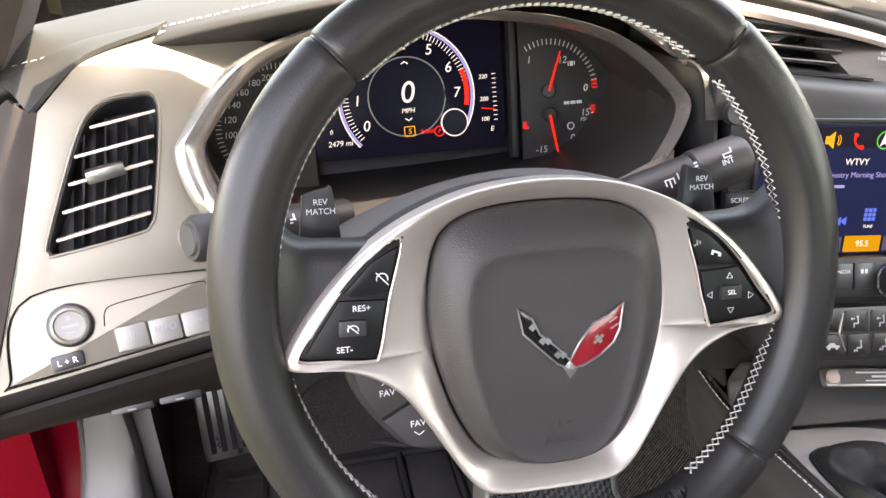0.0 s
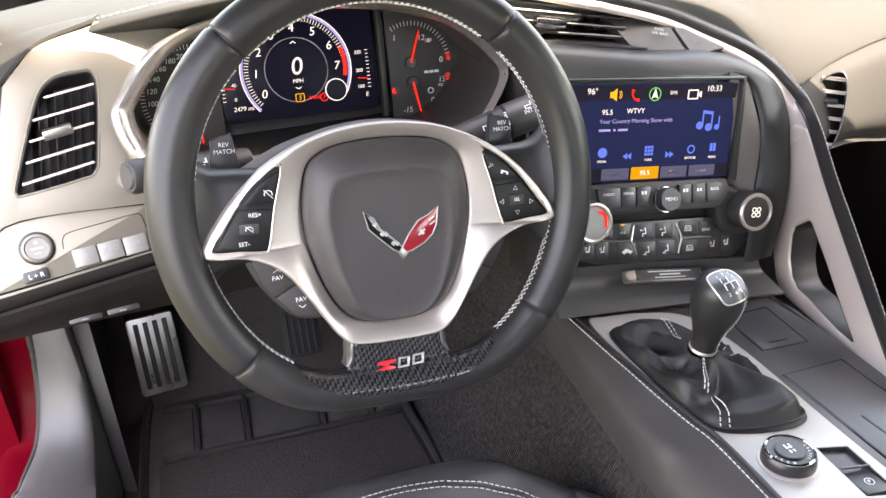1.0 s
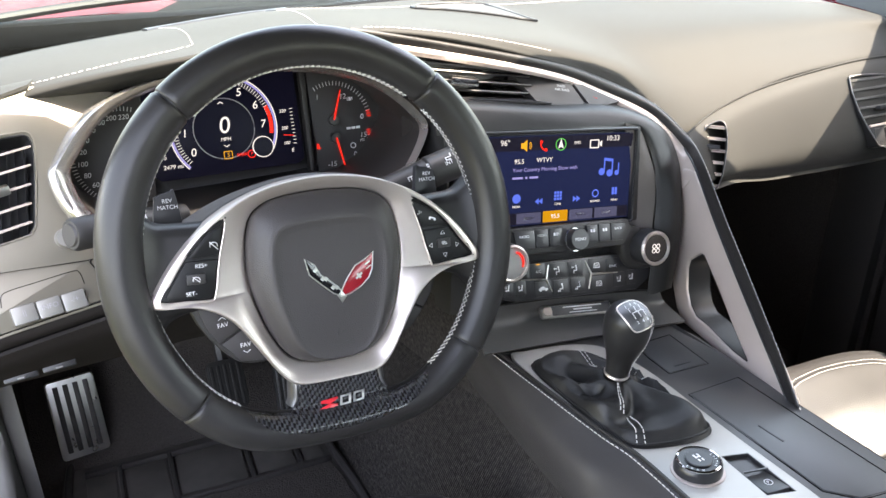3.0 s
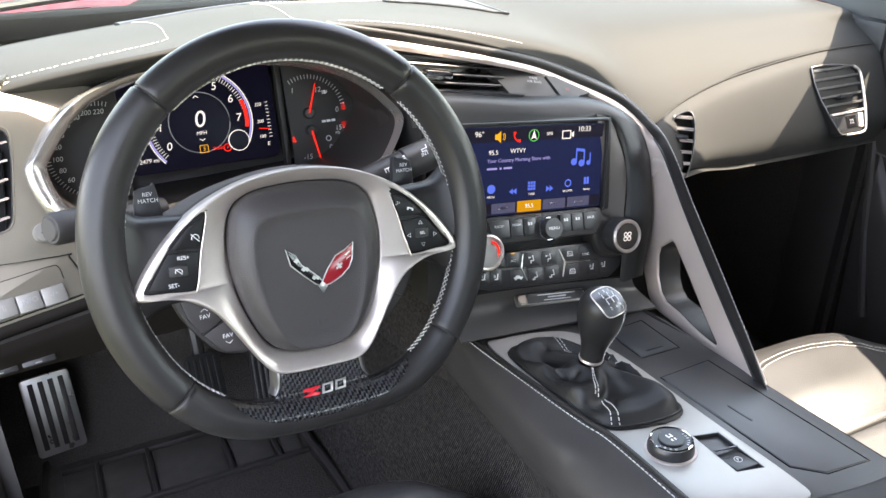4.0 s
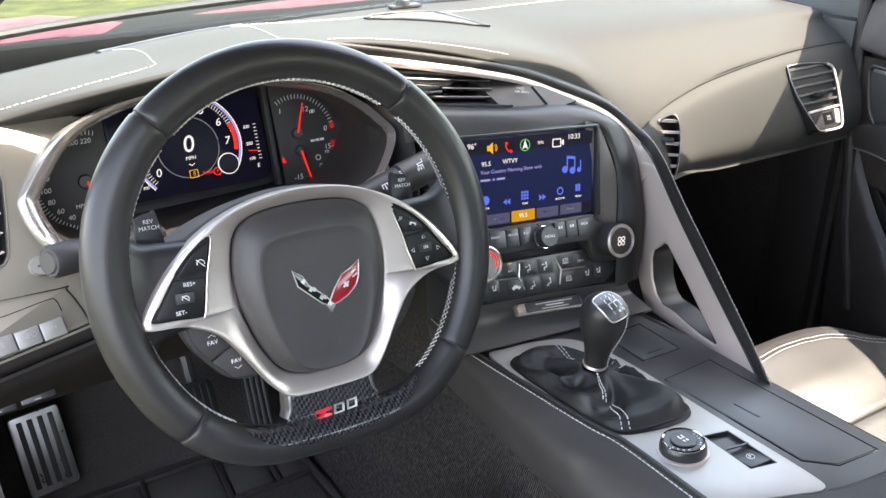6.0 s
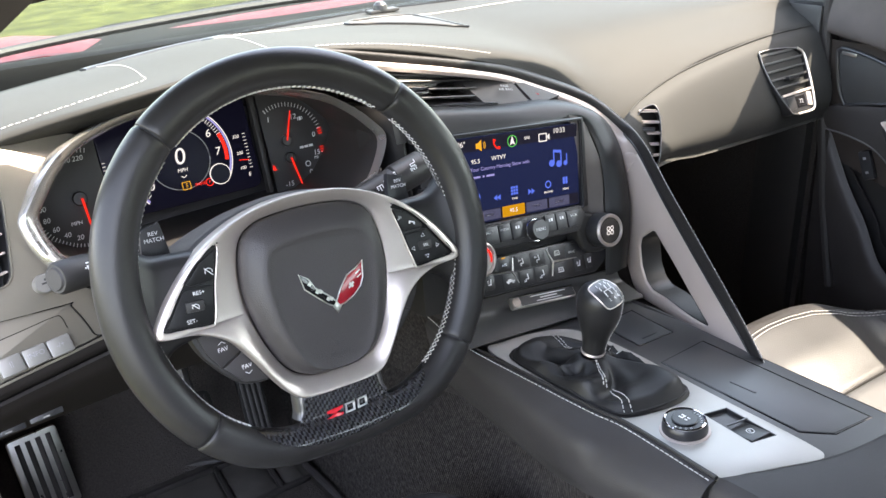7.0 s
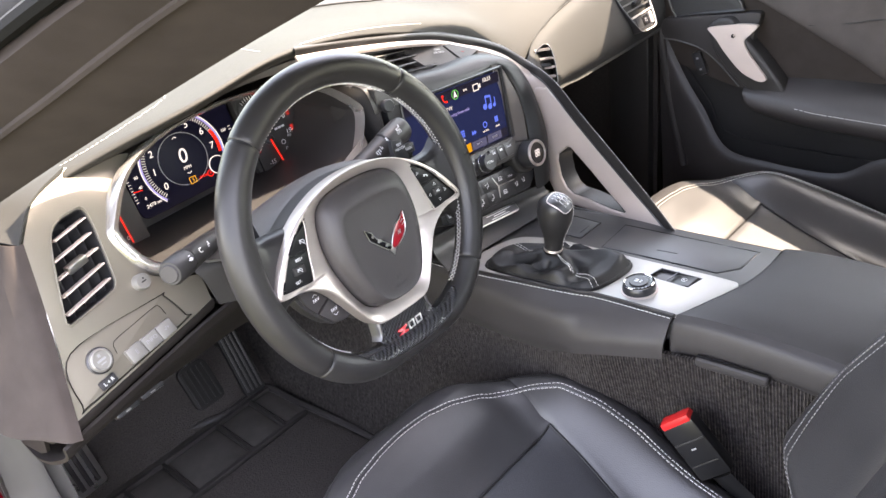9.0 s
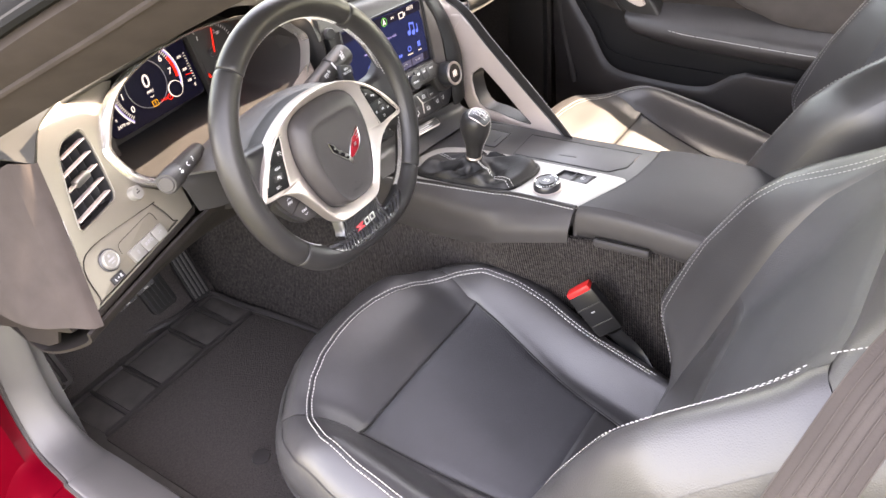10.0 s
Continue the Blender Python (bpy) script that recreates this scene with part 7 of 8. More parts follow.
for ang0, k0, k1 in ((1.50, 1, 20), (-1.90, 1, 15), (-2.05, 15, 32), (0.2, 2, 18)):
    i = min(range(n), key=lambda q: abs((math.atan2(boot_o[q][1] - S0.y, boot_o[q][0] - S0.x) - ang0 + math.pi) % (2 * math.pi) - math.pi))
    for d in (0, 2):
        seam = [rows[k][(i + d) % n] + Vector((0, 0, 0.0008)) for k in range(k0, k1 + 1)]
        part("gaiter_thread", stitches(glide(seam, 40), (0, -0.3, 1), 0.0036, 0.0016, 0.00055), THREAD, lever, "pale stitching")
ax = (S1 - S0).normalized()
prof = ((0.0, 0.0118), (0.009, 0.0121), (0.020, 0.0138), (0.031, 0.0170), (0.042, 0.0204), (0.052, 0.0224), (0.061, 0.0229), (0.069, 0.0219), (0.0755, 0.0190), (0.0800, 0.0140), (0.0822, 0.0065), (0.0826, 0.001))
KN = look(S0, S0 - ax)  # its z runs up the lever
knob_rows = []
for q_ in glide([(h, r, 0) for h, r in prof], 36):
    knob_rows.append([KN @ Vector((q_.y * math.cos(a), q_.y * 1.06 * math.sin(a), q_.x + 0.004)) for a in (2 * math.pi * j / 40 for j in range(40))])
part("knob", sheet(knob_rows, 0, True), RIM_LEATHER, lever, "smooth black leather knob", angle=70)
for j in (0, 1):
    side_ = [min(ring, key=lambda v: (v - (KN.translation + Vector((0.020 + 0.006 * j, -0.035 + 0.012 * j, v.z - KN.translation.z)))).length) for ring in knob_rows[2:26]]
    part("knob_thread", stitches(glide([v + (v - S0 - ax * (v - S0).dot(ax)).normalized() * 0.0003 for v in side_], 40), (0.5, -0.8, 0.2), 0.0032, 0.0014, 0.00045), THREAD, lever, "pale stitching")
part("collar", tube([KN @ Vector((0, 0, 0.002)), KN @ Vector((0, 0, 0.0038)), KN @ Vector((0, 0, 0.0056))], [0.0126, 0.0134, 0.0127], 32), SILVER, lever, "thin silver collar")
CAP = Matrix.Translation(S0 + ax * 0.0765) @ pose(-0.0005, -0.0050, 0.0, 36, -7, 6)
capo = soft_outline([(-0.0125, 0.0130), (0.0, 0.0150), (0.0125, 0.0130), (0.0150, 0.0015), (0.0125, -0.0130), (0.0065, -0.0175), (-0.0065, -0.0175), (-0.0125, -0.0130), (-0.0150, 0.0015)], 48)


def in_knob(p):
    q = KN.inverted() @ p
    h = q.z - 0.004
    return 0 < h < prof[-1][0] and math.hypot(q.x, q.y / 1.06) < table_at(prof, h)


def on_knob(x, y, lift=0.0):
    """A place of the cap's plane laid down on the knob's skin."""
    way = -(CAP.to_3x3() @ Vector((0, 0, 1)))
    p = CAP @ Vector((x, y, 0.03))
    k = 0
    while k < 200 and not in_knob(p + way * (0.0003 * k)):
        k += 1
    p = p + way * (0.0003 * k)
    return p + (p - KN @ Vector((0, 0, 0.060))).normalized() * lift


def cap_ring(f, lift):
    return [on_knob(x * f, y * f, lift) for x, y in capo]


def cap_at(x, y, lift=0.0012):
    m = CAP.copy()
    m.translation = on_knob(x, y, lift)
    return m


cap = part("pattern_cap", sheet([cap_ring(f, h) for f, h in ((1.0, -0.001), (0.99, 0.0008), (0.94, 0.0010), (0.90, 0.0007), (0.7, 0.0008), (0.45, 0.0008), (0.2, 0.0008), (0.01, 0.0008))], 0, True), SMOKED, lever, "silver shift pattern cap", angle=60)
part("cap_rim", tube(cap_ring(0.97, 0.0006), 0.0009, 6, True), SILVER, cap, "satin rim")
for x in (-0.0062, 0.0, 0.0062):
    for y in (0.0035, -0.0030):
        part("gate_line", block(0.0007, 0.0062, 0.0005, 0, cap_at(x, y)), PRINT, cap)
for x in (-0.0031, 0.0031):
    part("gate_line", block(0.0062, 0.0007, 0.0005, 0, cap_at(x, 0.0004)), PRINT, cap)
for tx, x, y in (("1", -0.0060, 0.0085), ("3", 0.0, 0.0090), ("5", 0.0060, 0.0085), ("2", -0.0060, -0.0098), ("4", 0.0, -0.0103), ("6", 0.0060, -0.0098)):
    words(tx, 0.0046, PLACE[cap].inverted() @ cap_at(x, y), PRINT, cap)

# ---- seats ----
def lerp_table(t, v):
    for (a, fa), (b, fb) in zip(t, t[1:]):
        if (a <= v <= b) or (b <= v <= a):
            k = (v - a) / (b - a)
            return fa + (fb - fa) * k
    return t[0][1] if abs(v - t[0][0]) < abs(v - t[-1][0]) else t[-1][1]


CUSHION_W = [(-0.36, 0.235), (-0.26, 0.250), (-0.12, 0.256), (-0.04, 0.250), (0.03, 0.236), (0.07, 0.215), (0.10, 0.185), (0.125, 0.145), (0.143, 0.098), (0.152, 0.050), (0.155, 0.0)]
BACK_W = [(0.0, 0.215), (0.10, 0.245), (0.22, 0.262), (0.36, 0.258), (0.48, 0.225), (0.58, 0.180), (0.66, 0.160), (0.76, 0.145), (0.80, 0.120)]


def cushion_z(u, v):
    """Height of the cushion's skin over its slope."""
    w = lerp_table(CUSHION_W, v)
    b = 0.046 * sstep(0.128, 0.205, abs(u)) * sstep(0.12, -0.02, v)
    d = max(0.0, w - abs(u))
    front = max(0.0, 0.156 - v)
    roll = 0.030 * (1 - min(1, min(d / 0.045, front / 0.05)) ) ** 2.0
    crown = 0.010 * (1 - (u / 0.15) ** 2) if abs(u) < 0.15 else 0.0
    return b - roll + crown * 0.6 + 0.010 * sstep(-0.02, 0.06, v) * sstep(0.2, 0.1, abs(u))


def cushion_piece(test_u0, test_u1, v0, v1, nu=26, nv=30, sink=0.0035):
    """A panel of the cushion between two side lines, sunk along its seams."""
    rows = []
    for j in range(nv + 1):
        v = v0 + (v1 - v0) * j / nv
        a, b = test_u0(v), test_u1(v)
        row = []
        for i in range(nu + 1):
            u = a + (b - a) * i / nu
            e = min(i, nu - i) / nu * abs(b - a)
            f = min(j, nv - j) / nv * abs(v1 - v0)
            dip = sink * (max(0.0, 1 - min(e, f) / 0.007)) ** 2
            row.append((u, v, cushion_z(u, v) - dip))
        rows.append(row)
    return sheet(rows)


def drawn_in(u, v):
    """The side towards the tunnel is narrower at the rear."""
    return u * (0.82 + 0.14 * sstep(-0.24, -0.05, v)) if u > 0 else u


def squeeze(bm):
    """Draws in the side of the cushion that meets the tunnel."""
    for q in bm.verts:
        q.co.x = drawn_in(q.co.x, q.co.y)
    return bm


def insert_w(v):
    return 0.112 + (v + 0.26) * 0.165


def back_z(u, v):
    b = 0.085 * sstep(0.105, 0.215, abs(u)) * sstep(0.0, 0.10, v) * sstep(0.56, 0.30, v)
    w = lerp_table(BACK_W, v)
    d = max(0.0, w - abs(u))
    roll = 0.045 * (1 - min(1, d / 0.05)) ** 2
    return b - roll + 0.012 * math.sin(math.pi * min(1, v / 0.35)) * (1 if abs(u) < 0.12 else 0.6)


def back_piece(u0, u1, v0, v1, nu=24, nv=30, sink=0.0035):
    rows = []
    for j in range(nv + 1):
        v = v0 + (v1 - v0) * j / nv
        a, b = u0(v), u1(v)
        row = []
        for i in range(nu + 1):
            u = a + (b - a) * i / nu
            e = min(i, nu - i) / nu * abs(b - a)
            f = min(j, nv - j) / nv * abs(v1 - v0)
            row.append((u, v, back_z(u, v) - sink * (max(0.0, 1 - min(e, f) / 0.007)) ** 2))
        rows.append(row)
    return sheet(rows)


def build_seat(m, label):
    seat = thing("bucket_seat", m, label, "seat", "front seats")
    C = pose(0, 0, 0, 13, 0, 0)
    full = lambda v: lerp_table(CUSHION_W, v)
    part("seat_insert", moved(squeeze(cushion_piece(lambda v: -insert_w(v), insert_w, -0.262, -0.016)), C), SEAT_MESH, seat, "perforated black leather insert", True, 70)
    part("seat_rear", moved(squeeze(cushion_piece(lambda v: -insert_w(v), insert_w, -0.36, -0.262)), C), SEAT_LEATHER, seat, "", True, 70)
    part("thigh_panel", moved(squeeze(cushion_piece(lambda v: -min(full(v) * 0.999, 0.155 + max(0, v) * 0.35), lambda v: min(full(v) * 0.999, 0.155 + max(0, v) * 0.35), -0.016, 0.1545, 40, 34)), C), SEAT_LEATHER, seat, "smooth leather thigh panel", True, 70)
    for s in (-1, 1):
        inner = lambda v: s * (insert_w(v) if v < -0.016 else min(full(v) * 0.998, 0.155 + max(0, v) * 0.35))
        outer = lambda v: s * full(v)
        part("cushion_bolster", moved(squeeze(cushion_piece(inner, outer, -0.36, 0.105, 22, 50)), C), SEAT_LEATHER, seat, "raised leather bolster", True, 70)
    # outer skirt round the cushion, down to the frame
    rim = [(-s_ * full(v), v) for s_ in (1,) for v in [-0.36 + 0.465 * k / 30 for k in range(31)]]
    rim += [(-full(v), v) for v in (0.115, 0.125, 0.135, 0.143, 0.149, 0.152)] + [(0.0, 0.1550)]
    rim += [(full(v), v) for v in (0.152, 0.149, 0.143, 0.135, 0.125, 0.115)] + [(full(v), v) for v in [0.105 - 0.465 * k / 30 for k in range(31)]]
    rows = []
    for drop, grow in ((0.0, 0.0), (-0.012, 0.006), (-0.035, 0.010), (-0.070, 0.008), (-0.074, 0.004), (-0.080, 0.007), (-0.120, -0.004), (-0.150, -0.02)):
        ring = []
        for u, v in rim:
            q = Vector((u, v + 0.1, 0)).normalized() * grow
            ring.append(C @ Vector((drawn_in(u + q.x, v), v + q.y, cushion_z(u, v) + drop)))
        rows.append(ring)
    part("cushion_skirt", sheet(rows), SEAT_LEATHER, seat, "leather skirt of the cushion", True, 70)
    part("seat_base", block(0.40, 0.42, 0.13, 0.02, pose(0, -0.16, -0.150)), PLASTIC, seat, "", True)
    # double row of thread round the front and along the bolsters
    for off in (0.036, 0.043):
        path = []
        for u, v in rim[6:-1]:
            q = Vector((u, v + 0.12, 0))
            q = q * max(0, (q.length - off - 0.012 * sstep(0.0, 0.2, u)) / q.length)
            path.append(C @ Vector((drawn_in(q.x, q.y - 0.12), q.y - 0.12, cushion_z(q.x, q.y - 0.12) + 0.0013)))
        part("cushion_thread", stitches(glide(path, 240), (0, 0, 1), 0.0042, 0.0018, 0.0005), THREAD, seat, "pale double stitching", True)
    for off in (0.0395,):
        path = []
        for u, v in rim[6:-1]:
            q = Vector((u, v + 0.12, 0))
            q = q * max(0, (q.length - off - 0.012 * sstep(0.0, 0.2, u)) / q.length)
            path.append(C @ Vector((drawn_in(q.x, q.y - 0.12), q.y - 0.12, cushion_z(q.x, q.y - 0.12) - 0.0002)))
        part("cushion_groove", tube(glide(path, 120), 0.0011, 5), SMOOTH_PLASTIC, seat, "", True)
    # dark seams round the insert
    def seam_at(u, v):
        return C @ Vector((drawn_in(u, v), v, cushion_z(u, v) - 0.0012))

    part("insert_seam", tube([seam_at(insert_w(-0.016) * (k / 15 - 1), -0.016) for k in range(31)], 0.0016, 6), GAITER_LEATHER, seat, "dark seam", True)
    for s in (-1, 1):
        part("insert_seam", tube([seam_at(s * insert_w(v), v) for v in [-0.016 - 0.31 * k / 30 for k in range(31)]], 0.0016, 6), GAITER_LEATHER, seat, "dark seam", True)
    # backrest
    B = pose(0, -0.335, -0.030, 65, 0, 180)
    bw = lambda v: lerp_table(BACK_W, v)
    iw = lambda v: 0.108 + 0.055 * min(1, v / 0.4)
    part("back_insert", moved(back_piece(lambda v: -iw(v), iw, 0.0, 0.235), B), SEAT_LEATHER, seat, "lower leather back panel", True, 70)
    part("back_insert", moved(back_piece(lambda v: -iw(v), iw, 0.235, 0.50), B), SEAT_MESH, seat, "perforated leather back insert", True, 70)
    part("head_panel", moved(back_piece(lambda v: -bw(v) * 0.999, bw, 0.50, 0.80), B), SEAT_LEATHER, seat, "", True, 70)
    for s in (-1, 1):
        part("back_bolster", moved(back_piece(lambda v: s * iw(v), lambda v: s * bw(v), 0.0, 0.50, 24, 44), B), SEAT_LEATHER, seat, "raised leather side bolster", True, 70)
    brim = [(-bw(v), v) for v in [0.80 * k / 40 for k in range(41)]] + [(bw(v), v) for v in [0.80 - 0.80 * k / 40 for k in range(41)]]
    rows = []
    for drop, grow in ((0.0, 0.0), (-0.02, 0.006), (-0.06, 0.006), (-0.10, -0.01), (-0.13, -0.04)):
        rows.append([B @ Vector((u + (grow if u > 0 else -grow), v, back_z(u, v) + drop - (0.0 if drop == 0 else back_z(u, v) * 0.0))) for u, v in brim])
    part("back_shell", sheet(rows), SEAT_LEATHER, seat, "leather back shell", True, 70)
    part("back_core", block(0.30, 0.70, 0.06, 0.02, B @ pose(0, 0.36, -0.075)), PLASTIC, seat, "", True)
    for s in (-1, 1):
        for off in (0.056, 0.063):
            path = [B @ Vector((s * (bw(v) - off), v, back_z(bw(v) - off, v) + 0.0012)) for v in [0.04 + 0.44 * k / 60 for k in range(61)]]
            part("back_thread", stitches(path, B.to_3x3() @ Vector((0, 0, 1)), 0.0034, 0.0024, 0.0004), GREY_THREAD, seat, "pale double stitching", True)
        path = [B @ Vector((s * iw(0.50) * (1 + 0.10 * math.sin(k / 24 * math.pi)), 0.505 + 0.14 * k / 24, back_z(iw(0.5), 0.505 + 0.14 * k / 24) + 0.002)) for k in range(25)]
        part("shoulder_thread", stitches(path, B.to_3x3() @ Vector((0, 0, 1)), 0.0040, 0.0026, 0.0005), GREY_THREAD, seat, "broad pale stitching", True)
    return seat


driver_seat = build_seat(pose(0.008, -0.069, 0.404), "black leather sports seat with pale double stitching")
passenger_seat = copy_thing(driver_seat, pose(0.672, -0.065, 0.408) @ Matrix.Diagonal((-1, 1, 1, 1)))
tagged(passenger_seat, "black leather sports seat with pale stitching, partly in bright sun", "seat", "front seats")

# belt buckle beside the driver's cushion
buckle = thing("seat_belt_buckle", (0.20, -0.27, 0.35), "black seat belt buckle with a red release button", "seat belt buckle")
BK = pose(0.190, -0.278, 0.450, -40, 0, 6) @ pose(0, 0, 0, 0, 0, -78)
part("buckle_body", block(0.044, 0.022, 0.080, 0.006, BK), BUCKLE_BLACK, buckle, "black plastic body")
part("release_button", block(0.039, 0.019, 0.010, 0.003, BK @ pose(0, -0.001, 0.0410, 0, 0, 0)), material("red_plastic", (0.62, 0.02, 0.02), 0.4), buckle, "red release button")
part("strap", tube(glide([BK @ Vector((0, 0, -0.045)), BK @ Vector((0.004, 0.002, -0.10)), Vector((0.168, -0.40, 0.33))], 10), 0.015, 8, False, (1, 0, 0), 0.25), BUCKLE_BLACK, buckle, "black strap")
part("buckle_ridge", block(0.040, 0.0014, 0.0022, 0.0005, BK @ pose(0, -0.0112, 0.014)), PLASTIC, buckle)
part("buckle_ridge", block(0.036, 0.0014, 0.0018, 0.0005, BK @ pose(0, -0.0112, -0.018)), PLASTIC, buckle)
part("buckle_mark", block(0.006, 0.0006, 0.0020, 0, BK @ pose(0, -0.0122, 0.004)), DIM_PRINT, buckle)

# the driver's belt hanging by the seat
belt = thing("seat_belt", (-0.30, -0.60, 0.30), "grey woven seat belt hanging beside the driver's seat", "seat belt")
belt_path = glide([(-0.12, -0.70, 0.92), (-0.185, -0.655, 0.870), (-0.255, -0.630, 0.815), (-0.305, -0.612, 0.745), (-0.335, -0.60, 0.60), (-0.345, -0.59, 0.38)], 40)
part("webbing", sheet([[p + Vector((0.012, 0.019, 0.010)) for p in belt_path], [p + Vector((-0.002, 0.0, 0.002)) for p in belt_path], [p + Vector((-0.012, -0.019, -0.010)) for p in belt_path]], 0.0014), BELT, belt, "pale grey webbing", angle=70)
for k in range(-3, 4):
    part("webbing_rib", tube([p + Vector((0.004 * k - 0.001, 0.0063 * k, 0.0033 * k + 0.0030)) for p in belt_path], 0.0007, 5), BELT, belt, "woven selvage" if abs(k) == 3 else "")

# ---- passenger door ----
DOOR = pose(1.018, 0, 0.6, 90, 0, -90)
pdoor = thing("passenger_door", DOOR, "black leather passenger door panel with a silver pull handle", "door")
door_o = [(-0.238, 0.270), (-0.240, 0.165), (-0.222, 0.030), (-0.225, -0.42), (0.90, -0.42), (0.90, 0.290), (0.30, 0.300), (0.0, 0.292)]
part("door_shell", slab(door_o[::-1], -0.09, -0.030, 0.004), PLASTIC, pdoor, "black inner door", True)


def skin(rows, nu=40, nv=14, thick=0.003):
    return loft(rows, nu, nv, thick)


# upper roll under the window
part("upper_roll", skin([[(-0.236, 0.275, -0.055), (0.0, 0.292, -0.055), (0.3, 0.300, -0.055), (0.9, 0.29, -0.055)], [(-0.238, 0.262, -0.014), (0.0, 0.278, -0.012), (0.3, 0.286, -0.012), (0.9, 0.275, -0.012)], [(-0.239, 0.225, 0.002), (0.0, 0.190, 0.004), (0.1, 0.150, 0.006), (0.24, 0.100, 0.008), (0.9, 0.06, 0.008)], [(-0.238, 0.192, 0.006), (-0.12, 0.170, 0.008), (-0.02, 0.127, 0.010), (0.055, 0.091, 0.012), (0.156, 0.040, 0.013), (0.23, 0.002, 0.013), (0.4, -0.03, 0.012), (0.9, -0.04, 0.010)], [(-0.238, 0.184, -0.008), (-0.12, 0.162, -0.008), (-0.02, 0.115, -0.010), (0.05, 0.080, -0.012), (0.156, 0.026, -0.014), (0.225, -0.014, -0.014), (0.4, -0.045, -0.014), (0.9, -0.055, -0.014)]], 60, 24), DOOR_SUEDE, pdoor, "brownish suede upper roll", True, 70)
part("roll_seam", tube(glide([(0.072, 0.084, 0.0125), (0.148, 0.095, 0.010), (0.215, 0.104, 0.009), (0.5, 0.10, 0.009)], 30), 0.0012, 6), PLASTIC, pdoor, "thin dark seam", True)
part("mid_skin", skin([[(-0.238, 0.175, -0.010), (-0.1, 0.170, -0.012), (0.1, 0.150, -0.014), (0.9, 0.10, -0.016)], [(-0.226, 0.05, -0.012), (-0.08, 0.05, -0.014), (0.1, 0.03, -0.016), (0.9, 0.02, -0.016)], [(-0.205, -0.02, -0.012), (-0.06, -0.06, -0.016), (0.1, -0.075, -0.016), (0.9, -0.08, -0.016)]], 50, 14), PILLAR_SUEDE, pdoor, "dark suede middle panel", True, 70)
# armrest sweep
part("armrest", skin([[(-0.034, -0.036, -0.014), (0.0, -0.030, -0.014), (0.15, -0.018, -0.014), (0.45, -0.014, -0.014), (0.9, 0.0, -0.014)], [(-0.034, -0.042, 0.020), (0.0, -0.044, 0.030), (0.15, -0.044, 0.034), (0.45, -0.042, 0.034), (0.9, -0.02, 0.02)], [(-0.031, -0.050, 0.038), (0.0, -0.056, 0.045), (0.15, -0.062, 0.049), (0.45, -0.062, 0.048), (0.9, -0.035, 0.03)], [(-0.026, -0.066, 0.038), (0.0, -0.074, 0.046), (0.15, -0.082, 0.050), (0.45, -0.082, 0.048), (0.9, -0.06, 0.033)], [(-0.018, -0.082, 0.020), (0.02, -0.094, 0.026), (0.15, -0.104, 0.030), (0.45, -0.104, 0.028), (0.9, -0.085, 0.018)], [(-0.012, -0.092, -0.02), (0.03, -0.104, -0.02), (0.15, -0.114, -0.02), (0.45, -0.116, -0.02), (0.9, -0.10, -0.02)]], 50, 26), DOOR_LEATHER, pdoor, "padded black armrest", True, 70)
part("armrest_thread", stitches(glide([(0.075, -0.0600, 0.0515), (0.15, -0.0632, 0.0535), (0.45, -0.0632, 0.0515), (0.8, -0.042, 0.037)], 40), (0, 1, 0.6), 0.006, 0.0008, 0.0007), THREAD, pdoor, "pale stitching", True)
# map pocket lip and lower panel
part("pocket_wall", skin([[(-0.222, 0.03, -0.012), (-0.125, -0.097, -0.014), (-0.07, -0.165, -0.014), (0.15, -0.170, -0.014), (0.5, -0.16, -0.014)], [(-0.215, -0.03, -0.022), (-0.12, -0.17, -0.022), (-0.07, -0.22, -0.022), (0.15, -0.22, -0.022), (0.5, -0.22, -0.022)]], 40, 6), PLASTIC, pdoor, "", True, 70)
part("lower_ridge", skin([[(-0.222, 0.035, -0.010), (-0.165, -0.050, 0.004), (-0.119, -0.105, 0.014), (-0.066, -0.178, 0.022), (0.02, -0.190, 0.026), (0.154, -0.186, 0.028), (0.23, -0.140, 0.028), (0.32, -0.135, 0.028), (0.9, -0.14, 0.02)], [(-0.226, 0.010, 0.000), (-0.172, -0.075, 0.014), (-0.128, -0.130, 0.024), (-0.075, -0.205, 0.030), (0.02, -0.212, 0.034), (0.16, -0.206, 0.036), (0.24, -0.160, 0.036), (0.33, -0.152, 0.036), (0.9, -0.155, 0.026)], [(-0.226, -0.10, 0.000), (-0.19, -0.18, 0.010), (-0.15, -0.25, 0.014), (-0.09, -0.29, 0.02), (0.02, -0.30, 0.02), (0.16, -0.30, 0.02), (0.24, -0.30, 0.02), (0.33, -0.30, 0.02), (0.9, -0.30, 0.01)], [(-0.226, -0.42, -0.02), (-0.19, -0.42, -0.02), (-0.15, -0.42, -0.02), (-0.09, -0.42, -0.02), (0.02, -0.42, -0.02), (0.16, -0.42, -0.02), (0.24, -0.42, -0.02), (0.33, -0.42, -0.02), (0.9, -0.42, -0.02)]], 60, 18), DOOR_LEATHER, pdoor, "black leather lower panel", True, 70)
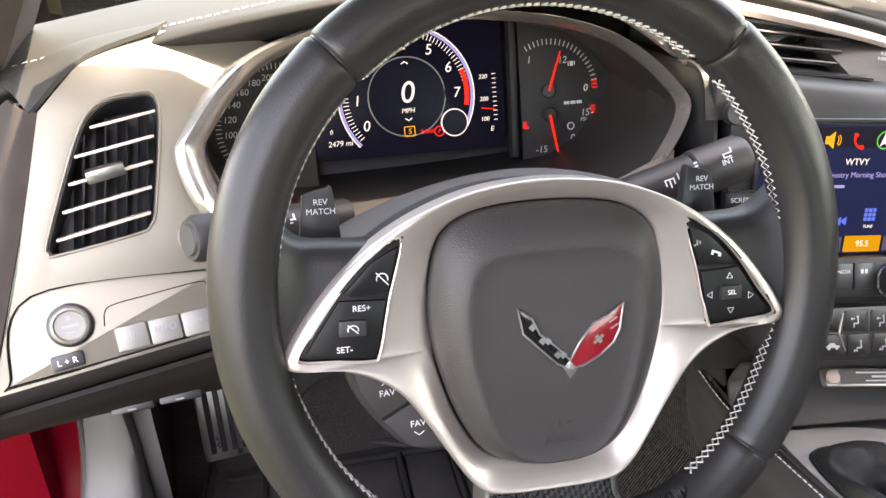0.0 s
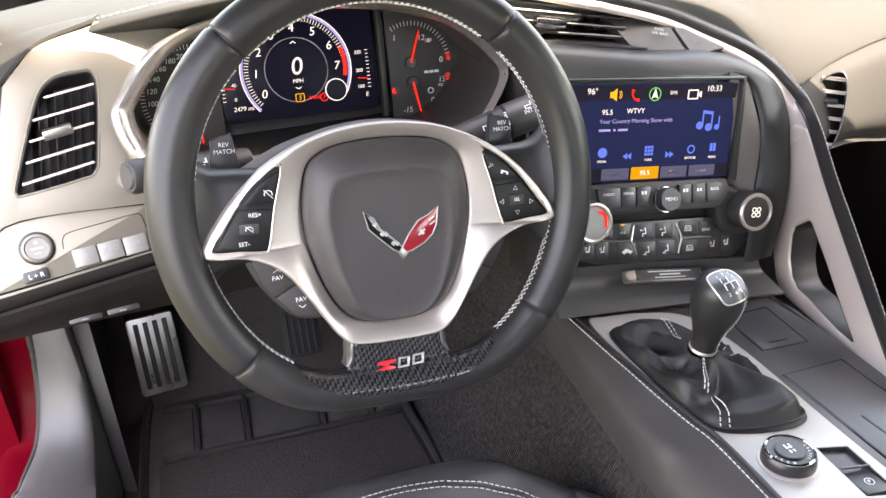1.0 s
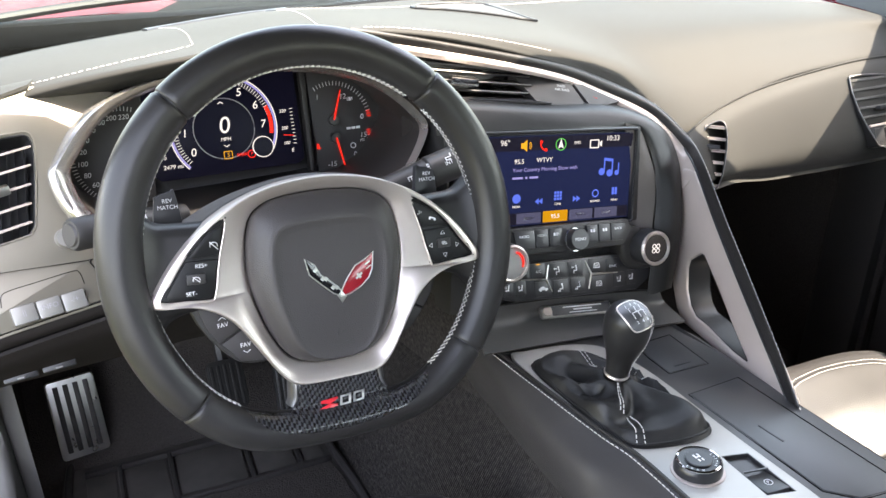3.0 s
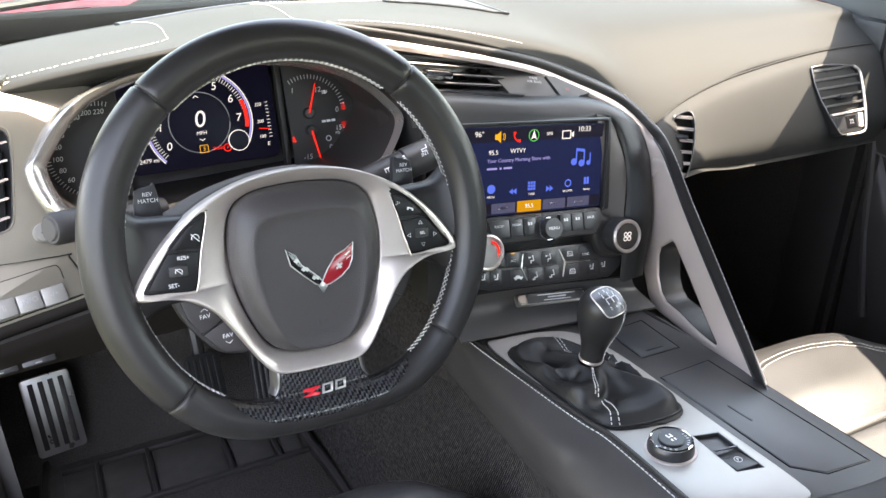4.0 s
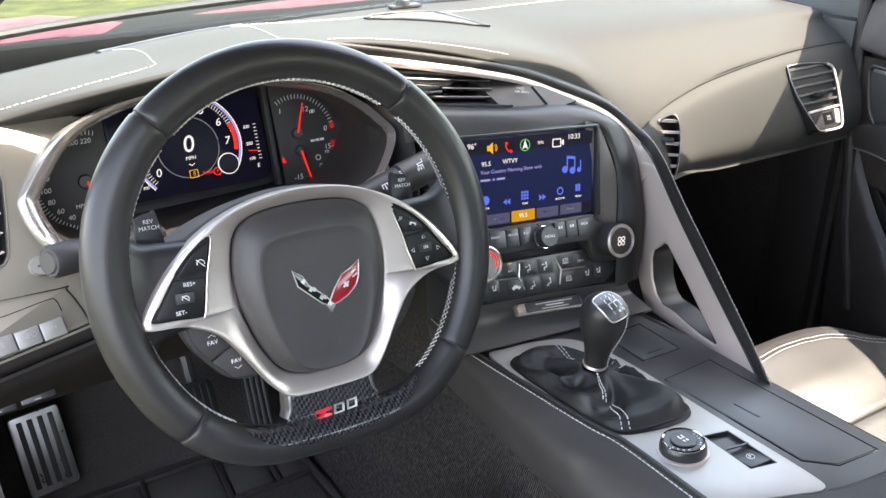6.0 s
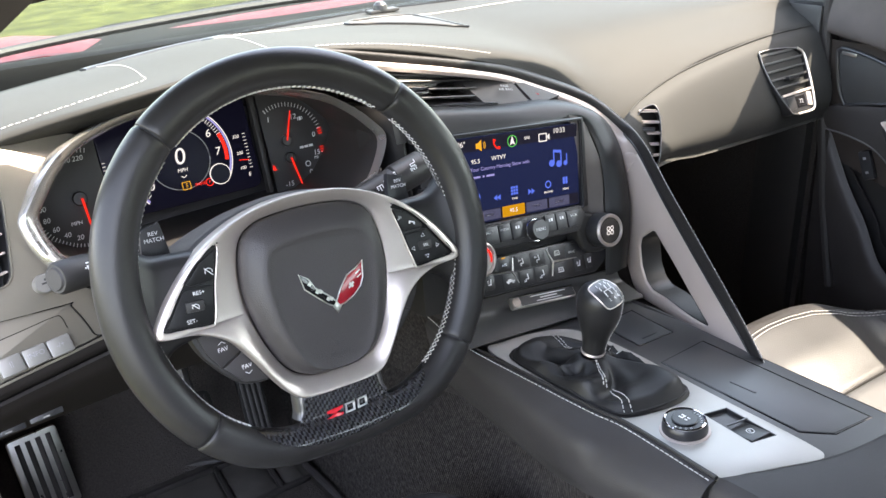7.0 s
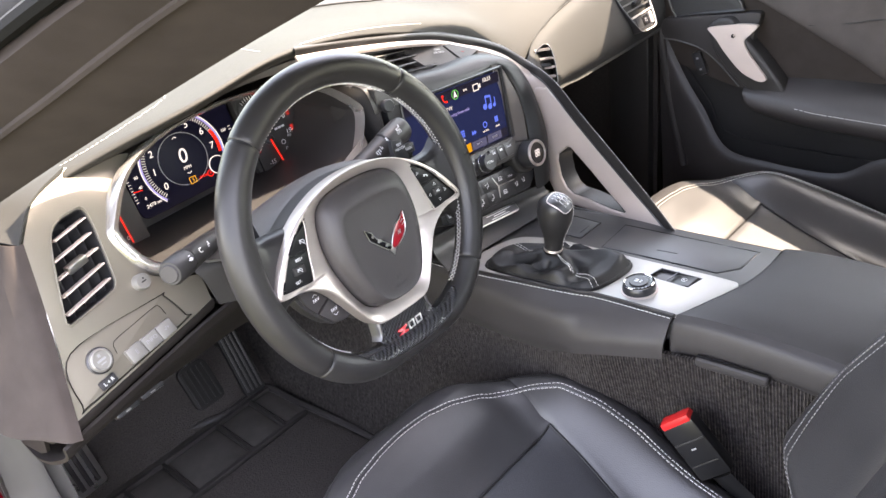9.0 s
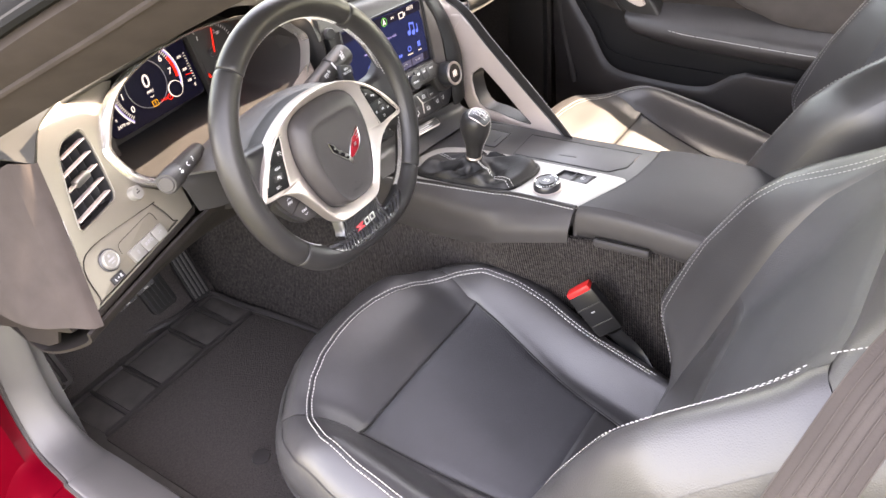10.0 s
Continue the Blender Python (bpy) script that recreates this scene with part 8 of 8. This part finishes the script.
# pull handle: black grip with a silver face
go_ = soft_outline([(-0.225, 0.055), (-0.215, 0.070), (-0.19, 0.076), (-0.117, 0.086), (-0.059, 0.094), (-0.030, 0.098), (-0.018, 0.090), (-0.030, 0.040), (-0.010, -0.030), (-0.030, -0.052), (-0.052, -0.050), (-0.099, -0.006), (-0.133, 0.017), (-0.177, 0.028), (-0.213, 0.031)], 60)
part("handle_surround", slab(go_[::-1], -0.016, 0.006, 0.004), CONSOLE_LEATHER, pdoor, "smooth black surround of the pull handle", True)
part("surround_edge", tube(glide([(-0.217, 0.031, 0.005), (-0.177, 0.028, 0.006), (-0.133, 0.017, 0.006), (-0.099, -0.006, 0.006), (-0.052, -0.050, 0.006)], 30), 0.0016, 6), GREY_PLASTIC, pdoor, "thin grey edge", True)
gp_ = soft_outline([(-0.100, 0.072), (-0.060, 0.092), (-0.028, 0.059), (0.021, 0.008), (0.052, -0.030), (0.054, -0.044), (0.039, -0.053), (0.003, -0.052), (-0.044, -0.022), (-0.082, 0.022)], 50)
gp_ = [(x - 0.012, y - 0.003) for x, y in gp_]
part("grip", slab(gp_[::-1], -0.010, 0.026, 0.010, None, 4), PLASTIC, pdoor, "black pull grip", True, 60)
hs = soft_outline([(-0.121, 0.085), (-0.114, 0.090), (-0.080, 0.096), (-0.046, 0.100), (-0.018, 0.100), (-0.013, 0.096), (-0.025, 0.081), (-0.038, 0.066), (-0.032, 0.047), (-0.008, 0.016), (0.016, -0.012), (0.014, -0.019), (0.004, -0.021), (-0.015, -0.015), (-0.041, -0.001), (-0.077, 0.035), (-0.102, 0.066)], 60)
hs = [(0.010 + (x - 0.010) * 0.86 - 0.006, -0.018 + (y + 0.018) * 0.86 - 0.003) for x, y in hs]
hm = part("handle_face", moved(slab(hs[::-1], 0.020, 0.032, 0.0035, None, 3), pose(-0.05, 0.05, 0.026, -7, 5, 0) @ Matrix.Translation((0.05, -0.05, -0.026))), TAUPE_SILVER, pdoor, "satin silver handle face", True)
part("latch_recess", lathe([(0.013, 0.0), (0.012, 0.002), (0.0, 0.001)], 24, pose(-0.058, 0.058, 0.0292, -7, 5, 0), 0.7), PLASTIC, hm, "", True)
part("latch_tab", lathe([(0.0045, 0.0), (0.004, 0.002), (0.0, 0.0024)], 12, pose(-0.058, 0.059, 0.0310, -7, 5, 0)), CHROME, hm, "", True)
# loudspeaker and window switch
so = soft_outline([(-0.216, 0.154), (-0.213, 0.162), (-0.204, 0.165), (-0.163, 0.158), (-0.122, 0.145), (-0.083, 0.131), (-0.063, 0.117), (-0.056, 0.104), (-0.061, 0.099), (-0.144, 0.086), (-0.184, 0.077), (-0.194, 0.080), (-0.206, 0.105)], 60)
part("speaker_rim", tube([Vector((x, y, 0.002)) for x, y in so], 0.0030, 8, True), SMOOTH_PLASTIC, pdoor, "", True)
part("speaker_grille", slab(so[::-1], -0.014, 0.0016, 0.001), material("speaker_mesh", (0.05, 0.05, 0.05), 0.5, metal=0.4, grain=1.0, grain_scale=500, kind="voronoi"), pdoor, "fine black speaker grille", True)
part("speaker_badge", block(0.026, 0.0055, 0.0014, 0.0006, pose(-0.196, 0.1575, 0.0028, 0, 0, -4)), BRIGHT, pdoor, "small silver bar", True)
ws_ = part("window_switch", block(0.020, 0.048, 0.010, 0.003, pose(-0.140, -0.016, -0.004, 0, 0, 22)), SMOOTH_PLASTIC, pdoor, "black lock switch", True)
for dv in (-0.011, 0.011):
    part("switch_mark", block(0.005, 0.0040, 0.0006, 0, pose(-0.140 - dv * 0.37, -0.016 + dv, 0.0012, 0, 0, 22)), DIM_PRINT, ws_, "", True)
pane = part("window_pane", sheet([[(-0.23, 0.25, -0.07), (0.9, 0.27, -0.07)], [(0.05, 0.47, 0.06), (0.9, 0.52, 0.10)]], 0.004), GLASS, pdoor, "clear window pane", True)
pane.visible_shadow = False
part("outer_skin", slab([(-0.19, 0.255), (-0.19, -0.42), (0.95, -0.42), (0.95, 0.265)], -0.14, -0.100, 0.01), RED_PAINT, pdoor, "red outer skin", True)
# rubber seal between dash and door
alone("door_seal", tube(glide([(1.022, 0.250, 0.875), (1.024, 0.246, 0.80), (1.022, 0.235, 0.70), (1.018, 0.225, 0.63), (1.012, 0.20, 0.50), (1.0, 0.16, 0.36)], 30), 0.009, 10), RUBBER, "black rubber seal between the dashboard and the passenger door", "seal")
alone("footwell_side", sheet([[(1.03, 0.24, 0.18), (1.03, 0.24, 0.64)], [(1.05, 0.80, 0.18), (1.05, 0.80, 0.80)]], 0.01), CARPET, "black carpeted side of the passenger footwell", "trim", kind="structure")

alone("door_post", block(0.12, 0.10, 0.70, 0.01, pose(1.070, 0.300, 0.48)), PLASTIC, "black hinge post ahead of the passenger door", "trim", kind="structure")
alone("mirror_sail", loft([[(1.028, 0.44, 0.846), (1.028, 0.34, 0.835), (1.028, 0.25, 0.800)], [(1.045, 0.44, 0.88), (1.04, 0.33, 0.875), (1.035, 0.23, 0.860)], [(1.07, 0.42, 0.90), (1.06, 0.30, 0.90), (1.05, 0.20, 0.885)]], 16, 10, 0.004), PLASTIC, "black filler between the dashboard and the door window", "trim", kind="structure", angle=60)

# ---- floor: mat, pedals, kick panel ----
mat_ = thing("floor_mat", (0.0, 0.3, FLOOR_Z), "black all-weather floor mat with ribs and carpet field", "floor mat")
mo = [(-0.285, 0.60), (-0.20, 0.615), (-0.05, 0.60), (0.02, 0.575), (0.105, 0.575), (0.118, 0.48), (0.135, 0.30), (0.13, 0.02), (-0.10, 0.02), (-0.215, 0.05), (-0.28, 0.12)]
part("mat_base", slab(soft_outline(mo, 70)[::-1], FLOOR_Z - 0.002, FLOOR_Z + 0.009, 0.003), MAT_RUBBER, mat_, "black rubber mat")
part("mat_edge", tube([Vector((x, y, FLOOR_Z + 0.011)) for x, y in soft_outline([(x * 0.97, y * 0.985 + 0.004) for x, y in mo], 70)], 0.0065, 8, True), RUBBER, mat_, "raised rubber edge")
part("carpet_field", slab([(-0.262, 0.435), (0.105, 0.435), (0.120, 0.30), (0.115, 0.04), (-0.10, 0.04), (-0.205, 0.07), (-0.262, 0.14)], FLOOR_Z + 0.008, FLOOR_Z + 0.0135, 0.002), CARPET, mat_, "black carpet field")
for k, x in enumerate((-0.205, -0.130, -0.015, 0.060)):
    part("mat_rib", block(0.007, 0.115, 0.010, 0.003, pose(x, 0.500, FLOOR_Z + 0.013)), RUBBER, mat_, "raised rib")
for y in (0.444, 0.560):
    part("mat_rib", block(0.365, 0.009, 0.011, 0.003, pose(-0.075, y, FLOOR_Z + 0.012)), RUBBER, mat_, "raised rib")
for xa, xb in ((-0.255, -0.212), (-0.198, -0.137), (-0.123, -0.022), (-0.008, 0.053), (0.067, 0.098)):
    part("mat_panel", block(xb - xa, 0.098, 0.004, 0.0015, pose((xa + xb) / 2, 0.502, FLOOR_Z + 0.0105)), MAT_RUBBER, mat_, "smooth rubber panel")
part("mat_clip", lathe([(0.016, 0.0), (0.015, 0.004), (0.008, 0.005), (0.0, 0.004)], 24, pose(-0.150, 0.165, FLOOR_Z + 0.0135)), RUBBER, mat_, "round fixing clip")

dead = thing("foot_rest", (-0.265, 0.57, 0.2), "ribbed silver foot rest pedal with black rubber strips", "pedal")
DP = pose(-0.250, 0.598, 0.278, 74, 0, 8) @ Matrix.Diagonal((0.80, 0.78, 1, 1))
part("rest_plate", slab(rounded(0.088, 0.165, 0.008)[::-1], -0.006, 0.002, 0.001, DP), BRIGHT, dead, "brushed metal plate")
for k in range(4):
    part("rubber_strip", block(0.0095, 0.140, 0.005, 0.0015, DP @ pose(-0.027 + 0.018 * k, 0.002, 0.0028)), RUBBER, dead, "black rubber strip")
part("rest_foot", block(0.09, 0.16, 0.09, 0.01, DP @ pose(0, 0, -0.055)), CARPET, dead, "")


def pedal(name, x, y, z, w, h, label):
    p = thing(name, (x, y, z), label, "pedal")
    m = pose(x, y, z, 58, 0, 0)
    part("pedal_pad", slab(rounded(w, h, 0.012)[::-1], -0.008, 0.003, 0.002, m), PEDAL_BLACK, p, "black rubber pad")
    for k in range(5):
        part("pad_rib", block(0.0045, h * 0.82, 0.003, 0.001, m @ pose(-w * 0.36 + w * 0.18 * k, 0, 0.004)), PEDAL_BLACK, p)
    part("pedal_arm", tube(glide([m @ Vector((0, 0, -0.008)), Vector((x, y + 0.06, z + 0.08)), Vector((x, y + 0.07, z + 0.26))], 12), 0.010, 8), PLASTIC, p, "black steel arm")


pedal("brake_pedal", -0.028, 0.525, 0.320, 0.056, 0.080, "black brake pedal under the column")
gas = thing("accelerator_pedal", (0.075, 0.56, 0.25), "black ribbed accelerator pedal beside the tunnel", "pedal")
GP = pose(0.070, 0.560, 0.285, 62, 0, -6)
part("pedal_pad", slab(rounded(0.040, 0.130, 0.008)[::-1], -0.008, 0.003, 0.002, GP), PEDAL_BLACK, gas, "black rubber pad")
for k in range(4):
    part("pad_rib", block(0.0042, 0.115, 0.003, 0.001, GP @ pose(-0.0135 + 0.0090 * k, 0, 0.004)), PLASTIC, gas)
part("pedal_arm", tube([GP @ Vector((0, 0.03, -0.008)), GP @ Vector((0, 0.05, -0.10))], 0.010, 8), PLASTIC, gas)

# ---- dashboard details ----
def skin_point(x, f):
    """A place on the dash top: f runs from the lip (0) to the windscreen foot (1)."""
    rows_d = [glide(r, 91) for r in (lip, row1, row2, row3, row4)]
    k = (x - X[0]) / (X[-1] - X[0])
    col = []
    for r in rows_d:
        best = min(range(len(r) - 1), key=lambda q: abs((r[q].x + r[q + 1].x) / 2 - x))
        a, b = r[best], r[best + 1]
        u = 0 if abs(b.x - a.x) < 1e-9 else (x - a.x) / (b.x - a.x)
        col.append(a.lerp(b, u))
    return glide(col, 101)[int(round(f * 100))]


part("arch_thread", stitches([skin_point(0.115 + 0.235 * k / 40, 0.12) + Vector((0, 0, 0.0008)) for k in range(41)], (0, -0.3, 1), 0.0040, 0.0022, 0.00036), THREAD, dash, "pale stitching along the arch")
part("front_thread", stitches([skin_point(0.09 + 0.85 * k / 80, 0.86 - 0.10 * math.exp(-((k - 10) / 30) ** 2)) + Vector((0, 0, 0.0008)) for k in range(81)], (0, 0, 1), 0.0040, 0.0022, 0.00036), THREAD, dash, "pale stitching along the windscreen")
part("seam_groove", tube([skin_point(0.09 + 0.90 * k / 80, 0.872 - 0.10 * math.exp(-((k - 10) / 30) ** 2)) for k in range(81)], 0.0014, 5), PLASTIC, dash, "")
part("pad_piping", tube(glide([(x, y - 0.001, z + 0.001) for x, y, z in pad_top], 40), 0.0013, 6), DASH_SKIN, dash, "piped seam over the passenger pad")
part("pad_thread", stitches(glide([(x, y - 0.004, z - 0.004) for x, y, z in pad_low], 60), (0, -0.6, -0.6), 0.0040, 0.0022, 0.00026), GREY_THREAD, dash, "pale stitching")

# dash-top loudspeaker grille
spk = thing("dash_speaker", (0.36, 0.45, 0.86), "fine black loudspeaker grille set flush in the dash top", "speaker")


def on_dash(x, y, lift=0.001):
    best = min(range(101), key=lambda q: abs(skin_cache(x)[q].y - y))
    return skin_cache(x)[best] + Vector((0, 0, lift))


CACHE = {}


def skin_cache(x):
    k = round(x, 3)
    if k not in CACHE:
        rows_d = [glide(r, 91) for r in (lip, row1, row2, row3, row4)]
        col = []
        for r in rows_d:
            best = min(range(len(r) - 1), key=lambda q: abs((r[q].x + r[q + 1].x) / 2 - x))
            a, b = r[best], r[best + 1]
            u = 0 if abs(b.x - a.x) < 1e-9 else (x - a.x) / (b.x - a.x)
            col.append(a.lerp(b, u))
        CACHE[k] = glide(col, 101)
    return CACHE[k]


brow_seam = glide([(-0.296, 0.263, 0), (-0.26, 0.257, 0), (-0.20, 0.248, 0), (-0.15, 0.242, 0), (-0.10, 0.247, 0), (-0.058, 0.259, 0), (-0.043, 0.275, 0), (-0.040, 0.305, 0), (-0.036, 0.370, 0), (-0.039, 0.430, 0), (-0.053, 0.495, 0)], 100)
part("brow_thread", stitches([on_dash(p.x, p.y, 0.0006) for p in brow_seam], (0, -0.2, 1), 0.0040, 0.0022, 0.00032), THREAD, dash, "pale stitching round the brow pad")
hood_seam = glide([(0.078, 0.245, 0), (0.084, 0.286, 0), (0.094, 0.354, 0), (0.098, 0.420, 0), (0.094, 0.470, 0)], 40)
part("hood_thread", stitches([on_dash(p.x, p.y, 0.0008) for p in hood_seam], (0, 0, 1), 0.0040, 0.0022, 0.00036), THREAD, dash, "pale seam over the cluster hood")
front_e = glide([(0.270, 0.470, 0), (0.30, 0.505, 0), (0.36, 0.52, 0), (0.40, 0.505, 0)], 16)
rear_e = glide([(0.272, 0.460, 0), (0.32, 0.440, 0), (0.37, 0.410, 0), (0.418, 0.388, 0)], 16)
part("grille_mesh", sheet([[on_dash(a.x, a.y + (b.y - a.y) * f, 0.0012) for a, b in zip(rear_e, front_e)] for f in (0, 0.25, 0.5, 0.75, 1)], 0.0015), material("dash_grille", (0.035, 0.035, 0.035), 0.6, grain=1.0, grain_scale=450, kind="voronoi"), spk, "fine black mesh", angle=70)
part("grille_rim", tube([on_dash(p.x, p.y, 0.0018) for p in list(rear_e) + list(front_e)[::-1]], 0.0016, 6, True), PLASTIC, spk, "black rim")
sensor = thing("light_sensor", (0.382, 0.565, 0.87), "small dark dome sensor on a black foot at the windscreen", "sensor")
part("dome", lathe([(0.0115, 0.004), (0.0105, 0.011), (0.006, 0.0155), (0.0, 0.0165)], 24, pose(0.382, 0.578, 0.872)), SMOOTH_PLASTIC, sensor, "dark dome")
part("foot", block(0.050, 0.020, 0.005, 0.002, pose(0.385, 0.578, 0.874)), PLASTIC, sensor, "black foot")
# defroster slot behind the hood
slot = thing("defroster_vent", (0.0, 0.52, 0.9), "long black defroster slot below the windscreen", "vent")
sp_ = [on_dash(p.x, p.y, 0.001) for p in glide([(-0.07, 0.495, 0), (-0.02, 0.510, 0), (0.034, 0.522, 0), (0.070, 0.530, 0), (0.096, 0.522, 0), (0.106, 0.480, 0)], 26)]
part("slot", tube(sp_, 0.006, 8, False, (0, 0, 1), 0.35), SMOOTH_PLASTIC, slot, "black slot")

# passenger vents
def vent_frame(name, m, outline, label, n_vanes, tilt, slider=True, skip=0, vane=GREY_PLASTIC):
    v = thing(name, m, label, "air vent")
    part("vent_ring", tube([Vector((x, y, 0.0026)) for x, y in outline], 0.0011, 8, True), SMOKED, v, "bright silver ring", True)
    part("vent_back", slab(outline[::-1], -0.045, -0.030, 0), GLOSS, v, "", True)
    part("vent_wall", sheet([[(x, y, 0.002) for x, y in outline], [(x * 0.95, y * 0.95, -0.035) for x, y in outline]], 0.001, True), SMOOTH_PLASTIC, v, "", True)
    ys = [p[1] for p in outline]
    for k in range(skip, n_vanes):
        y = min(ys) + (max(ys) - min(ys)) * (k + 0.5) / n_vanes
        xs = sorted(p[0] for p in outline if abs(p[1] - y) < (max(ys) - min(ys)) * 0.09) or [-0.01, 0.01]
        w = xs[-1] - xs[0]
        part("vane", block(w * 0.96, 0.0022, 0.012, 0.0007, pose((xs[0] + xs[-1]) / 2, y, -0.004, tilt - 22, 0, 0)), vane, v, "flat vane", True)
        part("vane_edge", block(w * 0.95, 0.0012, 0.0012, 0.0003, pose((xs[0] + xs[-1]) / 2, y + 0.0008, 0.0022, tilt - 22, 0, 0)), vane, v, "", True)
    if slider:
        part("vent_tab", block(0.026, 0.006, 0.010, 0.002, pose(0.002, 0.012, 0.003, 10, 0, 0)), SMOOTH_PLASTIC, v, "black slider", True)
    return v


VP = pose(0.901, 0.2185, 0.722, 63, 0, 1) @ Matrix.Translation((0, 0, 0.0065))
vo = [(-0.0545, 0.0600), (-0.0530, 0.0618), (-0.030, 0.0622), (-0.010, 0.0610), (0.018, 0.0575), (0.034, 0.0540), (0.0420, 0.0480), (0.0455, 0.0360), (0.0440, 0.0150), (0.0405, -0.0120), (0.0365, -0.0330), (0.0325, -0.0420), (0.0225, -0.0462), (0.0, -0.0460), (-0.0180, -0.0440), (-0.0225, -0.0405), (-0.0355, -0.0160), (-0.0480, 0.0120), (-0.0545, 0.0400)]
vo = [(x, y) for i, p in enumerate(vo) for x, y in (p, ((p[0] + vo[(i + 1) % len(vo)][0]) / 2, (p[1] + vo[(i + 1) % len(vo)][1]) / 2))]
vp = vent_frame("passenger_vent", VP, vo, "silver-ringed outer air vent with black vanes and a small temperature display", 8, 30, skip=3)
part("bright_flank", tube(glide([(0.034, 0.0540, 0.004), (0.0435, 0.0470, 0.004), (0.0455, 0.0340, 0.004), (0.0430, 0.0050, 0.004), (0.0385, -0.0240, 0.004), (0.0325, -0.0420, 0.004), (0.0200, -0.0462, 0.004), (-0.0100, -0.0455, 0.004)], 40), 0.0019, 8), SILVER, vp, "bright silver flank of the ring", True)
part("temp_plate", slab([(-0.0335, -0.0135), (0.0390, -0.0125), (0.0335, -0.0395), (0.0215, -0.0440), (-0.0180, -0.0425), (-0.0215, -0.0385)][::-1], -0.006, 0.0015, 0.001), SMOOTH_PLASTIC, vp, "black control plate", True)
part("plate_edge", block(0.070, 0.0036, 0.004, 0.001, pose(0.003, -0.0125, 0.002, 0, 0, 1)), TAUPE_SILVER, vp, "satin bar over the control plate", True)
part("temp_display", block(0.022, 0.0185, 0.0012, 0.0003, pose(0.0080, -0.0275, 0.0018)), GLOSS, vp, "small dark display", True)
words("72", 0.0095, pose(0.0080, -0.0275, 0.0026), GLOW_WHITE, vp)
part("temp_key", block(0.010, 0.0215, 0.003, 0.001, pose(0.0280, -0.0270, 0.0020, 0, 0, -10)), TAUPE_SILVER, vp, "silver key", True)
for dv in (-0.006, 0.006):
    part("key_mark", block(0.0030, 0.0016, 0.0006, 0, pose(0.0280 + dv * 0.17, -0.0270 + dv, 0.0037)), GLOW_WHITE, vp, "", True)
part("fan_key", block(0.018, 0.020, 0.003, 0.001, pose(-0.0150, -0.0275, 0.0010)), SMOOTH_PLASTIC, vp, "", True)
V2 = pose(0.570, 0.1960, 0.7130, 66, 0, -44) @ Matrix.Translation((0, 0, 0.016)) @ Matrix.Diagonal((0.78, 0.95, 1, 1))
v2o = soft_outline([(-0.014, 0.032), (0.002, 0.045), (0.016, 0.044), (0.024, 0.020), (0.025, -0.015), (0.020, -0.040), (0.006, -0.046), (-0.012, -0.034), (-0.020, 0.0)], 44)
# paler vane colour than the outer vent, standing for sunlight on the blades
vent_frame("inner_passenger_vent", V2, v2o, "silver-ringed inner passenger air vent turned towards the console", 6, 40, vane=TAUPE_SILVER)
